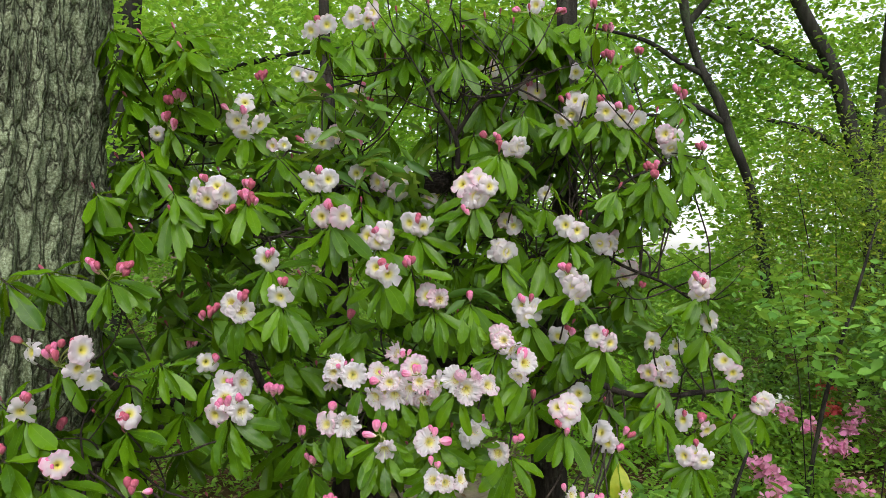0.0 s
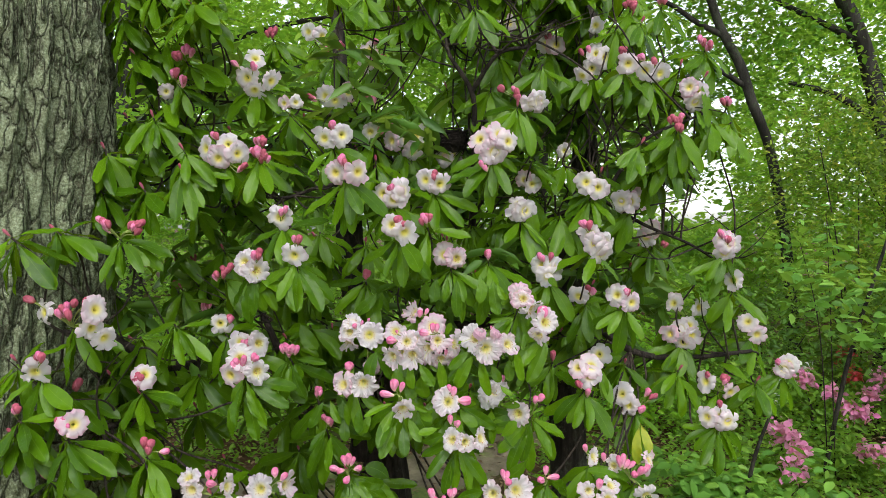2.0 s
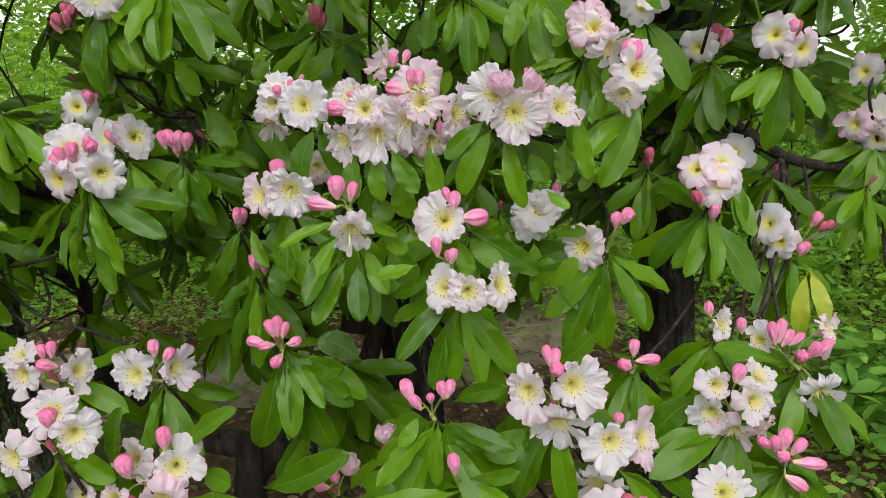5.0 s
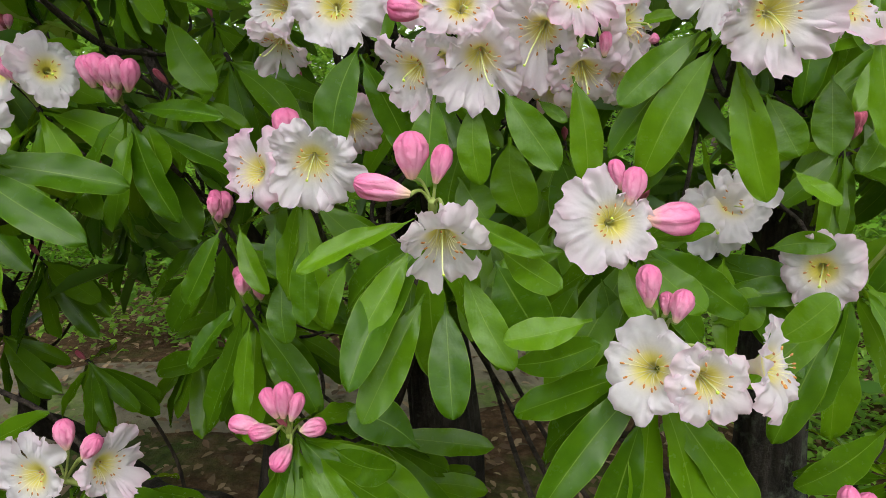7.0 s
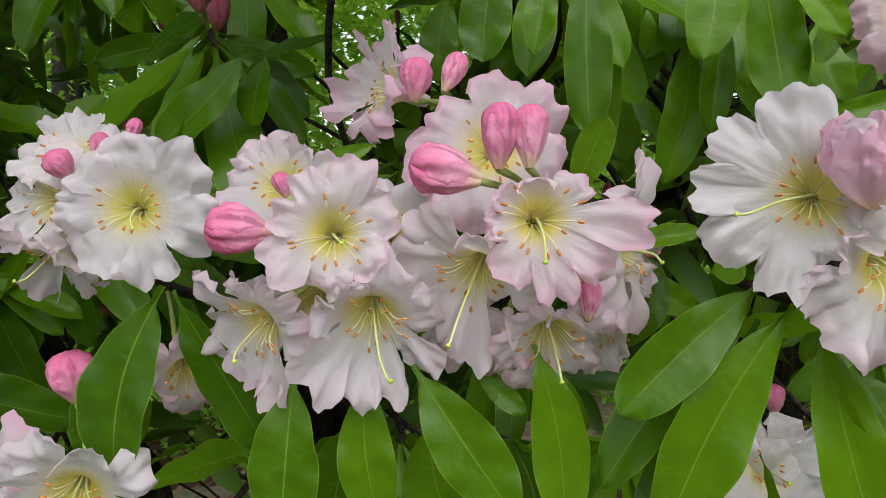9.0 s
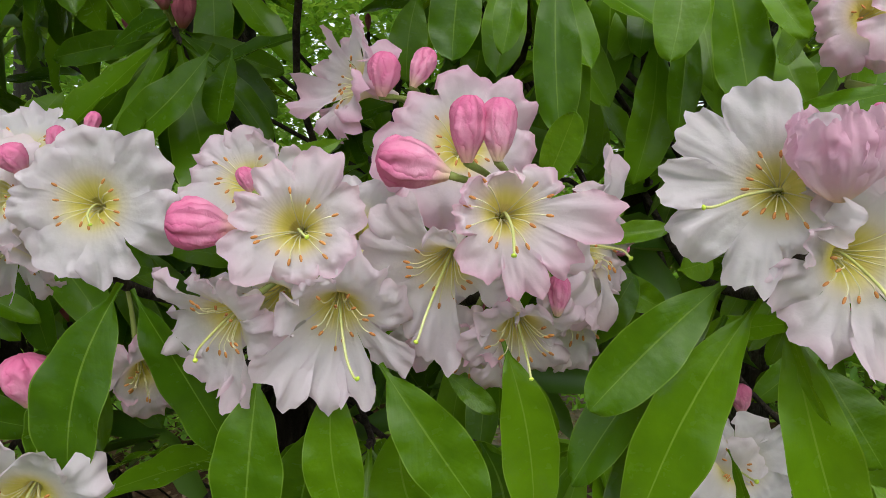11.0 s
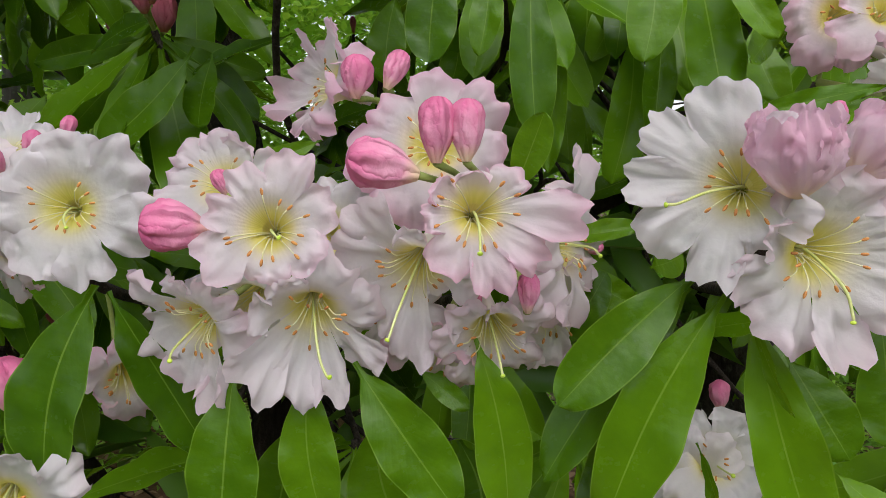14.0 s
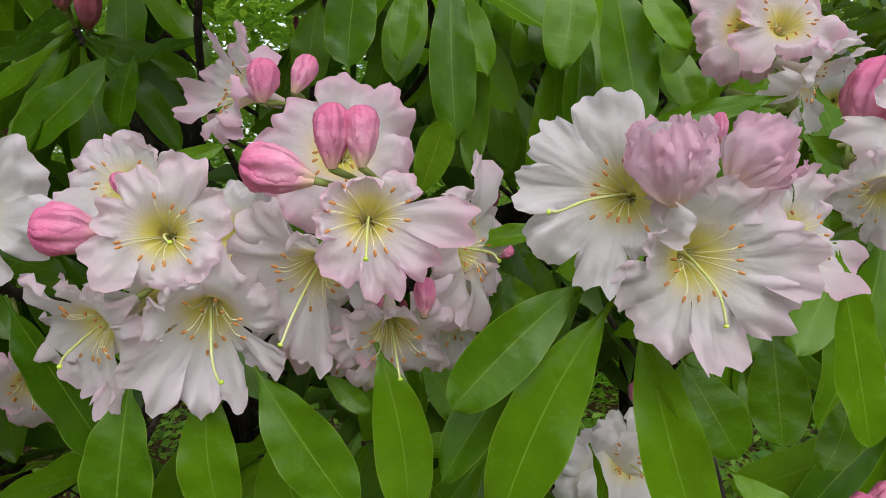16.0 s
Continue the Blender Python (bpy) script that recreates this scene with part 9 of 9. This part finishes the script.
def bird_nest(x, y, z):
    """A dark round nest of woven twigs in a fork of the bush."""
    rnd = random.Random(5)
    pieces = []
    for k in range(240):
        a, lv = rnd.uniform(0, 6.28), rnd.uniform(-0.05, 0.035)
        r = 0.062 + 0.02 * rnd.random() - 0.35 * abs(lv + 0.01) * (1 if lv < 0 else 0.2)
        span = rnd.uniform(0.4, 1.3)
        pts = [(x + math.cos(a + span * q) * r * rnd.uniform(0.92, 1.1), y + math.sin(a + span * q) * r * rnd.uniform(0.92, 1.1), z + lv + rnd.uniform(-0.012, 0.012), 0.0016) for q in (0, 0.5, 1)]
        if rnd.random() < 0.2:
            pts.append((pts[-1][0] * 1.0 + rnd.uniform(-0.05, 0.05), pts[-1][1] + rnd.uniform(-0.05, 0.05), z - rnd.uniform(0.03, 0.08), 0.001))
        pieces.append(tube(pts, 4, 2))
    cup = [(x, y, z - 0.055, 0.02), (x, y, z - 0.045, 0.05), (x, y, z - 0.015, 0.066), (x, y, z + 0.02, 0.064), (x, y, z + 0.022, 0.045), (x, y, z - 0.02, 0.03)]
    pieces.append(tube(cup, 20, 3, 0.14, seed=3))
    ob = place("bird_nest", mesh_from("bird_nest", *joined(pieces)[:2], [M_LIMB]))
    tagged(ob, "dark cup-shaped bird nest woven of fine twigs", "nest")


bird_nest(-0.05, 2.85, 1.845)


def yellow_leaves():
    for base, tip in (((0.599, 2.500, 0.878), (0.589, 2.470, 0.760)), ((0.602, 2.500, 0.884), (0.630, 2.460, 0.789))):
        ob = add_leaf(bush, base, tip, 0.031, (0.0, -1.0, 0.5), True)
        ob.data = ob.data.copy()
        ob.data.materials[0] = M_OLD
        tagged(ob, "yellowing old leaf")


yellow_leaves()


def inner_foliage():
    """Leaves in a dark green ramp deep inside the bush, seen between the outer shoots."""
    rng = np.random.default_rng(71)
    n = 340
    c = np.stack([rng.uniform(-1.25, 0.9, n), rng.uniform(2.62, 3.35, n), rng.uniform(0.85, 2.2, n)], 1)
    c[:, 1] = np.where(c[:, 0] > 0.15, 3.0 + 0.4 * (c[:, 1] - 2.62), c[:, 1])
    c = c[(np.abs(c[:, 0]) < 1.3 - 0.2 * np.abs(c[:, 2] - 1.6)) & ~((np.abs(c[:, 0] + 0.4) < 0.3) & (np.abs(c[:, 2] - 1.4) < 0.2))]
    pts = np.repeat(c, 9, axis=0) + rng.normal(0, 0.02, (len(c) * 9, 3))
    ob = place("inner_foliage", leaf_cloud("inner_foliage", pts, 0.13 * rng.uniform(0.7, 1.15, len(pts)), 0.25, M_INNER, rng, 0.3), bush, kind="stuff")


inner_foliage()
